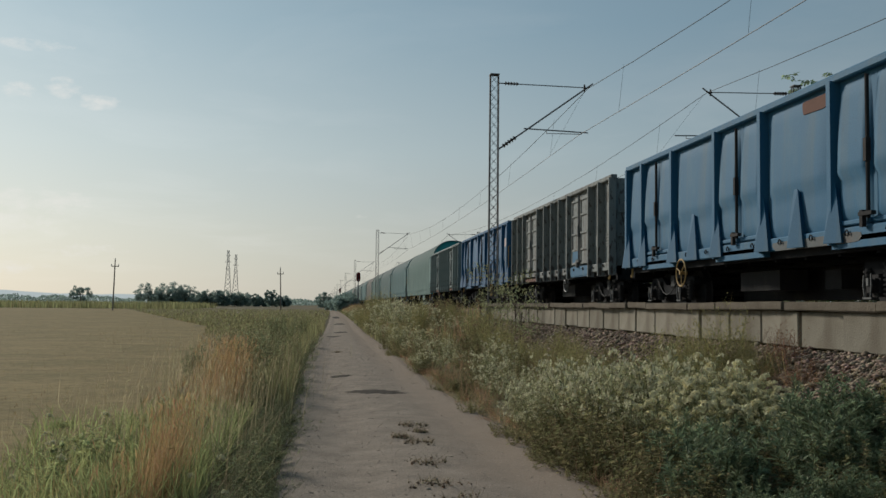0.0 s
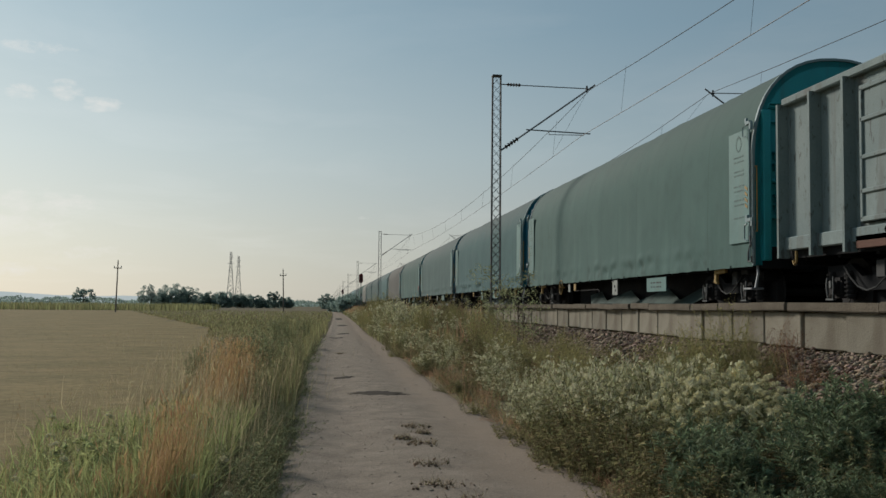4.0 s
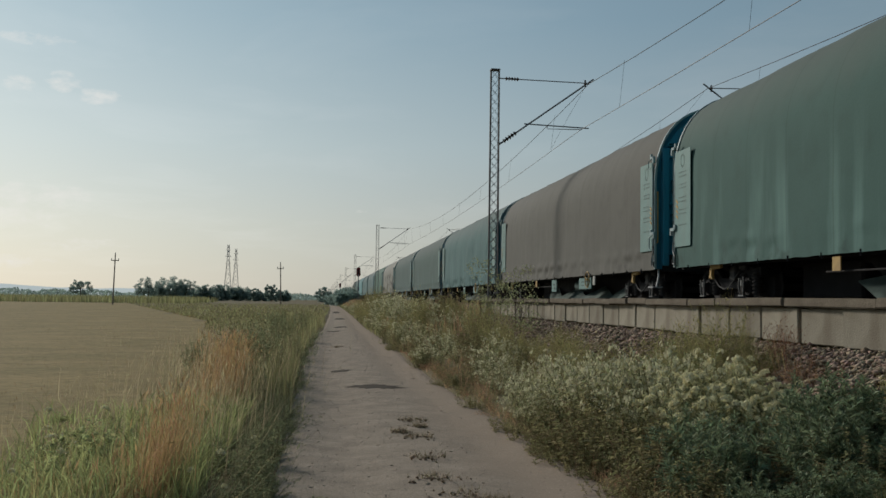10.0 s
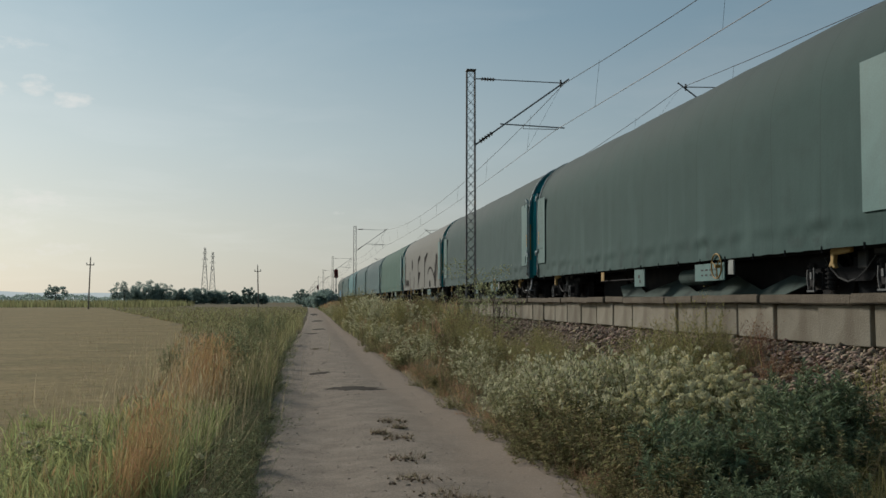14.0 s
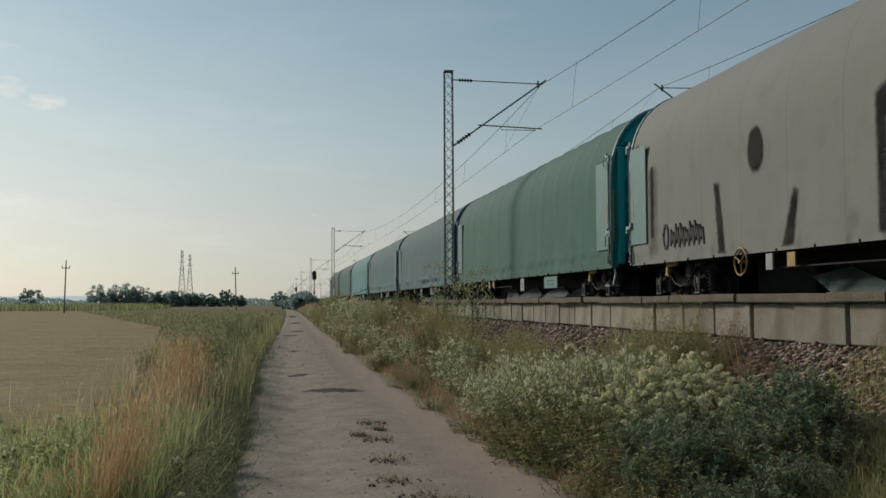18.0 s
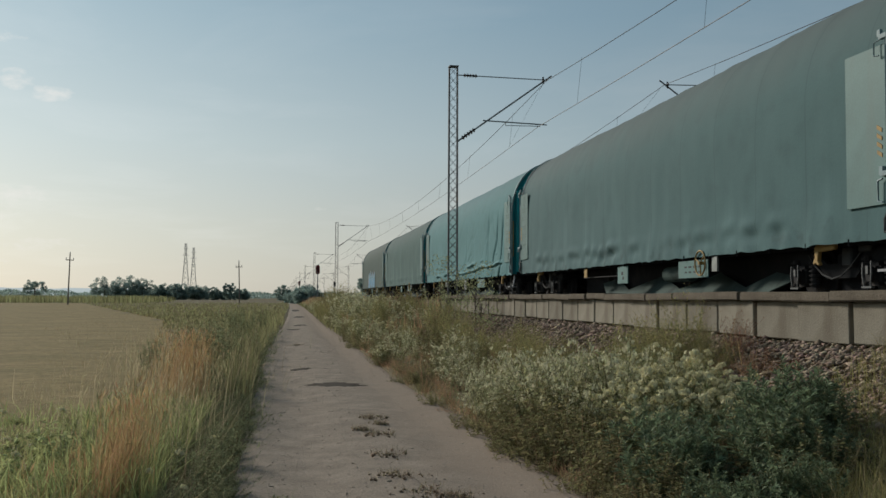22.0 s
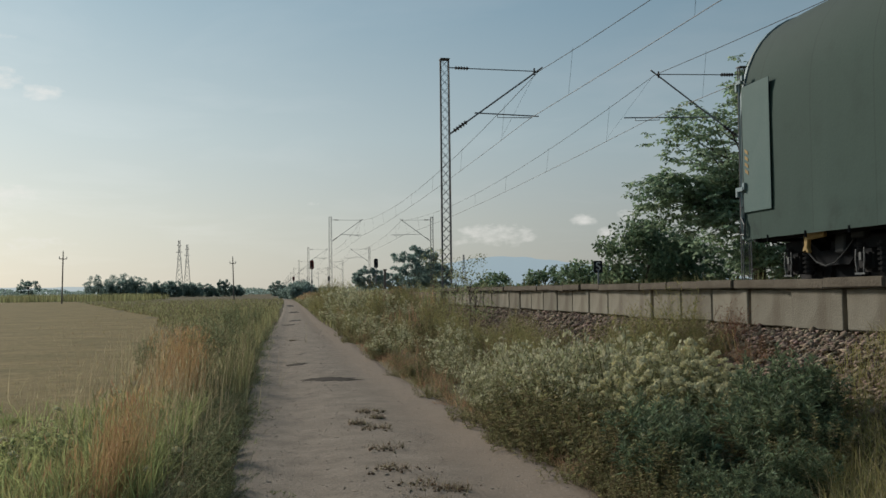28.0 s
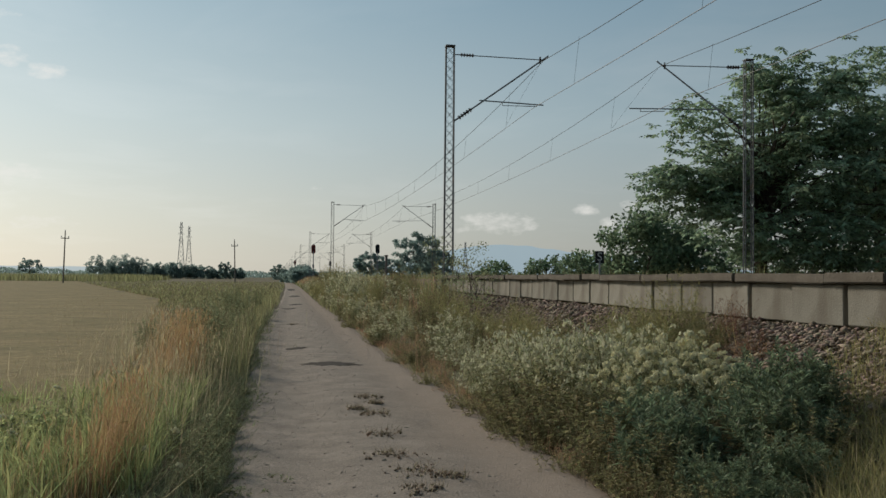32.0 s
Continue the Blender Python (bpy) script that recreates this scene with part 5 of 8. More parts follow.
    # deep trough between the bogies, set towards one end, with sloping side plates notched at the ribs
    bm = prism(bmesh.new(), [(-6.1, 0.90), (-5.15, 0.22), (2.35, 0.22), (3.5, 0.90)], "x", -0.02, 0.02)
    PARTS["trough_side"] = mesh_of("trough_side", bm, M["black"])
    bm = box(bmesh.new(), (0, -1.4, 0.22), (1.36, 7.4, 0.04)); PARTS["trough_floor"] = mesh_of("trough_floor", bm, M["black"])
    # centre sill drawn extra deep, so the underside stays dark against daylight
    bm = box(bmesh.new(), (0, 0, 0.86), (0.3, BODY - 0.4, 0.56)); PARTS["centre_sill"] = mesh_of("centre_sill", bm, M["black"])
    edge = [(2.35, 0.19), (3.42, 0.50), (2.5, 0.60), (1.22, 0.33), (-0.2, 0.60), (-1.65, 0.33), (-3.0, 0.60), (-4.42, 0.33), (-5.1, 0.56), (-6.0, 0.47), (-5.15, 0.19)]
    bm = bmesh.new()
    rows = [[bm.verts.new((-1.08 + (z - 0.19) * 0.85 + k * 0.012, y, z - k * 0.012)) for y, z in edge] for k in (0, 1)]
    bm.faces.new(rows[0]); bm.faces.new(rows[1][::-1])
    for i in range(len(edge)):
        j = (i + 1) % len(edge)
        bm.faces.new((rows[0][i], rows[0][j], rows[1][j], rows[1][i]))
    bmesh.ops.recalc_face_normals(bm, faces=bm.faces[:])
    PARTS["trough_plate"] = mesh_of("trough_plate", bm, M["fishbelly"])
    bm = box(bmesh.new(), (-1.09, -1.4, 0.185), (0.05, 7.56, 0.05)); soften(bm, 0.01); PARTS["trough_beam"] = mesh_of("trough_beam", bm, M["fishbelly"])
    # added block, not a known part: keeps daylight from showing under the wagon
    bm = box(bmesh.new(), (0, 4.7, 0.55), (1.1, 1.9, 0.62)); soften(bm, 0.04); PARTS["brake_box"] = mesh_of("brake_box", bm, M["black"])
    bm = tube(bmesh.new(), (0, -0.55, 0), (0, 0.55, 0), 0.15, n=18); PARTS["air_tank"] = mesh_of("air_tank", bm, M["fishbelly"])
    for nm, s, mt in (("data_plate", (0.02, 1.27, 0.30), "plate"), ("label_board", (0.02, 0.42, 0.36), "board"), ("wide_board", (0.02, 0.62, 0.36), "plate"), ("small_board", (0.02, 0.22, 0.20), "yellow"), ("switch_plate", (0.03, 0.2, 0.24), "board")):
        bm = box(bmesh.new(), (0, 0, 0), s); PARTS[nm] = mesh_of(nm, bm, M[mt])
    bm = bmesh.new()
    for k, (a, b) in enumerate([(-0.28, 0.1), (-0.1, 0.16), (0.12, 0.12), (0.3, 0.1)]):
        box(bm, (-0.012, a, 0.04), (0.004, b, 0.03)); box(bm, (-0.012, a, -0.05), (0.004, b * 0.8, 0.03))
    PARTS["plate_marks"] = mesh_of("plate_marks", bm, M["sign_black"])
    bm = bmesh.new()
    box(bm, (-0.012, 0.02, 0.03), (0.004, 0.10, 0.07)); box(bm, (-0.012, -0.04, -0.07), (0.004, 0.07, 0.06))
    PARTS["board_marks"] = mesh_of("board_marks", bm, M["sign_black"])
    bm = bmesh.new(); pipe(bm, [(0, 0, 0), (0, -0.05, -0.25), (-0.05, -0.05, -0.5)], 0.022); box(bm, (-0.08, -0.05, -0.5), (0.22, 0.30, 0.03))
    PARTS["step"] = mesh_of("step", bm, M["galv"])
    bm = tube(bmesh.new(), (0, 0, 0), (0, 0, 0.09), 0.02, n=6); PARTS["hook"] = mesh_of("hook", bm, M["black"])


shared_tarp_parts()


def tarp_wagon(seed, base, roof, label, ribs, wave, sag, torn, streaks, red=False):
    w = thing("tarpaulin_wagon", label, "freight wagon", group="tarpaulin wagons of the train")
    running_gear(w, BODY / 2, 7.43)
    part("underframe", PARTS["underframe"], None, w)
    for x in (-0.68, 0.68):
        part("trough_side", PARTS["trough_side"], None, w, at=pose(x, 0, 0))
    for x in (1, -1):
        part("trough_plate", PARTS["trough_plate"], None, w, "dusty grey sloping plate", at=Matrix.Diagonal((x, 1, 1, 1)))
        part("trough_beam", PARTS["trough_beam"], None, w, at=Matrix.Diagonal((x, 1, 1, 1)))
    part("brake_box", PARTS["brake_box"], None, w)
    part("trough_floor", PARTS["trough_floor"], None, w)
    part("centre_sill", PARTS["centre_sill"], None, w)
    v, f = cover_mesh(seed, ribs, wave, sag, torn)
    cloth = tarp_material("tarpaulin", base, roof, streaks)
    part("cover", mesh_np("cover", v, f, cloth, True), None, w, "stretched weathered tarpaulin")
    plate_mesh = PARTS["side_plate"]
    if seed == 15:
        plate_mesh = plate_mesh.copy()
        plate_mesh.materials[0] = M["plate_dull"]
    tint, steel = ("_blue", "blue painted steel") if seed in (2, 3, 5, 7, 11, 15) else ("_grey", "faded grey green painted steel") if seed == 6 else ("", "teal painted steel")
    for s in (-1, 1):
        flip = pose(0, s * (BODY / 2), 0, 0, 0, 180 if s > 0 else 0)
        for nm in ("end_bow", "end_wall", "end_frame"):
            part(nm, PARTS[nm + tint], None, w, steel, at=flip)
        for x in (-1.24, 1.24):
            part("end_post", PARTS["end_post" + tint], None, w, steel, at=flip @ pose(x, 0, 0))
        for x, z in ((-0.95, 2.78), (-0.95, 2.58), (-0.95, 2.05), (-0.95, 1.88)):
            part("step_bracket", PARTS["step_bracket" + tint], None, w, steel, at=flip @ pose(x, 0.14, z))
        for z in (1.20, 1.68, 2.29, 3.30, 3.55):
            part("end_beam", PARTS["end_beam" + tint], None, w, steel, at=flip @ pose(0, 0.01, z) @ Matrix.Diagonal((0.98, 1, 1, 1)))
        for x in (-1, 1):
            y = s * (BODY / 2 - 0.50)
            turn = 0 if s < 0 else 180
            part("side_plate", plate_mesh, None, w, "dull grey green steel plate" if seed == 15 else "pale green steel plate", at=pose(x * (HALF + 0.034), y, 2.215, 0, 0, 0 if x < 0 else 180))
            for nm in ("locking_rod", "upper_latch", "lower_latch", "release_handle"):
                part(nm, PARTS[nm], None, w, "grey blue steel latch", at=pose(x * (HALF + 0.045), s * (BODY / 2 - 0.035), 0, 0, 0, turn))
            part("grab_rail", PARTS["grab_rail"], None, w, "yellow grab rail", at=pose(x * (HALF - 0.03), s * (BODY / 2 + 0.02), 1.43, 0, 0, 0 if s > 0 else 180))
            if x < 0:
                part("warning_strip", PARTS["warning_strip"], None, w, "yellow and black striped strip", at=pose(x * (HALF + 0.030), y + s * 0.30, 2.02))
            if x < 0 and seed < 15 and (s > 0 or seed in (1, 5, 13)) and seed != 9:
                part("plate_print", PARTS["plate_print"], None, w, at=pose(-HALF - 0.031, y, 2.215))
        part("rim", PARTS["rim"], None, w, "grey blue steel rim", at=pose(0, s * BODY / 2, 0))
        part("warning_sign", PARTS["warning_sign"], None, w, "yellow warning triangle", at=flip @ pose(-0.81, 0.19, 3.02))
        if s < 0:
            part("step", PARTS["step"], None, w, at=pose(-1.35, s * (BODY / 2 - 0.1), 0.98))
    if red:
        bm = box(bmesh.new(), (-HALF - 0.034, -BODY / 2 + 0.80, 1.50), (0.006, 0.24, 0.36)); part("red_mark", bm, M["red"], w, "red painted patch")
    if seed in (1, 3, 9, 10, 13):
        wheel, switch, plate = 4.33, 3.53, -4.2
        lb = part("label_board", PARTS["label_board"], None, w, at=pose(-1.41, -1.1, 0.64)); part("board_marks", PARTS["board_marks"], None, lb)
    else:
        wheel, switch, plate = -3.8, -4.25, -3.35
        wb = part("wide_board", PARTS["wide_board"], None, w, "pale painted board with dark marks", at=pose(-1.41, 0.3, 0.63)); part("board_marks", PARTS["board_marks"], None, wb)
        part("air_tank", PARTS["air_tank"], None, w, "blue grey air tank", at=pose(-1.05, -1.9, 0.60))
    part("brake_wheel", PARTS["brake_wheel"], None, w, "yellow hand brake wheel", at=pose(-1.48, wheel, 0.74))
    dp = part("data_plate", PARTS["data_plate"], None, w, at=pose(-1.41, plate, 0.65))
    part("plate_marks", PARTS["plate_marks"], None, dp)
    part("switch_plate", PARTS["switch_plate"], None, w, at=pose(-1.41, switch, 0.71))
    part("small_board", PARTS["small_board"], None, w, at=pose(-1.41, 2.9, 0.72))
    bm = bmesh.new(); pipe(bm, [(-1.30, 3.4, 0.62), (-1.30, 0.8, 0.62), (-1.30, 0.7, 0.55)], 0.014); part("brake_rod", bm, M["grime"], w)
    for k in range(-8, 9):
        part("hook", PARTS["hook"], None, w, at=pose(-1.45, k * 1.05 + 0.1, 0.80))
    return w


# ---- open wagons ----
OB = 12.58


def bulged_sheet(w, z0, z1, depth, taper=0.0, step=0.36):
    """A pressed panel that swells outwards (x) above a fold, with rounded rims; y from -w/2 to w/2."""
    bm = bmesh.new()
    ny, nz = 10, 16
    g = []
    for j in range(nz + 1):
        v = j / nz
        prof = 0.45 + 0.15 * v if v < step else max(0.18, 1.0 - 0.75 * ((v - step) / (1 - step)) ** 1.6)
        row = []
        for i in range(ny + 1):
            u = 2 * i / ny - 1
            rim = min(1.0, (1 - abs(u)) / 0.16, v / 0.05, (1 - v) / 0.05) ** 0.6 if abs(u) < 1 and 0 < v < 1 else 0.0
            top = max(0.0, (v - 0.80) / 0.20)
            row.append(bm.verts.new((depth * prof * rim, u * w / 2 * (1 - taper * top * top), z0 + (z1 - z0) * v)))
        g.append(row)
    for j in range(nz):
        for i in range(ny):
            bm.faces.new((g[j][i], g[j][i + 1], g[j + 1][i + 1], g[j + 1][i]))
    return bm


def open_wagon(kind, main, post, label, patches=()):
    w = thing("open_wagon", label, "freight wagon", group="open wagons of the train")
    running_gear(w, OB / 2, 4.5, False)
    brake = {"faded_blue_paint": 2.68, "worn_grey_brown_paint": -1.76, "deep_blue_paint": -2.63}.get(main.name, 2.32)
    lo, hi, hw = 1.12, 3.30, 1.42
    bm = bmesh.new()
    for s in (-1, 1):
        box(bm, (s * 0.45, 0, 0.98), (0.16, OB, 0.3)); box(bm, (s * 1.30, 0, 1.02), (0.12, OB, 0.2))
        box(bm, (0, s * (OB / 2 - 0.06), 0.98), (2.7, 0.12, 0.34))
    for k in range(-6, 7):
        box(bm, (0, k, 0.96), (2.6, 0.08, 0.16))
    box(bm, (0, 0, 1.10), (2.76, OB, 0.06))
    part("underframe", bm, M["black"], w)
    # brake gear; the long box is filler that blocks daylight under the floor
    bm = bmesh.new(); box(bm, (-0.6, 0.6, 0.62), (0.5, 1.6, 0.34)); tube(bm, (0.3, -0.9, 0.66), (0.3, 0.9, 0.66), 0.19, n=14); box(bm, (-0.2, -1.6, 0.6), (0.9, 0.5, 0.3)); box(bm, (0.1, 0, 0.62), (0.4, 6.0, 0.66))
    part("brake_gear", bm, M["grime"], w)
    for s in (-1, 1):
        # end walls
        bm = box(bmesh.new(), (0, s * (OB / 2 - 0.05), (lo + hi) / 2), (2 * hw, 0.06, hi - lo)); part("end_wall", bm, main, w)
        for x in (-0.9, -0.3, 0.3, 0.9):
            bm = box(bmesh.new(), (x, s * (OB / 2 + 0.02), (lo + hi) / 2), (0.12, 0.09, hi - lo)); soften(bm, 0.015); part("end_post", bm, post, w)
        for z in (1.9, 2.5):
            bm = box(bmesh.new(), (0, s * (OB / 2 + 0.01), z), (2 * hw - 0.1, 0.06, 0.08)); part("end_rib", bm, post, w)
        bm = bmesh.new(); pipe(bm, [(-1.2, s * (OB / 2 + 0.08), 1.5), (-1.2, s * (OB / 2 + 0.14), 1.5), (-1.2, s * (OB / 2 + 0.14), 2.7), (-1.2, s * (OB / 2 + 0.08), 2.7)], 0.016); part("grab_rail", bm, M["white"], w)
        for x in (-0.5, -0.1):
            part("label_board", PARTS["label_board"], None, w, at=pose(x, s * (OB / 2 + 0.06), 1.75, 0, 0, 90 * (-1 if s > 0 else 1)))
    hk = bmesh.new(); pipe(hk, [(0, 0, 0.12), (0, 0, -0.04), (0, 0.06, -0.08), (0, 0.1, -0.02)], 0.022, n=6)
    hk = mesh_of("tow_hook", hk, M["yellow"])
    for s in (-1, 1):
        part("tow_hook", hk, None, w, "yellow tow hook", at=pose(-hw - 0.03, s * (OB / 2 - 0.3), 0.9))
        gr = bmesh.new(); pipe(gr, [(-hw - 0.02, s * (OB / 2 + 0.02), 1.35), (-hw - 0.07, s * (OB / 2 + 0.04), 1.37), (-hw - 0.07, s * (OB / 2 + 0.04), 2.4), (-hw - 0.02, s * (OB / 2 + 0.02), 2.42)], 0.016); part("corner_rail", gr, M["yellow"], w, "yellow corner grab rail")
    for x in (-1, 1):
        # side wall in bays, with two door pairs
        doors = (-3.2, 3.2) if kind == "ribbed" else (-4.15, 0.0, 4.15)
        bm = box(bmesh.new(), (x * (hw - 0.03), 0, (lo + hi) / 2), (0.05, OB, hi - lo)); part("side_wall", bm, main, w)
        bm = box(bmesh.new(), (x * (hw + 0.02), 0, hi + 0.03), (0.16, OB + 0.04, 0.12)); soften(bm, 0.02); part("top_rail", bm, post if kind == "ribbed" else main, w)
        bm = box(bmesh.new(), (x * (hw + 0.01), 0, lo + 0.02), (0.12, OB, 0.20)); soften(bm, 0.015); part("side_sill", bm, main, w)
        if kind == "ribbed":
            ys = [-6.32, -5.3, -4.35, -2.05, -1.0, 0.0, 1.0, 2.05, 4.35, 5.3, 6.32]
        else:
            ys = [-6.2, -5.1, -3.2, -0.95, 0.95, 3.2, 5.1, 6.2]
        pm = bmesh.new()
        if kind == "ribbed":
            prism(pm, [(-0.05, 0), (0.05, 0), (0.03, 0.17), (-0.03, 0.17)], "z", lo - 0.20, hi)
        else:
            prism(pm, [(-0.08, 0), (0.08, 0), (0.055, 0.14), (-0.055, 0.14)], "z", lo - 0.10, hi)
        pmesh = mesh_of("side_post", pm, post if kind == "ribbed" else main)
        for y in ys:
            part("side_post", pmesh, None, w, at=pose(x * (hw - 0.005), y, 0, 0, 0, 90 if x < 0 else -90))
        if kind == "bulged":
            gm = bmesh.new()
            a = [gm.verts.new(p) for p in [(0.0, -0.02, lo - 0.08), (0.0, 0.26, lo - 0.08), (0.0, 0.05, lo + 0.75), (0.0, -0.02, lo + 0.75)]]
            b = [gm.verts.new(p) for p in [(0.19, -0.03, lo - 0.08), (0.10, 0.30, lo - 0.08), (0.055, 0.06, lo + 0.80), (0.065, -0.03, lo + 0.80)]]
            gm.faces.new(a[::-1]); gm.faces.new(b)
            for i in range(4):
                gm.faces.new((a[i], a[(i + 1) % 4], b[(i + 1) % 4], b[i]))
            bmesh.ops.recalc_face_normals(gm, faces=gm.faces[:])
            gmesh = mesh_of("gusset", gm, main)
            for y in ys + [-2.1, 2.1]:
                part("gusset", gmesh, None, w, at=pose(x * (hw + 0.02), y, 0, 0, 0, 180 if x < 0 else 0))
            for a, b in ((-6.2, -5.1), (-3.2, -0.95), (0.95, 3.2), (5.1, 6.2)):
                pn = bulged_sheet(b - a - 0.14, lo + 0.10, hi - 0.06, 0.06)
                part("side_panel", pn, main, w, at=pose(x * (hw - 0.004), (a + b) / 2, 0, 0, 0, 180 if x < 0 else 0), smooth=True)
            up = bmesh.new()
            prism(up, [(0.0, hi), (0.10, hi), (0.0, hi - 0.5)], "y", -0.02, 0.02)
            umesh = mesh_of("upper_rib", up, main)
            for y in (-2.1, 2.1) if main is M["blue_b"] else ():
                part("upper_rib", umesh, None, w, at=pose(x * (hw - 0.005), y, 0, 0, 0, 180 if x < 0 else 0))
        for d in doors:
            for e in (-0.46, 0.46):
                dm = bmesh.new()
                W, H = 0.84, hi - lo - 0.34
                if kind == "bulged":
                    door = part("door", bulged_sheet(W, -H / 2, H / 2 + 0.10, 0.09, 0.16), main, w, at=pose(x * (hw - 0.004), d + e, lo + 0.16 + H / 2, 0, 0, 180 if x < 0 else 0), smooth=True)
                    rb = box(bmesh.new(), (0.03, 0, -H / 2 + 0.02), (0.08, W, 0.07)); soften(rb, 0.015)
                    part("door_rail", rb, main, door)
                    continue
                box(dm, (0, 0, 0), (0.05, W, H)); soften(dm, 0.03, 2)
                door = part("door", dm, main, w, at=pose(x * (hw + 0.035), d + e, lo + 0.16 + H / 2))
                fm = bmesh.new()
                for a, b, c, g in ((0, 0, H / 2 - 0.05, W - 0.06), (0, 0, -H / 2 + 0.05, W - 0.06)):
                    box(fm, (x * 0.035, a, c), (0.04, g, 0.07))
                for a in (-1, 1):
                    box(fm, (x * 0.035, a * (W / 2 - 0.06), 0), (0.04, 0.07, H - 0.1))
                if kind == "ribbed":
                    for z in (-0.5, -0.05, 0.45):
                        box(fm, (x * 0.035, 0, z), (0.04, W - 0.1, 0.06))
                soften(fm, 0.01)
                part("door_frame", fm, main if kind == "ribbed" else post, door)
            lm = bmesh.new(); tube(lm, (x * (hw + 0.10), d, lo + 0.2), (x * (hw + 0.10), d, hi - 0.1), 0.028, n=8)
            box(lm, (x * (hw + 0.12), d, lo + 0.26), (0.07, 0.32, 0.05)); box(lm, (x * (hw + 0.12), d + 0.10, lo + 0.2), (0.06, 0.07, 0.22)); box(lm, (x * (hw + 0.11), d, (lo + hi) / 2), (0.07, 0.07, 0.30))
            part("door_bar", lm, M["post_dark"] if kind == "ribbed" else M["grime"], w)
            hm = bmesh.new()
            box(hm, (x * (hw + 0.02), d, lo - 0.08), (0.10, 2.0, 0.16)); part("door_sill", hm, (M["blue_a"] if d < 0 and main is M["grey_a"] else M["rust"]) if kind == "ribbed" else main, w)
        rm = bmesh.new()
        pipe(rm, [(x * (hw + 0.085), -0.05, lo + 0.01)] + [(x * (hw + 0.10), -0.05 * math.cos(q), lo + 0.01 + 0.07 * math.sin(q)) for q in (0.4, 0.9, 1.57, 2.24, 2.74)] + [(x * (hw + 0.085), 0.05, lo + 0.01)], 0.011, n=5)
        rmesh = mesh_of("rope_hook", rm, M["black"])
        for y in [k * 1.0 - 5.6 for k in range(12)]:
            part("rope_hook", rmesh, None, w, at=pose(0, y, 0))
        # lettering as plain bars
        tm = bmesh.new()
        for k in range(5):
            for j in range(3 + k % 2):
                box(tm, (x * (hw + (0.003 if kind == "ribbed" else 0.052)), -5.85 + 0.11 * j, 1.98 - 0.075 * k), (0.012, 0.085, 0.03))
        part("lettering", tm, M["board"], w, "rows of faded white lettering")
        part("brake_wheel", PARTS["pale_wheel" if main is M["grey_a"] else "rusty_wheel" if main is M["grey_b"] else "brake_wheel"], None, w, "spoked hand brake wheel", at=pose(x * (hw + 0.10), brake, 0.82) @ Matrix.Diagonal((1, 1.25, 1.25, 1)))
    for name, mat, y, z, a, b, out in patches:
        n = 14
        o = [(y + a * (1 if math.cos(i * math.tau / n) > 0 else -1) * abs(math.cos(i * math.tau / n)) ** 0.3 * (1 + 0.12 * noise.noise((i * 1.7, y, 1))), z + b * (1 if math.sin(i * math.tau / n) > 0 else -1) * abs(math.sin(i * math.tau / n)) ** 0.3 * (1 + 0.12 * noise.noise((i * 1.7, y, 4)))) for i in range(n)]
        part(name, prism(bmesh.new(), o, "x", -hw - out, -hw + 0.02), mat, w, "worn painted patch")
    return w


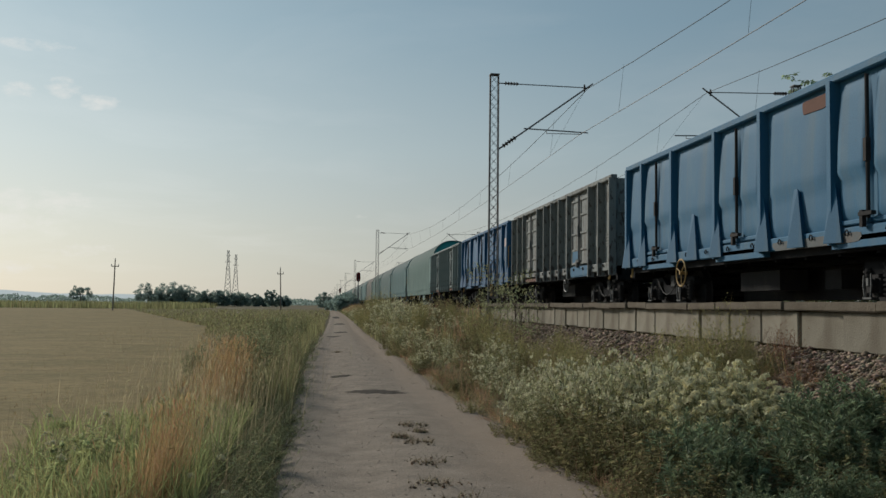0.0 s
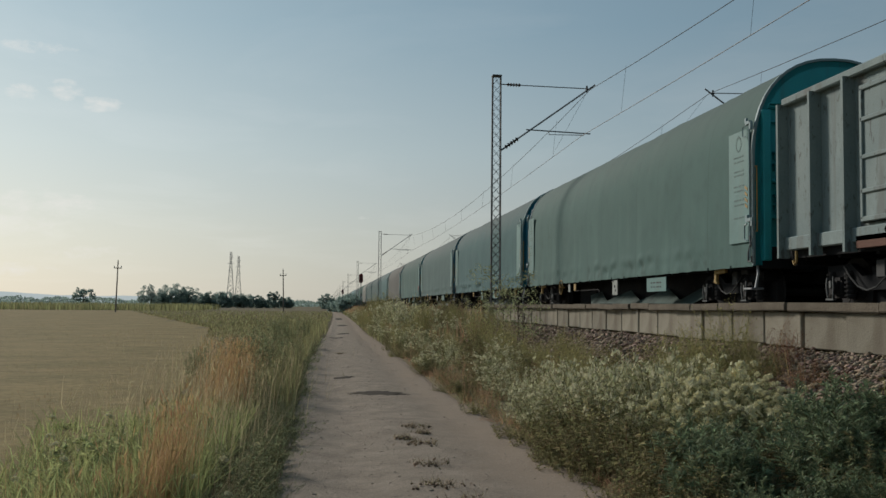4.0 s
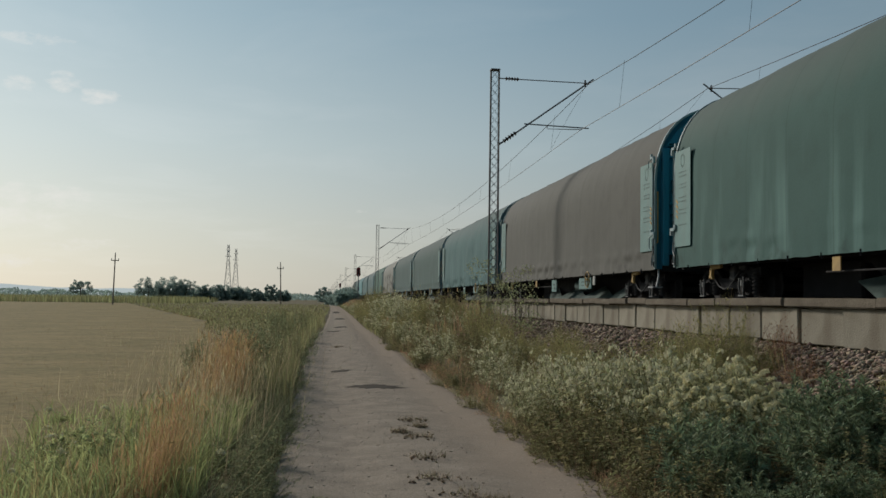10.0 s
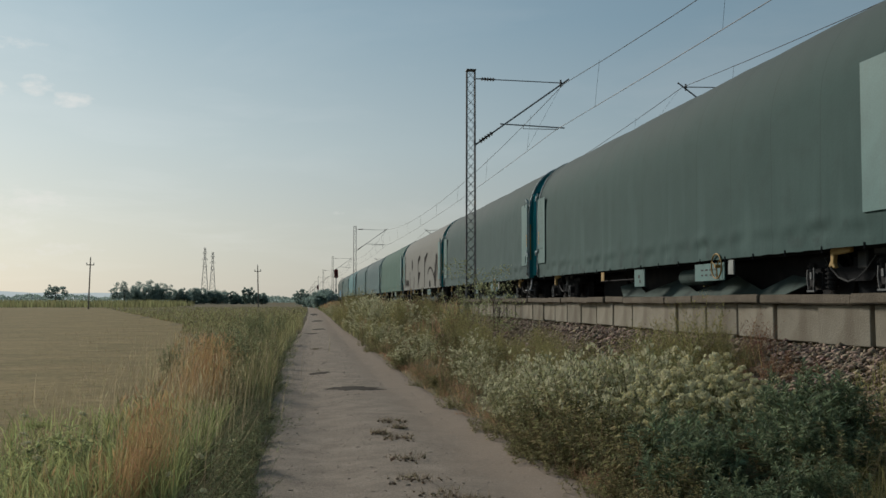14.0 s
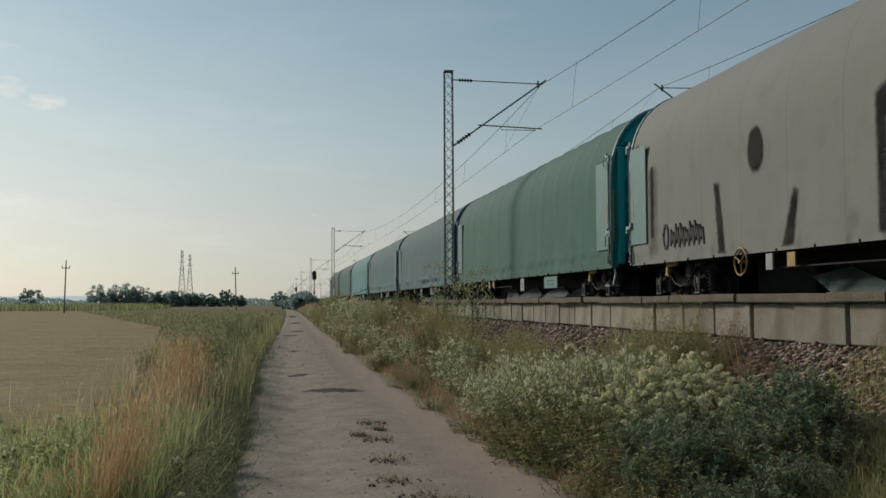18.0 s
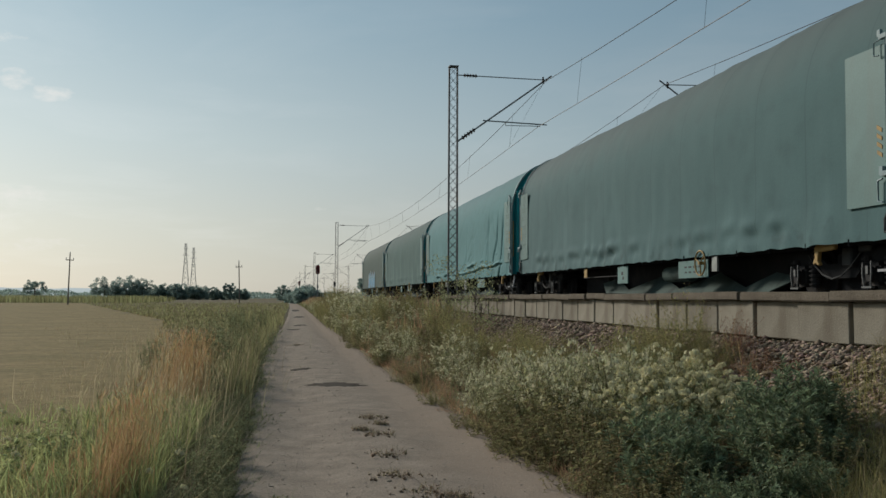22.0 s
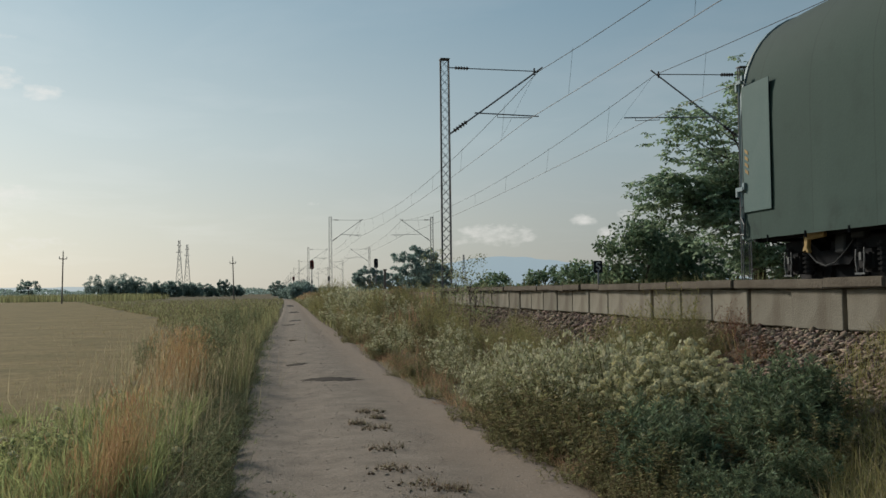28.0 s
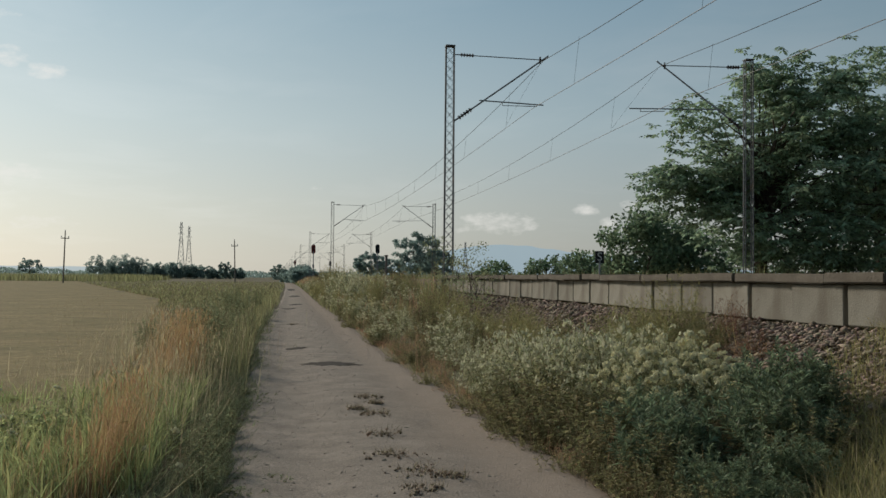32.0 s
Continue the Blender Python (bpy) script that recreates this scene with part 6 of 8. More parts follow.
# colour of the cloth, soot on the roof, label, ribs, wave, sag, tears, streaks
CLOTH = [
    ((0.068, 0.135, 0.119), (0.085, 0.115, 0.101), "pale green tarpaulin wagon with teal steel ends", 0.12, 0.5, 0.5, 0.0, 0.2),
    ((0.041, 0.110, 0.111), (0.099, 0.115, 0.107), "green tarpaulin wagon with a loose patched hem and mended seam", 0.12, 0.9, 0.5, 0.15, 0.25),
    ((0.057, 0.110, 0.104), (0.099, 0.110, 0.104), "grey green tarpaulin wagon with a dusty roof", 0.08, 0.5, 0.5, 0.0, 0.25),
    ((0.042, 0.100, 0.086), (0.090, 0.105, 0.092), "green tarpaulin wagon streaked pale by rain", 0.12, 0.35, 0.5, 0.0, 0.8),
    ((0.100, 0.098, 0.084), (0.103, 0.100, 0.086), "faded brown tarpaulin wagon with teal steel ends", 0.30, 0.5, 0.5, 0.0, 0.1),
    ((0.053, 0.128, 0.127), (0.099, 0.118, 0.110), "slack teal green tarpaulin wagon with a creased cover", 0.12, 1.0, 0.9, 0.45, 0.3),
    ((0.041, 0.086, 0.077), (0.079, 0.094, 0.088), "dark green tarpaulin wagon with a taut cover", 0.08, 0.4, 0.4, 0.0, 0.25),
    ((0.046, 0.090, 0.084), (0.085, 0.098, 0.090), "dull dark green tarpaulin wagon", 0.12, 0.5, 0.5, 0.1, 0.2),
    ((0.212, 0.212, 0.186), (0.196, 0.194, 0.172), "beige tarpaulin wagon sprayed with dark graffiti", 0.00, 0.1, 0.0, 0.0, 0.1),
    ((0.051, 0.127, 0.094), (0.060, 0.115, 0.088), "green tarpaulin wagon with hoops showing through the roof", 0.70, 0.35, 0.3, 0.0, 0.15),
    ((0.072, 0.134, 0.136), (0.094, 0.110, 0.104), "grey green tarpaulin wagon with a crumpled hem", 0.12, 1.2, 0.5, 0.1, 0.2),
    ((0.070, 0.141, 0.142), (0.090, 0.108, 0.101), "grey teal tarpaulin wagon with a rumpled hem", 0.12, 1.0, 0.5, 0.1, 0.2),
    ((0.094, 0.228, 0.236), (0.105, 0.182, 0.190), "pale teal tarpaulin wagon with a torn, folded cover", 0.03, 1.0, 0.4, 1.0, 0.2),
    ((0.047, 0.108, 0.098), (0.070, 0.098, 0.089), "olive tarpaulin wagon with pale streaks", 0.08, 0.4, 0.5, 0.0, 0.5),
    ((0.045, 0.080, 0.064), (0.066, 0.084, 0.074), "dark olive tarpaulin wagon sprayed with blue graffiti", 0.00, 0.2, 0.0, 0.0, 0.1),
]


def ribbon(bm, pts, w, x):
    """A painted stroke of width w along points (y, z) on the wagon's near side."""
    for (y0, z0), (y1, z1) in zip(pts, pts[1:]):
        d = Vector((y1 - y0, z1 - z0)); d.normalize()
        nrm = Vector((-d.y, d.x)) * w / 2
        q = [bm.verts.new((x, a, b)) for a, b in ((y0 - nrm.x, z0 - nrm.y), (y1 - nrm.x, z1 - nrm.y), (y1 + nrm.x, z1 + nrm.y), (y0 + nrm.x, z0 + nrm.y))]
        p = [bm.verts.new((x + 0.01, v.co.y, v.co.z)) for v in q]
        bm.faces.new(q); bm.faces.new(p[::-1])
        for i in range(4):
            bm.faces.new((q[i], p[i], p[(i + 1) % 4], q[(i + 1) % 4]))


def spray(parent, outline, mat, x, soft=0.09, name="graffiti_stroke", label="dark sprayed stroke"):
    """Sprayed paint inside the outline (y, z); it thins out over a soft edge."""
    o = np.array(outline)
    lo, hi = o.min(0) - soft, o.max(0) + soft
    lo[1] = max(lo[1], 0.90)
    step = 0.03
    gy, gz = np.arange(lo[0], hi[0] + step, step), np.arange(lo[1], hi[1] + step, step)
    Y, Z = np.meshgrid(gy, gz)
    P = np.stack([Y.ravel(), Z.ravel()], 1)
    dist, inside = np.full(len(P), 9.0), np.zeros(len(P), bool)
    for a, b in zip(o, np.roll(o, -1, 0)):
        e = b - a
        u = np.clip(((P - a) @ e) / max(e @ e, 1e-9), 0, 1)
        dist = np.minimum(dist, np.linalg.norm(P - a - u[:, None] * e, axis=1))
        if abs(e[1]) > 1e-9:
            cross = ((P[:, 1] >= a[1]) != (P[:, 1] >= b[1])) & (P[:, 0] < a[0] + (P[:, 1] - a[1]) / e[1] * e[0])
            inside ^= cross
    cover = np.clip(0.5 + np.where(inside, dist, -dist) / (2 * soft), 0, 1)
    i = np.arange(len(P)).reshape(Y.shape)
    f = np.stack([i[:-1, :-1], i[1:, :-1], i[1:, 1:], i[:-1, 1:]], 2).reshape(-1, 4)
    f = f[cover[f].max(1) > 0]
    me = mesh_np(name, np.concatenate([np.full((len(P), 1), x), P], 1), f, mat)
    me.attributes.new("cover", "FLOAT", "POINT").data.foreach_set("value", cover.astype(np.float32))
    part(name, me, None, parent, label)


def soft_paint(m, strength=0.9):
    """Lets the cloth show where the sprayed paint is thin."""
    N, K = m.node_tree.nodes, m.node_tree.links
    out = [n for n in N if n.type == "OUTPUT_MATERIAL"][0]
    p = [n for n in N if n.type == "BSDF_PRINCIPLED"][0]
    at, nz, ad, mr, tr, mx, tc = N.new("ShaderNodeAttribute"), N.new("ShaderNodeTexNoise"), N.new("ShaderNodeMath"), N.new("ShaderNodeMapRange"), N.new("ShaderNodeBsdfTransparent"), N.new("ShaderNodeMixShader"), N.new("ShaderNodeTexCoord")
    at.attribute_name = "cover"
    nz.inputs["Scale"].default_value, nz.inputs["Detail"].default_value, nz.inputs["Roughness"].default_value = 5.0, 7, 0.7
    K.new(tc.outputs["Object"], nz.inputs["Vector"])
    ad.operation = "MULTIPLY_ADD"; ad.inputs[1].default_value = 0.9
    K.new(nz.outputs["Fac"], ad.inputs[0]); K.new(at.outputs["Fac"], ad.inputs[2])
    mr.inputs["From Min"].default_value, mr.inputs["From Max"].default_value, mr.inputs["To Max"].default_value = 0.70, 1.25, strength
    K.new(ad.outputs[0], mr.inputs["Value"]); K.new(mr.outputs[0], mx.inputs[0])
    K.new(tr.outputs[0], mx.inputs[1]); K.new(p.outputs[0], mx.inputs[2]); K.new(mx.outputs[0], out.inputs[0])


soft_paint(M["spray_dark"], 0.92); soft_paint(M["spray_faint"], 0.6)
for _m in ("spray_blue", "spray_pale", "spray_orange", "spray_white", "spray_yellow"):
    soft_paint(M[_m], 0.95)


def make_graffiti(beige, olive):
    x = -HALF - 0.014
    shapes = [
        [(5.28, 2.05), (5.12, 2.05), (4.92, 0.92), (5.14, 0.92)],
        [(2.72, 1.70), (2.60, 1.66), (2.78, 0.92), (3.06, 0.92)],
        [(3.83 + 0.24 * math.cos(a), 2.40 + 0.34 * math.sin(a)) for a in [k * math.tau / 18 for k in range(18)]],
        [(0.74, 0.95), (0.74, 2.62), (0.5, 2.74), (-0.1, 2.86), (-0.52, 2.72), (-0.2, 2.58), (0.3, 2.46), (0.56, 2.3), (0.56, 0.95)],
        [(0.56, 1.86), (-0.42, 1.86), (-0.30, 1.70), (0.40, 1.16), (0.56, 1.16)],
        [(-2.42, 0.94), (-2.42, 2.62), (-2.9, 2.70), (-3.5, 2.84), (-3.96, 2.80), (-3.3, 2.52), (-2.85, 2.30), (-2.66, 2.05), (-2.60, 0.94)],
        [(-3.9, 1.6), (-4.01, 1.79), (-4.31, 1.93), (-4.7, 2.01), (-5.1, 2.03), (-5.59, 1.96), (-6.08, 1.81), (-6.51, 1.58), (-6.6, 1.25), (-6.3, 1.5), (-5.91, 1.73), (-5.5, 1.86), (-5.1, 1.92), (-4.73, 1.89), (-4.41, 1.83), (-4.15, 1.67)],
        [(-4.50, 0.92), (-4.58, 1.14), (-4.84, 1.32), (-5.1, 1.22), (-5.28, 0.92)],
        [(8.10, 2.7), (7.98, 2.7), (7.98, 1.35), (8.10, 1.35)],
        [(-7.34, 2.64), (-7.75, 2.56), (-7.67, 2.1), (-7.34, 1.72), (-7.25, 1.3), (-7.35, 0.93), (-6.88, 0.93), (-6.78, 1.09), (-6.52, 1.55), (-6.92, 1.82), (-7.16, 2.22)],
        [(-6.62, 2.15), (-6.72, 2.2), (-6.78, 1.95), (-6.7, 1.85)],
    ]
    for pts in ([(-7.70, 2.62), (-8.30, 2.56), (-8.33, 1.89), (-7.67, 1.40), (-7.30, 1.0), (-7.20, 1.5)], [(8.28, 2.6), (7.85, 2.65), (7.82, 1.05), (8.2, 1.05)]):
        spray(beige, pts, M["spray_faint"], x + 0.004, 0.22, "graffiti_smear", "faint sprayed smear")
    for pts in shapes:
        spray(beige, pts, M["spray_dark"], x + 0.001, 0.07)
    bm = bmesh.new()
    ribbon(bm, [(7.38 + 0.11 * math.cos(q * 0.6), 1.32 + 0.22 * math.sin(q * 0.6)) for q in range(12)], 0.05, x - 0.005)
    for k in range(7):
        y, h = 7.16 - 0.21 * k, 0.16 + 0.10 * abs(math.sin(k * 2.1))
        ribbon(bm, [(y, 1.14), (y - 0.04, 1.28 + h), (y - 0.09, 1.18), (y - 0.14, 1.26 + h * 0.8), (y - 0.19, 1.10)], 0.035, x - 0.005)
    part("graffiti_tag", bm, M["tag_dark"], beige, "small dark sprayed tag")
    # plump blue letter forms among pink clouds
    def oval(y0, z0, a, b, n=22):
        return [(y0 + a * math.cos(k * math.tau / n), max(0.90, z0 + b * math.sin(k * math.tau / n))) for k in range(n)]

    def letter(y0, w, h, g=0.0, lo=0.90, hi=1.0, lean=0.12):
        """A round-topped letter form; lo and hi cut a band out of it."""
        o = []
        for k in range(31):
            a = math.pi * k / 30
            z = 0.90 + (h + g) * math.sin(a) ** 0.85
            if z < lo:
                continue
            o.append((y0 - lean * w * math.sin(a) ** 2 + (w / 2 + g) * math.copysign(abs(math.cos(a)) ** 0.82, math.cos(a)), min(z, 0.90 + h * hi + g)))
        return o

    forms = [(2.48, 1.12, 1.18), (1.72, 0.56, 0.86), (1.08, 0.80, 1.30), (0.38, 0.64, 0.98), (-0.36, 0.82, 1.22), (-1.22, 0.92, 1.05), (-2.14, 0.94, 1.2)]
    rnd = random.Random(15)
    for y0, z0, a, b in [(3.42, 1.16, 0.15, 0.32), (3.24, 1.05, 0.12, 0.30), (3.14, 1.58, 0.17, 0.40), (3.36, 1.92, 0.03, 0.07)]:
        spray(olive, oval(y0, z0, a, b), M["spray_orange"], x - 0.004, 0.03, "graffiti_cloud", "pink sprayed cloud")
    for (ya, wa, ha), (yb, wb, hb) in zip(forms, forms[1:]):
        ym, zm = (ya - wa / 2 + yb + wb / 2) / 2, 0.90 + min(ha, hb)
        for k in range(3):
            spray(olive, oval(ym + rnd.uniform(-0.20, 0.20), zm + rnd.uniform(-0.16, 0.12), rnd.uniform(0.07, 0.11), rnd.uniform(0.13, 0.20)), M["spray_orange"], x - 0.004 - 0.0006 * k, 0.03, "graffiti_cloud", "pink sprayed cloud")
        spray(olive, oval(ym + rnd.uniform(-0.2, 0.2), 0.90 + max(ha, hb) + 0.12, 0.025, 0.06, 10), M["spray_orange"], x - 0.004, 0.02, "graffiti_drop", "pink sprayed drop")
        spray(olive, [(ym + 0.07, 0.92), (ym + 0.05, 1.35), (ym, 1.55), (ym - 0.05, 1.3), (ym - 0.08, 0.92)], M["spray_orange"], x - 0.006, 0.03, "graffiti_gap", "pink beige gap between letters")
    for k, (y0, w, h) in enumerate(forms):
        d = x - 0.007 - 0.0004 * k
        spray(olive, letter(y0, w, h, 0.035), M["spray_white"], d, 0.02, "graffiti_outline", "pale sprayed outline")
        spray(olive, letter(y0 - 0.012, w - 0.02, h), M["spray_blue"], d - 0.0035, 0.03, "graffiti_fill", "blue sprayed letter form")
        spray(olive, letter(y0 - 0.012, w - 0.06, h - 0.03, lo=0.90 + 0.56 * h), M["spray_pale"], d - 0.007, 0.05, "graffiti_top", "pale blue sprayed upper half")
        shine = [(y0 + w * u, 0.90 + h * v) for u, v in ((0.40, 0.52), (0.36, 0.70), (0.24, 0.86), (0.12, 0.93), (0.13, 0.88), (0.23, 0.78), (0.31, 0.64))]
        spray(olive, shine, M["spray_white"], d - 0.010, 0.03, "graffiti_shine", "pale sprayed highlight")
        if k % 2 == 0:
            g0 = y0 - w * 0.17
            spray(olive, [(g0 + 0.15, 0.90), (g0 + 0.07, 1.40), (g0 + 0.02, 1.56), (g0 - 0.03, 1.36), (g0 - 0.10, 0.90)], M["spray_orange"], d - 0.010, 0.025, "graffiti_counter", "pink beige sprayed gap")
        else:
            arc = [(y0 + 0.02 + (w * 0.56 + q) * math.cos(a), 0.84 + (h + 0.10 + q) * math.sin(a)) for q, steps in ((0, range(10)), (0.022, range(9, -1, -1))) for a in [0.95 + 0.17 * st for st in steps]]
            spray(olive, arc, M["spray_yellow"], d - 0.002, 0.014, "graffiti_swirl", "pale yellow sprayed swirl")
    for k in range(3):
        spray(olive, [(3.22 - 0.06 * k, 1.30 + 0.16 * k), (3.06 - 0.06 * k, 1.78 + 0.14 * k), (3.04 - 0.06 * k, 1.78 + 0.14 * k), (3.19 - 0.06 * k, 1.30 + 0.16 * k)], M["spray_yellow"], x - 0.009, 0.014, "graffiti_streak", "pale yellow sprayed streak")


def make_train():
    y = 64.62 - OPEN * 3.5
    for kind, main, post, label, patches in (
            ("bulged", "blue_a", "blue_a", "faded light blue open freight wagon with pressed side panels", [("rust_patch", M["rust"], -2.62, 3.10, 0.36, 0.10, 0.035), ("bare_patch", M["post_dark"], -2.6, 1.10, 1.3, 0.07, 0.075)]),
            ("ribbed", "grey_a", "grey_a", "worn grey brown open freight wagon with upright ribs", [("blue_patch", M["blue_a"], -2.74, 1.50, 0.40, 0.20, 0.078), ("blue_patch", M["blue_a"], -3.2, 1.12, 1.0, 0.13, 0.082), ("dark_fleck", M["post_dark"], -5.0, 2.5, 0.05, 0.2, 0.004), ("dark_fleck", M["post_dark"], -4.6, 2.1, 0.06, 0.12, 0.004), ("dark_fleck", M["post_dark"], 0.5, 2.0, 0.05, 0.16, 0.004), ("dark_fleck", M["post_dark"], -0.6, 1.7, 0.06, 0.1, 0.004), ("dark_fleck", M["post_dark"], 1.5, 2.6, 0.07, 0.07, 0.004), ("pale_patch", M["board"], -4.85, 1.85, 0.26, 0.16, 0.004)]),
            ("bulged", "blue_b", "blue_b", "deep blue open freight wagon with pressed side panels", [("primer_patch", M["primer"], -5.62, 2.60, 0.17, 0.17, 0.062)]),
            ("ribbed", "grey_b", "grey_b", "worn grey green open freight wagon with upright ribs", [("graffiti_scrawl", M["post_dark"], -0.5, 2.1, 0.10, 0.3, 0.004), ("graffiti_scrawl", M["post_dark"], -4.8, 2.2, 0.3, 0.16, 0.004), ("primer_patch", M["white"], 1.5, 1.6, 0.12, 0.2, 0.004)])):
        WAGONS.append((open_wagon(kind, M[main], M[post], label, patches), y))
        y += OPEN
    y = 64.62 + LONG / 2
    rows = []
    for k, c in enumerate(CLOTH):
        w = tarp_wagon(k + 1, *c, red=(k == 3))
        rows.append(w)
        WAGONS.append((w, y))
        y += LONG
    make_graffiti(rows[8], rows[14])
    for w, y0 in WAGONS:
        w.matrix_basis = pose(TRACK, y0, RAIL_Z)


make_train()

# ---- trees, distance ----
def unit(a):
    return a / np.maximum(np.linalg.norm(a, axis=-1, keepdims=True), 1e-9)


def lances(base, way, length, width, droop=0.15):
    """Pointed leaves, folded along the midrib, that grow from base along way."""
    n = len(base)
    side = unit(np.cross(way, RNG.normal(0, 1, (n, 3)) * 0.35 + np.array([0, 0, 1.0])))
    up = np.cross(side, way)
    L, W = length[:, None], width[:, None]
    mid = base + way * L * 0.45
    tip = base + way * L - np.array([0, 0, 1.0]) * L * droop
    v = np.stack([base, mid + side * W / 2 + up * W * 0.16, tip, mid - side * W / 2 + up * W * 0.16], 1).reshape(-1, 3)
    return v, (np.arange(n)[:, None, None] * 4 + np.array([(0, 1, 2), (0, 2, 3)])[None]).reshape(-1, 3)


def tree(label, x, y, h, r, clumps, per, leaf, mat, seed, low=0.25, lobes=None, trunk=0.2, name="tree", category="tree", boughs=0):
    """A tapered trunk with limbs and a crown of leaf clumps with gaps."""
    g = np.random.default_rng(seed)
    z0 = float(height(x, y)) - 0.1
    t = thing(name, label, category, at=pose(x, y, z0))
    bark = bmesh.new()
    top = Vector((g.normal(0, 0.05) * r, g.normal(0, 0.05) * r, h * 0.62))
    fork = top * 0.42
    tube(bark, (0, 0, 0), fork, trunk, trunk * 0.75, n=9); tube(bark, fork, top, trunk * 0.75, trunk * 0.3, n=8)
    ends = []
    for k in range(9):
        a = k * 2.4 + g.uniform(-0.4, 0.4)
        s = fork.lerp(top, g.uniform(0, 0.8))
        e = Vector((math.cos(a) * r * g.uniform(0.3, 0.5), math.sin(a) * r * g.uniform(0.3, 0.5), h * g.uniform(0.45, 0.75)))
        mid = s.lerp(e, 0.5) + Vector((0, 0, 0.06 * h))
        tube(bark, s, mid, trunk * 0.42, trunk * 0.28, n=6); tube(bark, mid, e, trunk * 0.28, trunk * 0.08, n=5)
        for j in range(2):
            q = mid.lerp(e, 0.5) + Vector(g.normal(0, 0.10, 3)) * r
            tube(bark, mid, q, trunk * 0.16, trunk * 0.05, n=4)
    lobes = lobes or [(0, 0, 0.62, 1.0, 0.40)]

    def on_lobe(inner):
        while True:
            lx, ly, lz, lr, lh = lobes[int(g.integers(len(lobes)))]
            d = g.normal(0, 1, 3); d /= np.linalg.norm(d)
            p = np.array([lx * r, ly * r, lz * h]) + d * g.uniform(inner, 1.0) ** 0.5 * np.array([lr * r, lr * r, lh * h])
            if low * h * g.uniform(0.7, 1.1) < p[2] < h:
                return p
    if boughs:
        # boughs that end in tufts of feathered leaves, with sky between them
        tufts = []
        for k in range(boughs):
            c = on_lobe(0.50)
            start = fork.lerp(top, g.uniform(0.0, 0.9))
            tube(bark, start, Vector(c), trunk * 0.16, trunk * 0.04, n=4)
            m = clumps // boughs
            tufts.append(c + g.normal(0, 1, (m, 3)) * np.array([0.62, 0.62, 0.42]) * g.uniform(0.75, 1.25))
        C = np.concatenate(tufts)
        V = []
        n = len(C) * 5
        a = g.uniform(0, math.tau, n)
        base = np.repeat(C, 5, 0)
        way = np.stack([np.cos(a), np.sin(a), g.uniform(-0.55, 0.45, n)], 1)
        way = way / np.linalg.norm(way, axis=1)[:, None]
        side = np.stack([-np.sin(a), np.cos(a), g.normal(0, 0.2, n)], 1)
        size = leaf * g.uniform(0.75, 1.25, n)
        for u, sd in ((0.5, 1), (0.5, -1), (1.15, 1), (1.15, -1), (1.7, 0)):
            p = base + way * (u * size)[:, None] - np.array([0, 0, 1.0]) * (0.10 * u * u * size)[:, None]
            d = unit(way * (0.5 if sd else 1.0) + side * sd * 0.9 + g.normal(0, 0.15, (n, 3)) - np.array([0, 0, 0.25]))
            V.append(lances(p, d, size * g.uniform(0.85, 1.2, n), size * 0.66, 0.12))
        v, f = joined(*V)
    else:
        C = np.array([on_lobe(0.35) for _ in range(clumps)])
        rad = 0.085 * r if r > 3 else 0.15 * r
        off = g.normal(0, 1, (clumps * per, 3))
        off /= np.maximum(1, np.linalg.norm(off, axis=1) / 1.7)[:, None]
        c = np.repeat(C, per, 0) + off * rad * np.array([1, 1, 0.75])
        n = len(c)
        L = leaf * g.uniform(0.7, 1.4, n)
        v, f = leaves(c, L, L * 0.55, 0.0)
    part("trunk", bark, M["bark"], t)
    part("crown", mesh_np("crown", v, f, mat), None, t)
    return t


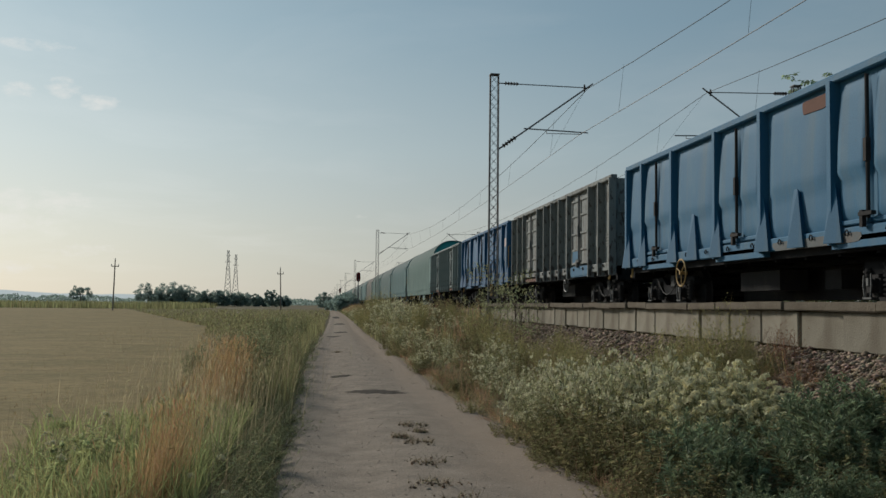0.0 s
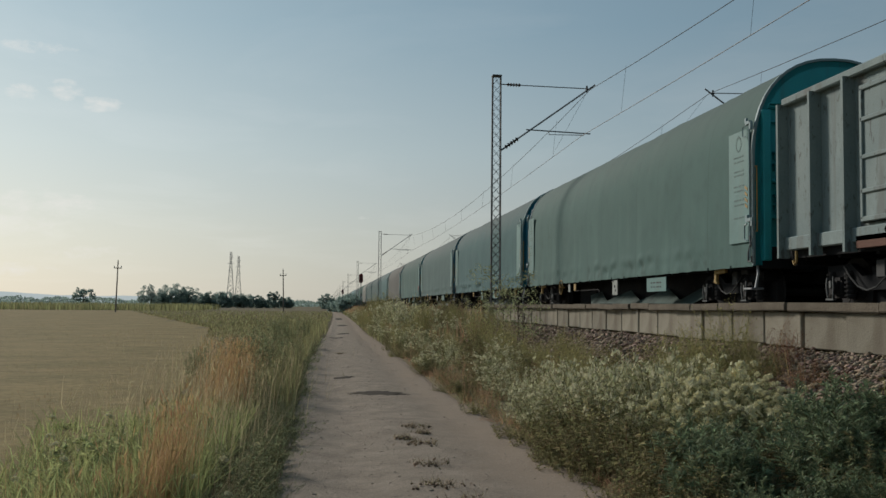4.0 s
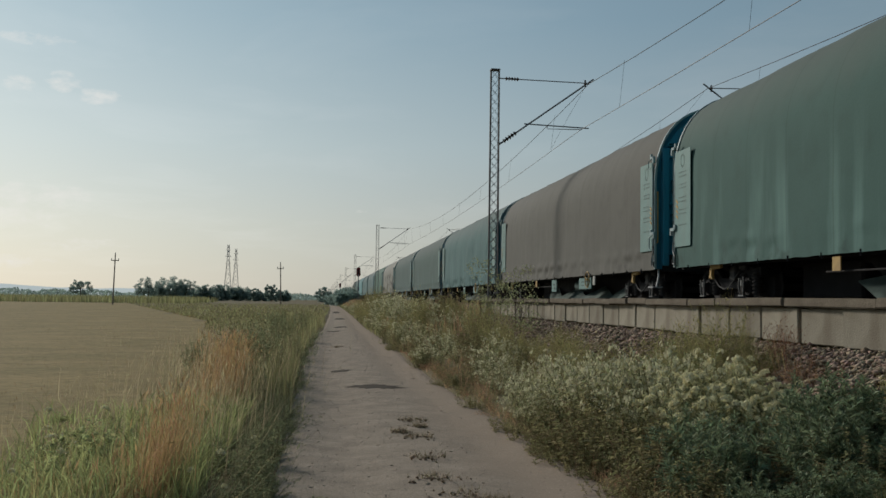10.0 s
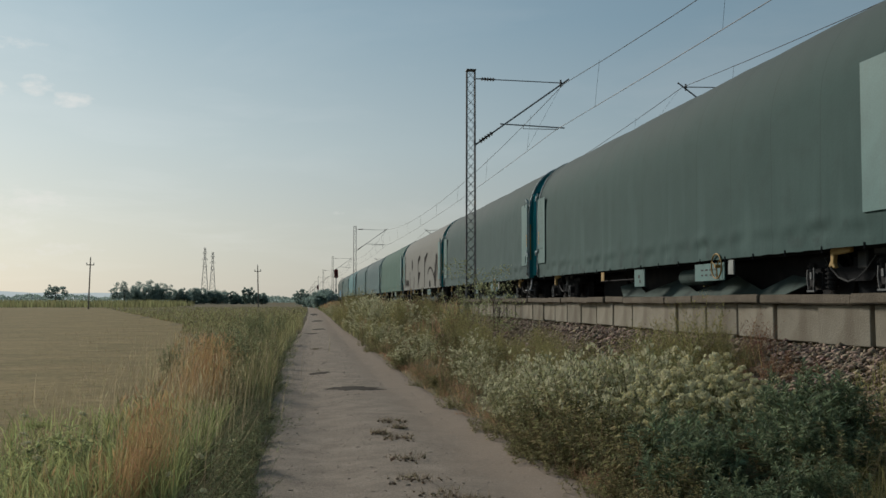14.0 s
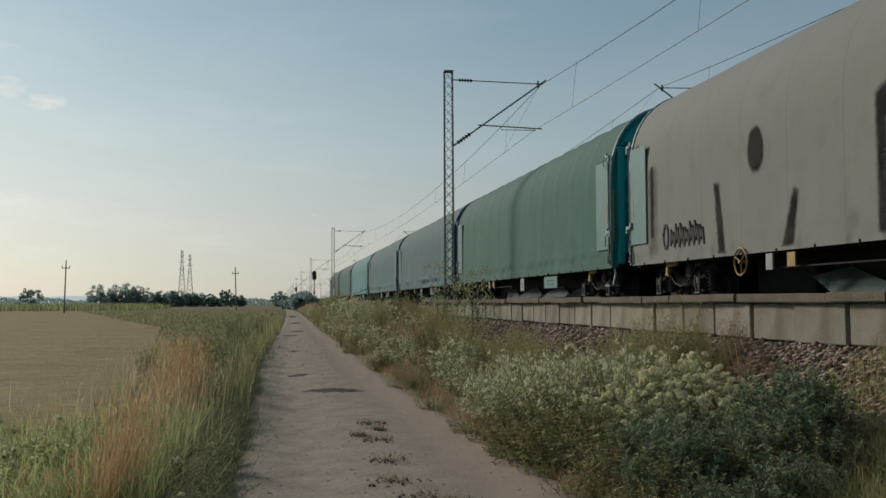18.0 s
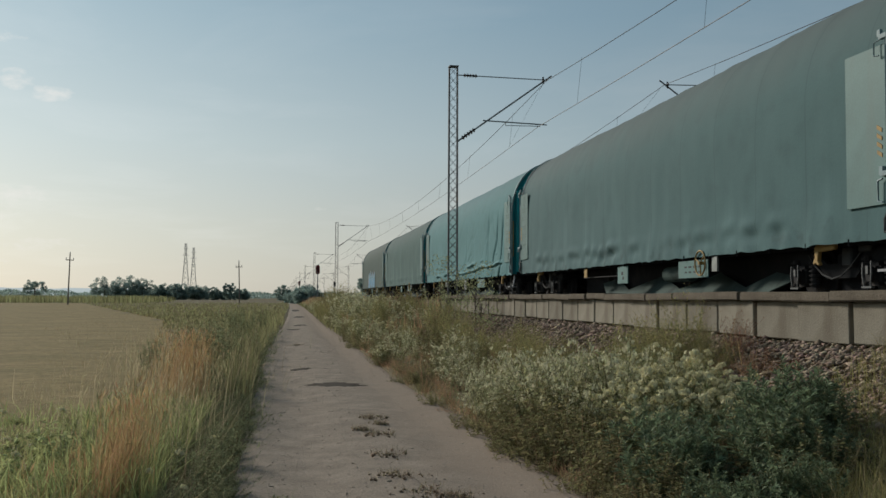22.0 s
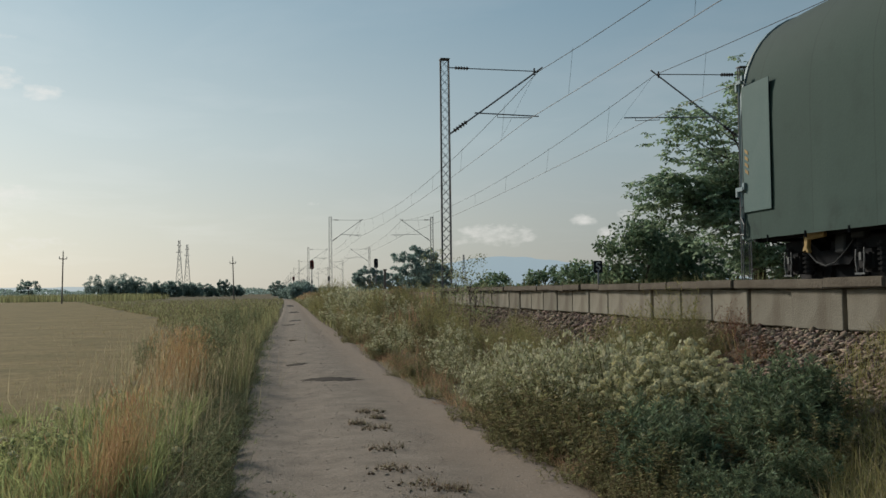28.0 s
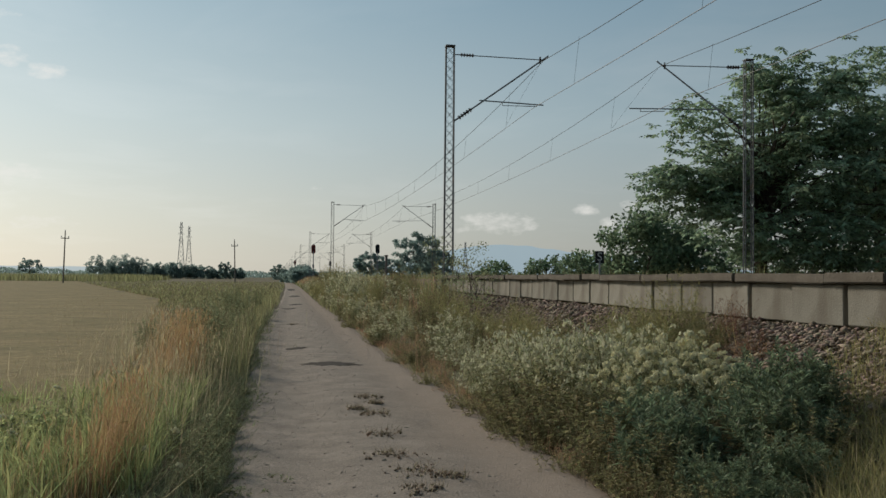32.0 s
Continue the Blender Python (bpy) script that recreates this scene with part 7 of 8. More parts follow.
def make_trees():
    tree("large dark green walnut tree behind the tracks", 19.6, 38.5, 10.6, 6.0, 2200, 0, 0.19, M["leaf_walnut"], 11, low=0.05, boughs=120,
         lobes=[(0.30, 0, 0.70, 0.52, 0.27), (-0.12, 0, 0.70, 0.38, 0.25), (-0.46, 0, 0.45, 0.26, 0.10), (0.0, -0.1, 0.34, 0.55, 0.24), (0.45, -0.1, 0.40, 0.62, 0.30), (0.2, -0.2, 0.2, 0.5, 0.2)], trunk=0.3)
    tree("large dark green walnut tree behind the tracks", 25.6, 39.5, 11.0, 6.0, 1600, 0, 0.19, M["leaf_walnut"], 12, low=0.05, trunk=0.32, boughs=90,
         lobes=[(-0.10, 0, 0.66, 0.66, 0.34), (0.2, -0.3, 0.34, 0.9, 0.28), (0.5, 0, 0.6, 0.6, 0.34)])
    tree("dense green shrub beside the far track", 20.4, 54, 4.9, 2.6, 110, 60, 0.26, M["leaf_tree"], 13, low=0.05, lobes=[(0, 0, 0.5, 1.0, 0.5)], trunk=0.1, name="shrub", category="shrub")
    tree("dense green shrub beside the far track", 23.4, 55, 4.2, 2.8, 110, 60, 0.26, M["leaf_tree"], 14, low=0.05, lobes=[(0, 0, 0.45, 1.0, 0.5)], trunk=0.1, name="shrub", category="shrub")
    tree("low green shrub beside the far track", 19.6, 63, 2.9, 2.2, 70, 50, 0.24, M["leaf_tree"], 15, low=0.02, lobes=[(0, 0, 0.4, 1.0, 0.55)], trunk=0.07, name="shrub", category="shrub")
    tree("low green shrub beside the far track", 18.3, 67, 2.4, 1.7, 50, 50, 0.24, M["leaf_tree"], 16, low=0.02, lobes=[(0, 0, 0.4, 1.0, 0.55)], trunk=0.07, name="shrub", category="shrub")
    tree("low green shrub beside the far track", 19.8, 90, 2.6, 2.2, 50, 45, 0.3, M["leaf_tree"], 17, low=0.02, lobes=[(0, 0, 0.4, 1.0, 0.55)], trunk=0.07, name="shrub", category="shrub")
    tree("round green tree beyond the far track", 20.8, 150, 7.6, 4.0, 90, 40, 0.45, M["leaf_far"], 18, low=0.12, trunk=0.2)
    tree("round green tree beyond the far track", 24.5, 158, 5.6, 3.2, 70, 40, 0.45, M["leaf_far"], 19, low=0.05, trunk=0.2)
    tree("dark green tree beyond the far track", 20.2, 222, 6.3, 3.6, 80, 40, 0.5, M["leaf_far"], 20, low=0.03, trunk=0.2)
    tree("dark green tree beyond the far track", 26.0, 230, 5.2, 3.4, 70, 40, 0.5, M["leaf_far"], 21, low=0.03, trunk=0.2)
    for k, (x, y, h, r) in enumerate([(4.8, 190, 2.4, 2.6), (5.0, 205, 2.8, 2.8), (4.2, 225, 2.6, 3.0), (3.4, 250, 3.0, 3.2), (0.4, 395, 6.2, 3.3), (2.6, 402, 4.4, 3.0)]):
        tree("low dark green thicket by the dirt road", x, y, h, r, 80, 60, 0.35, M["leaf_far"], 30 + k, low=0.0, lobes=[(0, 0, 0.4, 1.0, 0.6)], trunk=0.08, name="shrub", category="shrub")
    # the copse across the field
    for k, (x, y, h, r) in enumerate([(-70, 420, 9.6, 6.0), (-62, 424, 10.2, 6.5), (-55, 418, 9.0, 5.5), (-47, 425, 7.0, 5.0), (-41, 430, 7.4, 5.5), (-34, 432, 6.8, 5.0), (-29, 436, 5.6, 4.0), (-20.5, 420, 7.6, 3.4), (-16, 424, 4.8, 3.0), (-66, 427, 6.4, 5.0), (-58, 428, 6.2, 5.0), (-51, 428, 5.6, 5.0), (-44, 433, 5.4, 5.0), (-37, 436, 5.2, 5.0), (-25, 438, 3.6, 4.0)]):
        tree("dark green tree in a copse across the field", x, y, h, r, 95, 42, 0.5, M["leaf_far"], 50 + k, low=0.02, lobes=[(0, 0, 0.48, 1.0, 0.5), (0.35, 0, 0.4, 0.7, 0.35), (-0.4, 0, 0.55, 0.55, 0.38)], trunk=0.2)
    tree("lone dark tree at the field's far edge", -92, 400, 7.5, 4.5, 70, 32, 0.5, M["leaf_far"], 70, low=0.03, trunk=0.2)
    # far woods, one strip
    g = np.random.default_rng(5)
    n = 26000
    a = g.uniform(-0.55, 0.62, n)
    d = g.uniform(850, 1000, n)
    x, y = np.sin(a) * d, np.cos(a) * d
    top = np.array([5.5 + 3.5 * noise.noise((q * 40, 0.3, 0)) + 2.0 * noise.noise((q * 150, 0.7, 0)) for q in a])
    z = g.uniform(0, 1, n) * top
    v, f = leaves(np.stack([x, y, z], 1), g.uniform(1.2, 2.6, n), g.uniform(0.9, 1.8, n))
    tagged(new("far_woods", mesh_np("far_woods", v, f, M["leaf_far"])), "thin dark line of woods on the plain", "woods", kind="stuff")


def make_hills():
    def east(a):
        return 114 * math.exp(-((a - 11.6) / 5.4) ** 2) + 70 * math.exp(-((a - 19) / 7) ** 2) + 30 * math.exp(-((a - 33) / 9) ** 2) + 5 * noise.noise((a * 1.3, 1, 0)) + 2 * noise.noise((a * 5, 1, 3))

    def west(a):
        return 52 * math.exp(-((a + 20) / 8) ** 2) + 26 * math.exp(-((a + 9) / 3.5) ** 2) + 14 * math.exp(-((a - 2) / 6) ** 2) + 4 * noise.noise((a * 1.3, 4, 0))
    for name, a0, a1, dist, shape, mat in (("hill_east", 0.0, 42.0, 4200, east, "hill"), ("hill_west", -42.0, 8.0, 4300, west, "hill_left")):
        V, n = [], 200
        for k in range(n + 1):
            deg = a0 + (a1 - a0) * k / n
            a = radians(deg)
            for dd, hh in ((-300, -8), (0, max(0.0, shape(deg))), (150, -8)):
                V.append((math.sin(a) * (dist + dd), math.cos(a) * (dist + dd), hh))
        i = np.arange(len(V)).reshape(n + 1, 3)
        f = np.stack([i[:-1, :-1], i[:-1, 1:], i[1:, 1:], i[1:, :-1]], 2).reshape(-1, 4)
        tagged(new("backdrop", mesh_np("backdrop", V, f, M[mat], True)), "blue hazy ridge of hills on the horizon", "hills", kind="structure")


def power_tower(x, y, h, label):
    t = thing("power_pylon", label, "pylon", at=pose(x, y, 0), group="high voltage pylons")
    def k(u):
        return h * (0.075 - 0.06 * min(1, u * 1.25))
    for ix, iy in ((-1, -1), (1, -1), (1, 1), (-1, 1)):
        bm = bmesh.new()
        for a, b in ((0, 0.4), (0.4, 0.8), (0.8, 1.0)):
            tube(bm, (ix * k(a), iy * k(a), h * a), (ix * k(b), iy * k(b), h * b), 0.16, n=4)
        part("leg", bm, M["galv"], t)
    bm = bmesh.new()
    for j in range(12):
        a, b = j / 12, (j + 1) / 12
        for s in (-1, 1):
            tube(bm, (-k(a), s * k(a), h * a), (k(b), s * k(b), h * b), 0.08, n=3); tube(bm, (k(a), s * k(a), h * a), (-k(b), s * k(b), h * b), 0.08, n=3)
    part("bracing", bm, M["galv"], t)
    for u, w in ((0.66, 0.045), (0.78, 0.055), (0.90, 0.04)):
        bm = bmesh.new()
        tube(bm, (-h * w, 0, h * u), (h * w, 0, h * u), 0.14, n=4); tube(bm, (-h * w, 0, h * u), (0, 0, h * (u + 0.05)), 0.08, n=3); tube(bm, (h * w, 0, h * u), (0, 0, h * (u + 0.05)), 0.08, n=3)
        part("crossarm", bm, M["galv"], t)


def utility_pole(x, y, h, lean):
    t = thing("utility_pole", "weathered wooden power pole leaning in the field", "utility pole", at=pose(x, y, 0, 0, lean, 0), group="poles across the field")
    bm = bmesh.new(); tube(bm, (0, 0, -0.3), (0, 0, h), 0.13, 0.09, n=8); part("pole", bm, M["wood"], t)
    bm = bmesh.new(); box(bm, (0, 0, h - 1.1), (1.3, 0.12, 0.14)); soften(bm, 0.02); part("crossarm", bm, M["wood"], t)
    for dx in (-0.58, 0.0, 0.58):
        bm = bmesh.new(); z = h - 1.0 if dx else h
        tube(bm, (dx, 0, z), (dx, 0, z + 0.3), 0.09, 0.05, n=8); part("insulator", bm, M["white"], t)


def make_far_things():
    power_tower(-82.6, 900, 48, "tall grey lattice power pylon beyond the copse")
    power_tower(-84.0, 996, 49, "tall grey lattice power pylon beyond the copse")
    power_tower(169, 900, 34, "grey lattice power pylon before the hills")
    utility_pole(-35, 175, 8.6, 1.4)
    utility_pole(-8.3, 207, 8.6, -1.6)
    bm = bmesh.new(); box(bm, (0, 0, 1.1), (0.22, 0.22, 2.4)); soften(bm, 0.03)
    m = thing("marker_post", "short dark trackside marker post", "post", at=pose(9.9, 92, 1.1)); part("post", bm, M["wood"], m)
    bm = box(bmesh.new(), (0, 0, 2.36), (0.34, 0.3, 0.12)); soften(bm, 0.02); part("cap", bm, M["wood"], m)


make_trees(); make_hills(); make_far_things()


# ---- grass and weeds ----
def strew(name, label, n, ys, xs, h, w, mat, lean=0.3, seg=3, droop=0.0, category="grass", patch=0.0, grow=True):
    """Blades over a stretch of ground; xs gives x from (y, random)."""
    y = logy(n, *ys)
    x = xs(y, RNG.random(n))
    if patch:
        k = np.array([noise.noise((a * patch, b * patch * 0.7, 4.2)) for a, b in zip(x, y)])
        keep = k > RNG.normal(-0.05, 0.15, n)
        x, y = x[keep], y[keep]
    n = len(x)
    base = np.stack([x, y, height(x, y) - 0.02], 1)
    hh = RNG.uniform(*h, n)
    ww = RNG.uniform(*w, n) * (np.clip(y / 9, 1, 12) if grow else 1)
    v, f = blades(base, hh, ww, lean, seg, droop=droop)
    return tagged(new(name, mesh_np(name, v, f, mat)), label, category, kind="stuff")


def left_edge(y):
    return road_mid(y) - road_half(y)


def right_edge(y):
    return road_mid(y) + road_half(y)


def drift(cx, cy, sx, sy, k, h, lean=0.12, heads=True, wide=(0.0012, 0.0026)):
    """One drift of tall fine grass that leans towards the road."""
    x, y = RNG.normal(cx, sx, k), RNG.normal(cy, sy, k)
    b = np.stack([x, y, height(x, y) - 0.02], 1)
    hh = RNG.uniform(0.5, 1.0, k) * h
    w = RNG.uniform(*wide, k) * np.clip(cy / 9, 1, 3)
    way = RNG.normal(0.2, 0.7, k)
    st = blades(b, hh, w, lean * 1.6, 4, way=way)
    if not heads:
        return [st]
    tip = st[0].reshape(k, -1, 3)[:, -1] - np.array([0, 0, 0.04])
    return [st, leaves(tip, RNG.uniform(0.05, 0.12, k), RNG.uniform(0.004, 0.010, k), 3.0)]


def stem_lines(h, r, ns, root=0.35, flat=0.3, low=0.55):
    """Stems that fan out from one root into a dome: root, bend and tip of each."""
    a, q = RNG.uniform(0, math.tau, ns), r * np.sqrt(RNG.random(ns))
    d = np.stack([np.cos(a), np.sin(a), np.zeros(ns)], 1)
    top = h * RNG.uniform(low, 1.0, ns) * (1 - flat * (q / r) ** 2)
    p0 = d * (q * root)[:, None]
    p2 = d * q[:, None]; p2[:, 2] = top
    p1 = p0 * 0.55 + p2 * 0.45; p1[:, 2] = top * RNG.uniform(0.55, 0.68, ns)
    return p0, p1 + RNG.normal(0, 0.02, (ns, 3)) * h, p2


def along(S, i, u):
    """The point and the way of stem i at u."""
    p0, p1, p2 = S[0][i], S[1][i], S[2][i]
    u = u[:, None]
    return p0 * (1 - u) ** 2 + p1 * 2 * u * (1 - u) + p2 * u * u, unit((p1 - p0) * (1 - u) + (p2 - p1) * u)


def stalks(S, w0, w1, seg=4):
    """Stems as thin tapered ribbons."""
    n = len(S[0])
    i = np.arange(n)
    side = unit(RNG.normal(0, 1, (n, 3)) * np.array([1, 1, 0.1]))
    V = []
    for k in range(seg + 1):
        p, _ = along(S, i, np.full(n, k / seg))
        w = w0 + (w1 - w0) * k / seg
        V += [p - side * w, p + side * w]
    v = np.stack(V, 1).reshape(-1, 3)
    f = []
    for k in range(seg):
        f += [(2 * k, 2 * k + 1, 2 * k + 3), (2 * k, 2 * k + 3, 2 * k + 2)]
    return v, (i[:, None, None] * (2 * seg + 2) + np.array(f)[None]).reshape(-1, 3)


def whorls(S, per, leaf, slim, u0=0.2, out=0.95, droop=0.15, power=0.75):
    """Leaves set round every stem, closer and smaller towards its tip."""
    ns = len(S[0])
    i = np.repeat(np.arange(ns), per)
    u = u0 + (1 - u0) * RNG.random(ns * per) ** power
    p, t = along(S, i, u)
    rad = unit(np.cross(t, RNG.normal(0, 1, (len(p), 3))))
    way = unit(t * (0.35 + 0.55 * u[:, None]) + rad * out)
    L = leaf * RNG.uniform(0.6, 1.25, len(p)) * (1.15 - 0.45 * u)
    return lances(p, way, L, L * slim * RNG.uniform(0.8, 1.2, len(p)), droop)


def discs(c, size, tilt=0.35):
    """Small petals that face the sky."""
    n = len(c)
    a = RNG.uniform(0, math.tau, n)
    s = np.asarray(size).reshape(-1, 1)
    x = np.stack([np.cos(a), np.sin(a), RNG.normal(0, tilt, n)], 1) * s
    y = np.stack([-np.sin(a), np.cos(a), RNG.normal(0, tilt, n)], 1) * s * 0.85
    v = np.stack([c - x, c - y, c + x, c + y], 1).reshape(-1, 3)
    return v, (np.arange(n)[:, None, None] * 4 + np.array([(0, 1, 2), (0, 2, 3)])[None]).reshape(-1, 3)


def flower_head():
    """A domed umbel: a ring of small knots of petals on short rays."""
    V = []
    for k in range(17):
        q, a = 0.055 * math.sqrt((k + 0.5) / 17), k * 2.4
        c = np.array([q * math.cos(a), q * math.sin(a), 0.03 - q * q * 13]) + RNG.normal(0, 0.004, 3)
        V.append(discs(c + RNG.normal(0, 1, (5, 3)) * np.array([0.007, 0.007, 0.004]), RNG.uniform(0.009, 0.014, 5), 1.2))
        ray = np.array([[0, 0, -0.06], c])
        V.append((np.array([ray[0], c + np.array([0.0015, 0, 0]), c - np.array([0.0015, 0, 0])]), np.array([(0, 1, 2)])))
    v, f = joined(*V)
    return mesh_np("flower_head", v, f, M["flower"])


HEADS = [flower_head() for _ in range(3)]


def plant(name, label, category, S, leaf_mat, foliage, stem_mat="stem", stem_w=(0.004, 0.0015)):
    """A plant from its stems and leaves; origin at the ground."""
    t = thing(name, label, category, group=name + " clumps")
    v, f = stalks(S, *stem_w)
    part("undergrowth", mesh_np("undergrowth", v, f, M[stem_mat]), None, t, kind="stuff")
    v, f = foliage
    part("foliage", mesh_np("foliage", v, f, M[leaf_mat]), None, t, kind="stuff")
    return t


def green_weed():
    S = stem_lines(0.9, 0.46, 60, 0.5, 0.3, 0.45)
    return plant("green_weed", "dark green bushy weeds with pointed leaves in whorls", "weed bush", S, "leaf_dark", joined(whorls(S, 24, 0.120, 0.22, 0.10, 0.95), whorls(S, 14, 0.085, 0.24, 0.78, 0.75)))


def flowering_weed():
    S = stem_lines(0.85, 0.46, 40, 0.4, 0.25, 0.55)
    t = plant("flowering_weed", "bushy weeds topped with white flower heads", "weed bush", S, "leaf_light", whorls(S, 44, 0.075, 0.24, 0.05, 1.0))
    for k in range(34):
        c = S[2][k] + RNG.normal(0, 0.02, 3) + np.array([0, 0, 0.04])
        q = RNG.uniform(0.5, 0.95)
        part("flower_head", HEADS[k % 3], None, t, "domed white flower head", at=pose(*c, RNG.normal(0, 16), RNG.normal(0, 16), RNG.uniform(0, 360)) @ Matrix.Diagonal((q, q, q, 1)))
    return t


def pale_weed(bloom=150):
    S = stem_lines(0.80, 0.5, 46, 0.4, 0.3, 0.55)
    t = plant("pale_weed", "feathery pale green weeds with small cream florets", "weed bush", S, "leaf_light", whorls(S, 26, 0.066, 0.22, 0.06, 1.0, 0.0))
    i = RNG.integers(0, 46, bloom)
    p, _ = along(S, i, RNG.uniform(0.72, 1.0, bloom))
    p = p + RNG.normal(0, 0.035, p.shape)
    c = np.repeat(p, 5, 0) + RNG.normal(0, 1, (bloom * 5, 3)) * np.array([0.016, 0.016, 0.007])
    v, f = discs(c, RNG.uniform(0.008, 0.014, len(c)), 1.1)
    part("floret_spray", mesh_np("floret_spray", v, f, M["floret"]), None, t, "small cream florets", kind="stuff")
    return t


def feather_weed():
    S = stem_lines(0.95, 0.42, 60, 0.3, 0.15, 0.5)
    i = np.repeat(np.arange(60), 16)
    p, t = along(S, i, RNG.uniform(0.35, 1.0, len(i)))
    rad = unit(np.cross(t, RNG.normal(0, 1, p.shape)))
    twig = (p, p + (t * 0.7 + rad * 0.5) * 0.06, p + (t * 1.0 + rad * 0.7) * RNG.uniform(0.05, 0.13, len(p))[:, None])
    return plant("feather_weed", "tall feathery yellow green weeds gone to seed", "weed bush", S, "leaf_yellow", joined(stalks(twig, 0.0016, 0.0006, 2), discs(twig[2], RNG.uniform(0.004, 0.009, len(p)), 0.9), whorls(S, 12, 0.07, 0.2, 0.05, 1.0)), "grass_mid", (0.0028, 0.001))


def russet_weed():
    S = stem_lines(0.75, 0.48, 46, 0.4, 0.25, 0.4)
    i = np.repeat(np.arange(46), 7)
    p, t = along(S, i, RNG.uniform(0.3, 0.95, len(i)))
    rad = unit(np.cross(t, RNG.normal(0, 1, p.shape)))
    twig = (p, p + (t + rad) * 0.04, p + (t * 0.8 + rad) * RNG.uniform(0.06, 0.16, len(p))[:, None])
    return plant("russet_weed", "dry russet weeds gone to seed", "weed bush", S, "grass_russet", joined(stalks(twig, 0.0016, 0.0007, 2), whorls(S, 18, 0.046, 0.32, 0.1, 1.0, 0.3), lances(twig[2], unit(RNG.normal(0, 1, p.shape)), RNG.uniform(0.012, 0.03, len(p)), RNG.uniform(0.006, 0.012, len(p)))), "grass_russet", (0.0028, 0.001))


def red_stalk_weed():
    S = stem_lines(1.0, 0.34, 14, 0.6, 0.0, 0.6)
    i = np.repeat(np.arange(14), 14)
    p, t = along(S, i, RNG.uniform(0.4, 1.0, len(i)))
    rad = unit(np.cross(t, RNG.normal(0, 1, p.shape)))
    twig = (p, p + (t + rad) * 0.05, p + (t * 1.4 + rad) * RNG.uniform(0.08, 0.16, len(p))[:, None])
    c = np.repeat(twig[2], 4, 0) + RNG.normal(0, 0.012, (len(p) * 4, 3))
    return plant("dock_weed", "dry red brown dock stalks with rusty seed heads", "weed", S, "seed_red", joined(stalks(twig, 0.002, 0.001, 2), discs(c, RNG.uniform(0.004, 0.008, len(c)), 0.9)), "grass_russet", (0.004, 0.0016))


def olive_weed():
    S = stem_lines(0.62, 0.42, 40, 0.5, 0.25, 0.4)
    return plant("olive_weed", "low tangled olive weeds with dry lower leaves", "weed bush", S, "leaf_mid", whorls(S, 28, 0.066, 0.26, 0.05, 1.1, 0.3))


def broadleaf_weed():
    S = stem_lines(0.5, 0.36, 18, 0.5, 0.2, 0.5)
    return plant("broadleaf_weed", "bright green broadleaf weeds on the verge", "weed bush", S, "leaf_bright", whorls(S, 18, 0.11, 0.38, 0.1, 1.0, 0.3))


def verge_weed():
    S = stem_lines(0.6, 0.4, 34, 0.5, 0.2, 0.35)
    return plant("verge_weed", "dark olive weeds leaning over the road's edge", "weed bush", S, "leaf_verge", joined(whorls(S, 24, 0.07, 0.26, 0.08, 1.0, 0.25), stalks(stem_lines(0.62, 0.6, 26, 0.4, 0.3, 0.5), 0.0018, 0.0006)))


def edge_weed():
    S = stem_lines(0.20, 0.34, 40, 0.35, 0.4, 0.4)
    return plant("edge_weed", "low dark weeds sprawling onto the road's edge", "weed", S, "leaf_verge", joined(whorls(S, 14, 0.045, 0.28, 0.05, 1.0, 0.3), stalks(stem_lines(0.26, 0.46, 22, 0.3, 0.3, 0.5), 0.0018, 0.0006)))


def tall_verge_weed():
    S = stem_lines(1.15, 0.34, 20, 0.7, 0.0, 0.6)
    return plant("tall_weed", "tall leafy weeds standing above the verge grass", "weed", S, "leaf_verge", whorls(S, 26, 0.085, 0.34, 0.35, 1.0, 0.3))


def place(kinds, rows, seed=1):
    """One clump for each row (x, y, size): the first ones are the plants themselves, the rest copies."""
    g = np.random.default_rng(seed)
    for i, (x, y, s) in enumerate(rows):
        s = s * g.uniform(0.88, 1.14)
        m = pose(x, y, float(height(x, y)) - 0.03, g.normal(0, 6), g.normal(0, 6), g.uniform(0, 360)) @ Matrix.Diagonal((s, s, s * g.uniform(0.88, 1.1), 1))
        k = kinds[i % len(kinds)]
        if i < len(kinds):
            k.matrix_basis = m
        else:
            copy_thing(k, m)


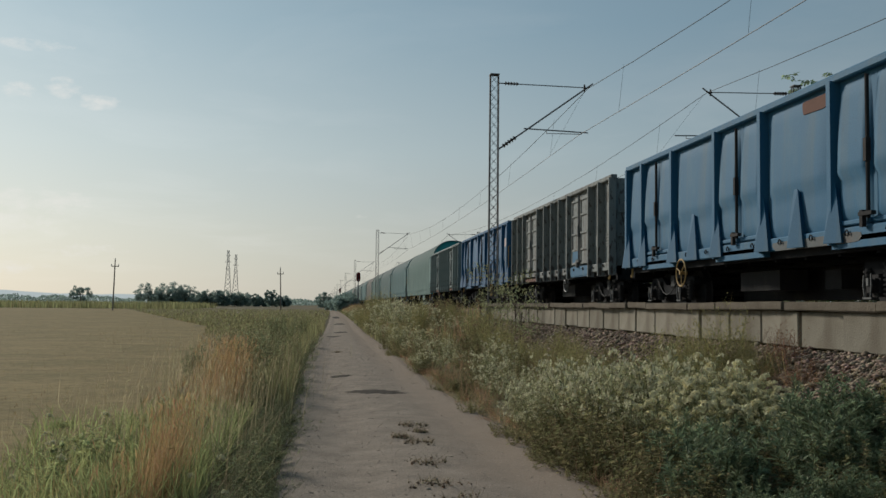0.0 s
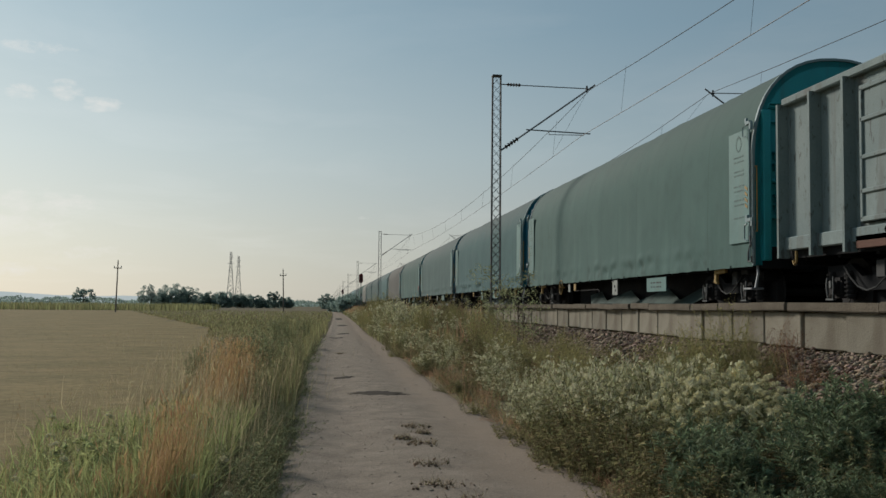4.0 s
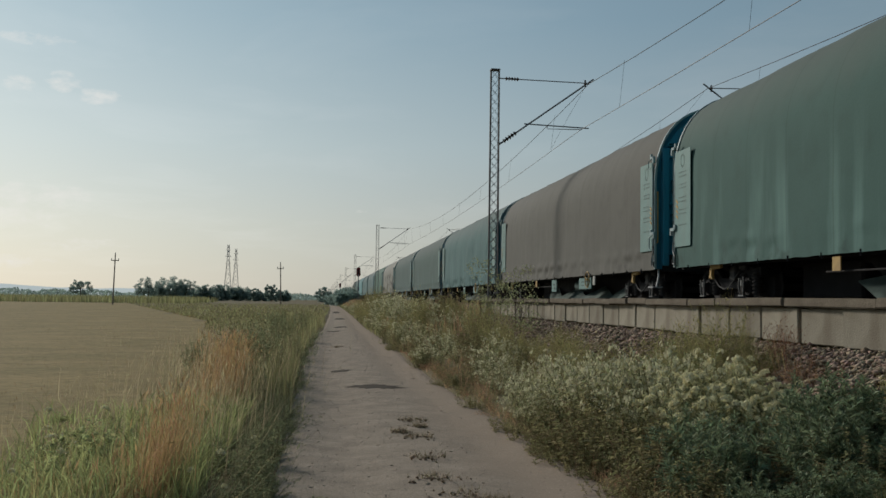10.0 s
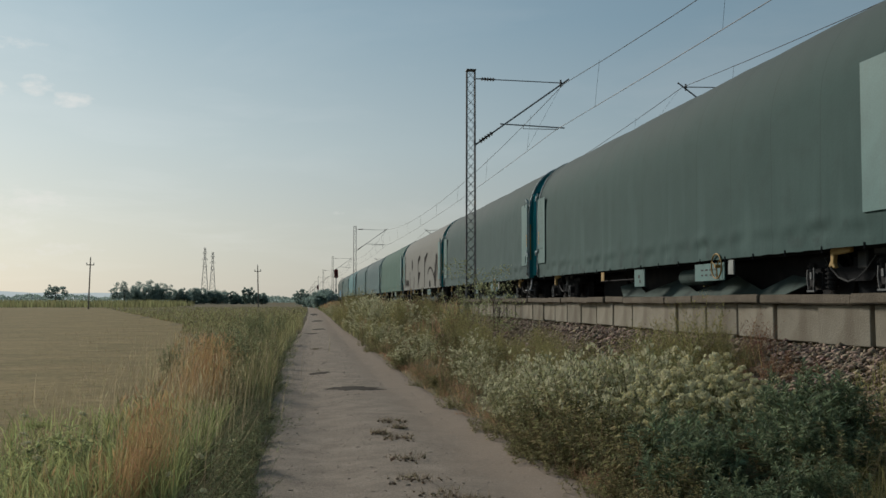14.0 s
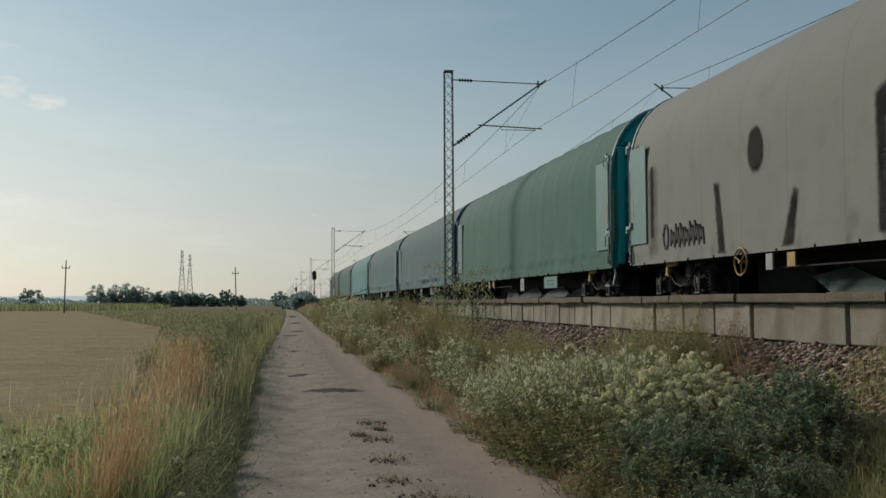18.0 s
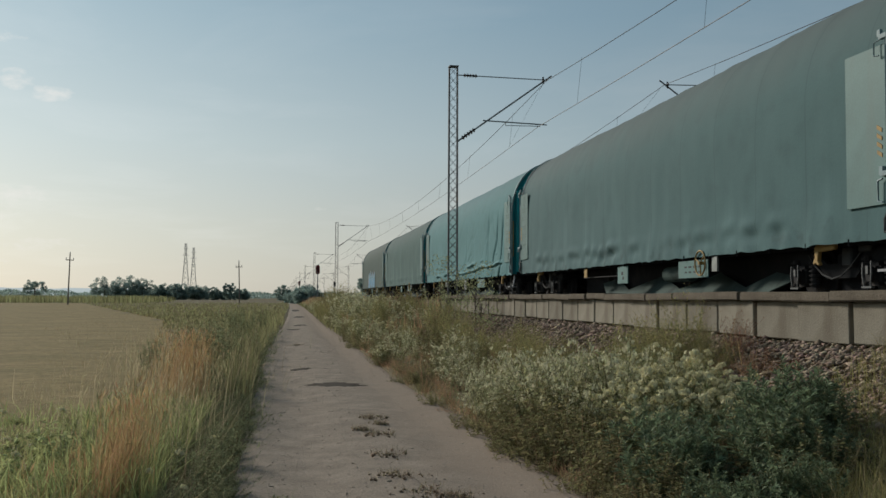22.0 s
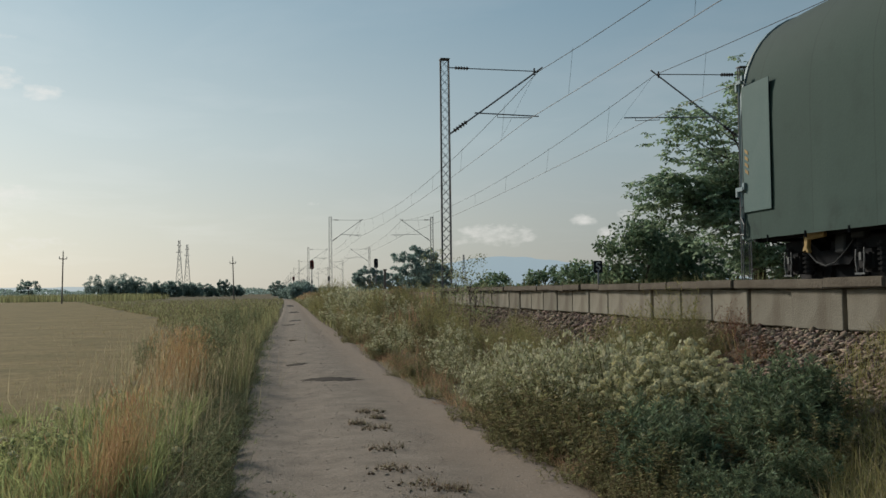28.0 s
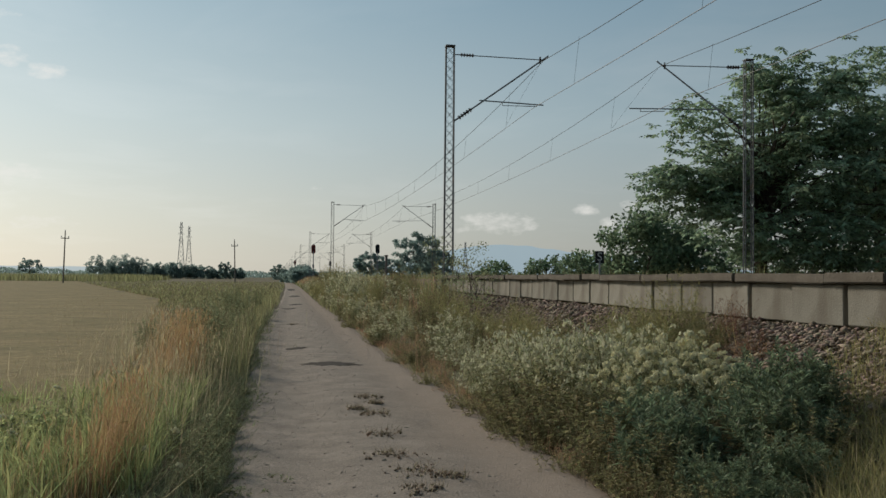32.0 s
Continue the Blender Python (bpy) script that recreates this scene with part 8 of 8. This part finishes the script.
def make_left_side():
    # low thin cover on the verge
    strew("verge_grass", "low dry olive grass on the road's verge", 11000, (3.5, 60), lambda y, u: left_edge(y) - 0.05 - u * (left_edge(y) - verge_left(y) + 0.9), (0.03, 0.16), (0.0016, 0.0032), M["grass_mid"], 0.6)
    strew("verge_straw", "thin dry stalks over the verge", 4200, (4.5, 40), lambda y, u: -0.95 - u * (2.0 + 0.05 * y), (0.08, 0.42), (0.0010, 0.0020), M["grass_dry"], 0.4)
    strew("verge_weeds", "rank green grass on the verge", 2600, (6.0, 12.5), lambda y, u: -1.25 - u * 1.35 * y / 8.5, (0.18, 0.55), (0.0040, 0.0085), M["grass_green"], 0.55, droop=0.25)
    strew("inner_weeds", "bright green grass arching under the tall stalks", 2300, (6.6, 12.5), lambda y, u: -0.82 - u * 0.75, (0.22, 0.60), (0.0036, 0.0080), M["grass_green"], 0.65, droop=0.3)
    strew("shaded_weeds", "dark tangled weeds along the road's edge", 6500, (4.2, 45), lambda y, u: left_edge(y) + 0.08 - u * 0.8, (0.04, 0.22), (0.0028, 0.0060), M["leaf_verge"], 1.1)
    strew("tall_weeds", "tall olive weeds beside the road", 2600, (14, 60), lambda y, u: left_edge(y) - 0.1 - u * np.clip(0.05 * y, 0.8, 2.0), (0.3, 0.8), (0.0016, 0.0034), M["grass_mid"], 0.3)
    strew("brown_stalks", "brown dry stalks in the foreground", 420, (6.0, 7.6), lambda y, u: -1.15 - u * 1.2, (0.15, 0.5), (0.0012, 0.0022), M["grass_gold"], 0.3)
    # drifts of tall golden grass
    V = drift(-1.10, 7.0, 0.075, 0.28, 330, 0.84, 0.14) + drift(-1.08, 7.9, 0.08, 0.5, 130, 0.90) + drift(-1.28, 13.7, 0.15, 0.8, 800, 1.05, 0.10) + drift(-1.3, 7.1, 0.16, 0.4, 120, 0.55)
    v, f = joined(*V)
    tagged(new("golden_grass", mesh_np("golden_grass", v, f, M["grass_gold"])), "tall dry golden grass in drifts", "grass", kind="stuff")
    V = drift(-1.05, 9.0, 0.20, 1.2, 190, 0.90) + drift(-1.15, 11.5, 0.28, 1.2, 220, 0.9) + drift(-1.5, 17.0, 0.5, 2.5, 420, 0.9) + drift(-1.9, 24.0, 0.7, 4, 500, 0.9) + drift(-2.4, 12, 0.5, 2.0, 130, 0.6) + drift(-1.7, 9.0, 0.4, 1.0, 110, 0.6)
    v, f = joined(*V)
    tagged(new("straw_grass", mesh_np("straw_grass", v, f, M["grass_dry"])), "thin pale grass stalks with loose heads", "grass", kind="stuff")
    # long stalks that have fallen towards the road
    k = 170
    x, y = RNG.uniform(-1.05, -0.55, k), RNG.uniform(5.2, 12.5, k)
    v, f = blades(np.stack([x, y, height(x, y)], 1), RNG.uniform(0.2, 0.5, k), RNG.uniform(0.0014, 0.0028, k), 0.0, 4, way=RNG.normal(0.35, 0.5, k))
    v = v.reshape(k, -1, 3); u = np.array([0, 0, .25, .25, .5, .5, .75, .75, 1.0])[None, :, None]
    a = RNG.normal(0.5, 0.45, k)[:, None, None]
    v = v + np.concatenate([np.cos(a), np.sin(a), a * 0], 2) * u * RNG.uniform(0.2, 0.65, k)[:, None, None]
    tagged(new("leaning_stalks", mesh_np("leaning_stalks", v.reshape(-1, 3), f, M["grass_dry"])), "long pale stalks leaning over the road's edge", "grass", kind="stuff")
    strew("edge_straw", "dry cut stalks lying along the road's edge", 6000, (4.2, 30), lambda y, u: left_edge(y) + 0.34 - u * 0.7, (0.02, 0.09), (0.0012, 0.0026), M["grass_dry"], 2.6, seg=2)
    # stubble, loose straw
    strew("stubble_stalks", "short cut straw stalks", 52000, (4.5, 170), lambda y, u: verge_left(y) + 0.5 - u * (2 + 0.62 * y), (0.05, 0.16), (0.003, 0.006), M["stubble_stalk"], 0.6, seg=2)
    strew("loose_straw", "loose straw lying in rows", 24000, (4.5, 120), lambda y, u: verge_left(y) + 0.3 - u * (2 + 0.6 * y), (0.03, 0.07), (0.003, 0.005), M["stubble_stalk"], 3.0, seg=2, patch=0.5)
    strew("field_weeds", "sparse weeds standing in the stubble", 900, (10, 50), lambda y, u: verge_left(y) + 0.6 - u * u * 0.12 * y, (0.1, 0.4), (0.0012, 0.0026), M["grass_dry"], 0.35, patch=0.4)
    strew("field_margin", "green weeds along the field's margin", 15000, (45, 240), lambda y, u: left_edge(y) - 0.3 - u * (left_edge(y) - verge_left(y)), (0.06, 0.26), (0.004, 0.008), M["grass_mid"], 0.7)
    n = 14000
    y = RNG.uniform(224, 300, n); x = RNG.uniform(-150, -30, n)
    v, f = blades(np.stack([x, y, np.zeros(n)], 1), RNG.uniform(1.3, 1.95, n), RNG.uniform(0.06, 0.14, n), 0.2, 2)
    tagged(new("maize_field", mesh_np("maize_field", v, f, M["corn"])), "tall green maize standing beyond the stubble", "maize", kind="stuff")


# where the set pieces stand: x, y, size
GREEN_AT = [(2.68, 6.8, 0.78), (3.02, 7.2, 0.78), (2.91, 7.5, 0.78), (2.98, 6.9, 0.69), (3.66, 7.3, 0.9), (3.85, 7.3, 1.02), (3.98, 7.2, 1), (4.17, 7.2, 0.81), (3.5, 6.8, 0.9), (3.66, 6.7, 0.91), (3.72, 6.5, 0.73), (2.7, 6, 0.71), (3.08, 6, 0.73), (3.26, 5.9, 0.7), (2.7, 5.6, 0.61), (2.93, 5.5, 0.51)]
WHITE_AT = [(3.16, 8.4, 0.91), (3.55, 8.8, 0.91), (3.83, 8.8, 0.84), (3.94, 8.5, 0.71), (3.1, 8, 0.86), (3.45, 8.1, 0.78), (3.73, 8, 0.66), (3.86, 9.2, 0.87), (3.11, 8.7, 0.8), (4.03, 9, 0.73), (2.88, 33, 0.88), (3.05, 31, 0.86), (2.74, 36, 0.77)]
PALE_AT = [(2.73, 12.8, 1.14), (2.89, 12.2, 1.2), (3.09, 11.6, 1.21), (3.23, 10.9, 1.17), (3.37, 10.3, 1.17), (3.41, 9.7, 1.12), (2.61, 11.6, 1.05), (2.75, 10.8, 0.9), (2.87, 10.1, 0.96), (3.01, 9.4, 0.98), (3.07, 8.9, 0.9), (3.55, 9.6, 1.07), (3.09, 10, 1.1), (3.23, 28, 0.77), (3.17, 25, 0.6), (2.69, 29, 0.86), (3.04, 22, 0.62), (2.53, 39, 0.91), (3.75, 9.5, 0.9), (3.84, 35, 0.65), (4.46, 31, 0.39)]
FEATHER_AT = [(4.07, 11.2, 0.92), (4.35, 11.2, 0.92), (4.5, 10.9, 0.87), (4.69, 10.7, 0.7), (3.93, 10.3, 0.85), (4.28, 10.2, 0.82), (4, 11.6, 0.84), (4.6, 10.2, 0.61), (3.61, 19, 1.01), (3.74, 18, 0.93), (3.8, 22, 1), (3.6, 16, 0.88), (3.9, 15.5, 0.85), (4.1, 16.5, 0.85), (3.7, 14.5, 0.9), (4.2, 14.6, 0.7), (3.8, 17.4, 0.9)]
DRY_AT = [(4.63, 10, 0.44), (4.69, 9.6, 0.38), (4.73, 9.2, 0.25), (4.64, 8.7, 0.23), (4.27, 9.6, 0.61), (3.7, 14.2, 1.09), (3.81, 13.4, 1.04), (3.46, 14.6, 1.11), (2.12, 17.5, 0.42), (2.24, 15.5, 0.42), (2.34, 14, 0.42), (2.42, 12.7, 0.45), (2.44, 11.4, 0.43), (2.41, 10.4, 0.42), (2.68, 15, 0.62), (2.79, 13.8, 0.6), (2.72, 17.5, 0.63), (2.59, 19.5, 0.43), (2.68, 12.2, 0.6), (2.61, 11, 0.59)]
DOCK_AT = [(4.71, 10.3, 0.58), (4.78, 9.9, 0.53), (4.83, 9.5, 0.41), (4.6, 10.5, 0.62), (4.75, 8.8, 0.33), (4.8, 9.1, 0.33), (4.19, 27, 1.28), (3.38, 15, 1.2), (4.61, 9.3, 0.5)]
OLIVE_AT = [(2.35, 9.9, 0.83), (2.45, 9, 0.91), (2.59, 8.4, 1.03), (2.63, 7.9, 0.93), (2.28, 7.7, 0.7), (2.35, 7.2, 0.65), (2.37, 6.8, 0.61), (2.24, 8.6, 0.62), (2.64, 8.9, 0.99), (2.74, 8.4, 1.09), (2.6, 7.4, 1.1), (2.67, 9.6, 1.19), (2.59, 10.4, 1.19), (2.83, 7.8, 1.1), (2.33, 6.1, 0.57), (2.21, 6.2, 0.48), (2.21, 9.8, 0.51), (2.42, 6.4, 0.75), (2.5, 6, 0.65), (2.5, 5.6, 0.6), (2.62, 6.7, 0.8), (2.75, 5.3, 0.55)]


def make_right_side():
    green = [green_weed() for _ in range(3)]
    white = [flowering_weed() for _ in range(2)]
    pale = [pale_weed() for _ in range(3)]
    feather = [feather_weed() for _ in range(2)]
    dry = [russet_weed() for _ in range(3)]
    dock = [red_stalk_weed() for _ in range(2)]
    olive = [olive_weed() for _ in range(3)]
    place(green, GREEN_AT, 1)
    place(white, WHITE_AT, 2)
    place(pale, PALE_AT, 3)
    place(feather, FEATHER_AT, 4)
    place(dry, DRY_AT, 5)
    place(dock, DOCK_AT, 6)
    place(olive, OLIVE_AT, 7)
    # the bank between the set pieces: low near the road, taller towards the platform
    fill = np.random.default_rng(21)
    y = 6.4
    while y < 120:
        x = float(right_edge(y)) + 0.22 + fill.uniform(0, 0.3)
        while x < 4.45 + (0.7 if y > 33 else 0):
            near = x - float(right_edge(y))
            sc = 1.3 * float(np.clip(0.45 + 0.32 * near, 0.5, 0.85)) * fill.uniform(0.75, 1.2) * (1 + min(1.0, max(0, y - 20) * 0.03))
            p = fill.random()
            if y < 9:
                k = olive if p < 0.6 else dry
                sc *= 0.7
            elif y < 26 and near < 0.8:
                k = dry if p < 0.6 else olive if p < 0.8 else pale
            elif 12.5 < y < 26:
                k = dry if p < 0.4 else feather if p < 0.6 else olive if p < 0.8 else pale
            else:
                k = pale if p < 0.2 else dry if p < 0.5 else olive if p < 0.8 else feather
            if not (x > 4.0 and y < 10.2) and not (x > 3.5 and 12.2 < y < 24) and not (x > 4.0 and 24 <= y < 33):
                m = pose(x, y + fill.uniform(-0.3, 0.3), float(height(x, y)) - 0.04, fill.normal(0, 5), fill.normal(0, 5), fill.uniform(0, 360)) @ Matrix.Diagonal((sc, sc, sc * fill.uniform(0.85, 1.15), 1))
                copy_thing(k[int(fill.integers(len(k)))], m)
            x += 0.52 * max(0.62, sc) + fill.uniform(0, 0.25) + max(0, y - 20) * 0.012
        y += 0.78 + max(0, y - 16) * 0.045
    # ragged fringe where the bank meets the road
    y = 5.2
    while y < 34:
        x = float(right_edge(y)) + fill.uniform(-0.04, 0.30)
        sc = fill.uniform(0.35, 0.75) * (1 + y * 0.012)
        m = pose(x, y, float(height(x, y)) - 0.03, fill.normal(0, 8), fill.normal(-6, 8), fill.uniform(0, 360)) @ Matrix.Diagonal((sc, sc, sc, 1))
        k = dry if fill.random() < 0.6 else olive
        copy_thing(k[int(fill.integers(3))], m)
        y += 0.22 + y * 0.016
    strew("bank_grass", "dry and green grass on the bank below the platform", 8000, (4.5, 34), lambda y, u: right_edge(y) + 0.02 + u * 1.9, (0.04, 0.2), (0.0014, 0.0034), M["grass_mid"], 0.5)
    strew("bank_dry_grass", "dry russet grass on the bank", 4200, (6, 34), lambda y, u: right_edge(y) + 0.05 + u * 1.8, (0.12, 0.5), (0.0010, 0.0022), M["grass_russet"], 0.35, patch=0.8)
    strew("bank_edge", "dry litter and dark weeds along the road's edge", 4500, (4.5, 34), lambda y, u: right_edge(y) - 0.22 + u * 0.5, (0.03, 0.14), (0.0014, 0.003), M["grass_russet"], 1.3)
    strew("bank_straw", "yellow dry grass on the bank", 900, (4.3, 7.4), lambda y, u: 0.565 * y + u * 1.1, (0.10, 0.42), (0.0012, 0.0026), M["grass_dry"], 0.8)
    strew("bank_green", "yellow green grass on the bank", 4200, (4.3, 8.0), lambda y, u: 0.575 * y + u * 0.9, (0.10, 0.40), (0.0016, 0.0034), M["grass_yellow"], 0.7, droop=0.2)
    strew("embankment_weeds", "weeds overgrowing the railway embankment", 9000, (30, 260), lambda y, u: right_edge(y) + 0.05 + u * np.clip(5.6 - right_edge(y), 0.6, 4), (0.2, 0.6), (0.002, 0.005), M["grass_mid"], 0.35)
    strew("embankment_russet", "dry weeds on the railway embankment", 3000, (30, 200), lambda y, u: right_edge(y) + 0.3 + u * np.clip(5.2 - right_edge(y), 0.6, 4), (0.35, 0.9), (0.002, 0.005), M["grass_russet"], 0.35, patch=0.3)
    strew("far_side_grass", "long grass beyond the far track", 9000, (30, 200), lambda y, u: 16.4 + u * 9, (0.7, 1.3), (0.004, 0.008), M["grass_mid"], 0.3)
    # thin tall shrubs near the mast
    for k, (x, y, h) in enumerate([(4.45, 22.5, 1.5), (4.75, 24.5, 1.7), (4.2, 25.5, 1.35), (4.9, 27.5, 1.6), (4.5, 28.6, 2.2)]):
        tree("spindly shrub on the bank near the mast", x, y, h, 0.6, 26, 22, 0.05, M["leaf_verge"], 90 + k, low=0.15, lobes=[(0, 0, 0.6, 1.0, 0.45)], trunk=0.015, name="shrub", category="shrub")


def make_left_plants():
    broad = [broadleaf_weed() for _ in range(2)]
    dark = [verge_weed() for _ in range(3)]
    ys = [4.3 + 0.42 * k + 0.25 * math.sin(k * 2.3) for k in range(34)]
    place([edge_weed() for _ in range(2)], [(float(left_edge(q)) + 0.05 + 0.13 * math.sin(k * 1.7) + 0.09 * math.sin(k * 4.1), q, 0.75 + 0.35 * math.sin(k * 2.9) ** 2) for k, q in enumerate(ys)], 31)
    tall = [tall_verge_weed() for _ in range(2)]
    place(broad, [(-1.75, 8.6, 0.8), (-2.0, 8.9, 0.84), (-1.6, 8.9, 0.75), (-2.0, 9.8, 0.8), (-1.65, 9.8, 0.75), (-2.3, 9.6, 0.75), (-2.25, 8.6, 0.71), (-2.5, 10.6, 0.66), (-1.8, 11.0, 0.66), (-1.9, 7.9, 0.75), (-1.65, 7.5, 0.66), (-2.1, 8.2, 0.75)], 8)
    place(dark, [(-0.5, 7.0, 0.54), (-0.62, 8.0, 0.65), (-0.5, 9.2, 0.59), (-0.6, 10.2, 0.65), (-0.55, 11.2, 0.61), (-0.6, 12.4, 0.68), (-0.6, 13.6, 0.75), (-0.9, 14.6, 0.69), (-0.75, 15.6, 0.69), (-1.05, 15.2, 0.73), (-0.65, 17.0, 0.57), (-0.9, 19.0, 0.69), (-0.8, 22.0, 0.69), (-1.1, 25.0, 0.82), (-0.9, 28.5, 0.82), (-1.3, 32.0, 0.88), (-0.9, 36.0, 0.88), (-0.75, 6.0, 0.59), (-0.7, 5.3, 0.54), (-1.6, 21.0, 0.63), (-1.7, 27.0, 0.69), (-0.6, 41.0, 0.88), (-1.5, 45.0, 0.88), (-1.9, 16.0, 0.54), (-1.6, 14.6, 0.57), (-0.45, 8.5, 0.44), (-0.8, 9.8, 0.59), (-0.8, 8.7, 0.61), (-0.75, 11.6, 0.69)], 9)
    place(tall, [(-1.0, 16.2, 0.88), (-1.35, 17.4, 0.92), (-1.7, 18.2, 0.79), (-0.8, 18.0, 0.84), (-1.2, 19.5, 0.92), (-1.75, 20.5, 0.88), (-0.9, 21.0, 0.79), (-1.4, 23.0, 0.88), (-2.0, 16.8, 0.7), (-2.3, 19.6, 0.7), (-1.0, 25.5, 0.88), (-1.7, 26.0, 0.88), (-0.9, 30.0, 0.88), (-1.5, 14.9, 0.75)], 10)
    g = np.random.default_rng(31)
    for k in range(64):
        y = float(13.5 * math.exp(g.random() * math.log(75 / 13.5)))
        x = float(left_edge(y)) - 0.25 - g.random() * (0.7 + 0.035 * y)
        sc = g.uniform(0.42, 0.8) * (1 + y * 0.008)
        copy_thing((dark + tall[:1])[int(g.integers(4))], pose(x, y, float(height(x, y)) - 0.03, g.normal(0, 6), g.normal(0, 6), g.uniform(0, 360)) @ Matrix.Diagonal((sc, sc, sc * g.uniform(0.8, 1.1), 1)))
    y = 5.0
    while y < 34:
        x = float(left_edge(y)) - g.uniform(-0.10, 0.3)
        sc = g.uniform(0.35, 0.65) * (1 + y * 0.015)
        copy_thing(dark[int(g.integers(3))], pose(x, y, float(height(x, y)) - 0.02, g.normal(0, 10), g.normal(8, 10), g.uniform(0, 360)) @ Matrix.Diagonal((sc, sc, sc * 0.8, 1)))
        y += 0.24 + y * 0.014
    for k in range(60):
        y = float(5.2 * math.exp(g.random() * math.log(26 / 5.2)))
        x = float(left_edge(y)) + g.uniform(-0.12, 0.16)
        sc = g.uniform(0.13, 0.27) * (1 + y * 0.02)
        copy_thing(dark[int(g.integers(3))], pose(x, y, float(height(x, y)) + 0.03, g.normal(0, 10), g.normal(0, 10), g.uniform(0, 360)) @ Matrix.Diagonal((sc * 1.4, sc, sc * 0.6, 1)))
    for k in range(44):
        y = float(g.uniform(7.0, 12.5)); x = -1.5 - g.random() * 1.1 * y / 9
        if k % 3 == 0:
            y, x = float(g.uniform(6.0, 13)), -0.55 - g.random() * 0.3
        sc = g.uniform(0.3, 0.55)
        copy_thing(broad[k % 2] if k % 3 else dark[k % 3], pose(x, y, float(height(x, y)) - 0.03, g.normal(0, 8), g.normal(0, 8), g.uniform(0, 360)) @ Matrix.Diagonal((sc, sc, sc * g.uniform(0.9, 1.3), 1)))
    # single white umbels on thin stalks
    one = thing("wild_carrot", "single white umbel on a thin stalk", "wildflower", group="wild carrots")
    v, f = stalks(tuple(np.array([p]) for p in ((0, 0, 0), (0.02, 0.01, 0.25), (0.05, 0.0, 0.46))), 0.003, 0.0018)
    part("stem", mesh_np("stem", v, f, M["stem"]), None, one)
    part("flower_head", HEADS[0], None, one, "flat white flower head", at=pose(0.05, 0, 0.46, 15, 10, 0) @ Matrix.Diagonal((0.6, 0.6, 0.6, 1)))
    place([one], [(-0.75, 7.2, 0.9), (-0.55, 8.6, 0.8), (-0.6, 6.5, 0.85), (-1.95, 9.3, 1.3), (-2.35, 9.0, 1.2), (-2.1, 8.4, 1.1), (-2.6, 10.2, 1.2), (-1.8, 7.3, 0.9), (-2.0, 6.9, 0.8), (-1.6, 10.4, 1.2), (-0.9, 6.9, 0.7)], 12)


def make_road_marks():
    # wet mud left in potholes
    for k, (x, y, a, b) in enumerate([(0.91, 17.1, 0.46, 0.40), (0.40, 21.0, 0.2, 0.3), (0.58, 46.8, 0.3, 0.8), (0.98, 53.0, 0.35, 1.2), (1.55, 112.0, 0.4, 9.0), (1.3, 75, 0.4, 3.0)]):
        n, V = 44, []
        for q in (0.02, 0.3, 0.55, 0.75, 0.9, 1.0):
            for i in range(n):
                c = i * math.tau / n
                w = 1 + 0.9 * noise.noise((i * 0.7, k, 0)) * min(1, q * 1.2)
                px, py = q * a * math.cos(c) * w, q * b * math.sin(c) * w
                V.append((px, py, road_top(x + px, y + py) + (0.006 if q < 0.95 else -0.012)))
        i = np.arange(6 * n).reshape(6, n)
        f = np.stack([i[:-1], np.roll(i[:-1], -1, 1), np.roll(i[1:], -1, 1), i[1:]], 2).reshape(-1, 4)[:, ::-1]
        solid("mud_patch", mesh_np("mud_patch", V, f, M["mud"], True), None, "dark damp mud in a pothole of the dirt road", "mud", at=pose(x, y, 0), group="mud patches", kind="")
    # dry weeds and clods on the crown of the road
    for k, (x, y, s) in enumerate([(1.09, 12.3, 0.17), (1.05, 10.8, 0.20), (0.9, 11.2, 0.12), (1.0, 9.4, 0.18), (0.95, 8.3, 0.17), (1.05, 7.55, 0.20), (1.3, 7.4, 0.12), (1.02, 6.9, 0.16), (0.51, 31.2, 0.16), (1.15, 11.7, 0.1)]):
        n = 45
        c = np.stack([RNG.normal(0, s * 0.5, n), RNG.normal(0, s * 0.55, n), np.abs(RNG.normal(0, 0.012, n))], 1)
        v, f = joined(pebbles(c, RNG.uniform(0.006, 0.022, n)), blades(np.repeat(c, 3, 0) + RNG.normal(0, 0.02, (3 * n, 3)) * np.array([1, 1, 0.1]), RNG.uniform(0.02, 0.07, 3 * n), RNG.uniform(0.0015, 0.003, 3 * n), 1.6, 2))
        solid("weed_tuft", mesh_np("weed_tuft", v, f, M["tuft"]), None, "small dry tuft of weeds and clods on the road", "weed tuft", at=pose(x, y, road_top(x, y)), group="tufts on the road", kind="stuff")


make_left_side(); make_right_side(); make_left_plants(); make_road_marks()


# ---- what moves ----
def motions():
    for w, y0 in WAGONS:
        walk(w, [(t, pose(TRACK, y0 - SPEED * t, RAIL_Z)) for t in (0.0, 8.0, 16.0, 24.0, 32.0)])
    # wheels roll: one turn per 2.89 m; alike wheelsets share their rows
    first = {}
    for ob, s in WHEELSETS:
        if s not in first:
            walk(ob, [(k / FPS, pose(0, s, 0.46) @ Matrix.Rotation(SPEED * k / FPS / 0.46, 4, "X")) for k in range(0, 32 * FPS + 1)])
            first[s] = ob
        else:
            ob.rotation_mode = "QUATERNION"
            ob.animation_data_create()
            ob.animation_data.action = first[s].animation_data.action
            ob.animation_data.action_slot = first[s].animation_data.action_slot


motions()
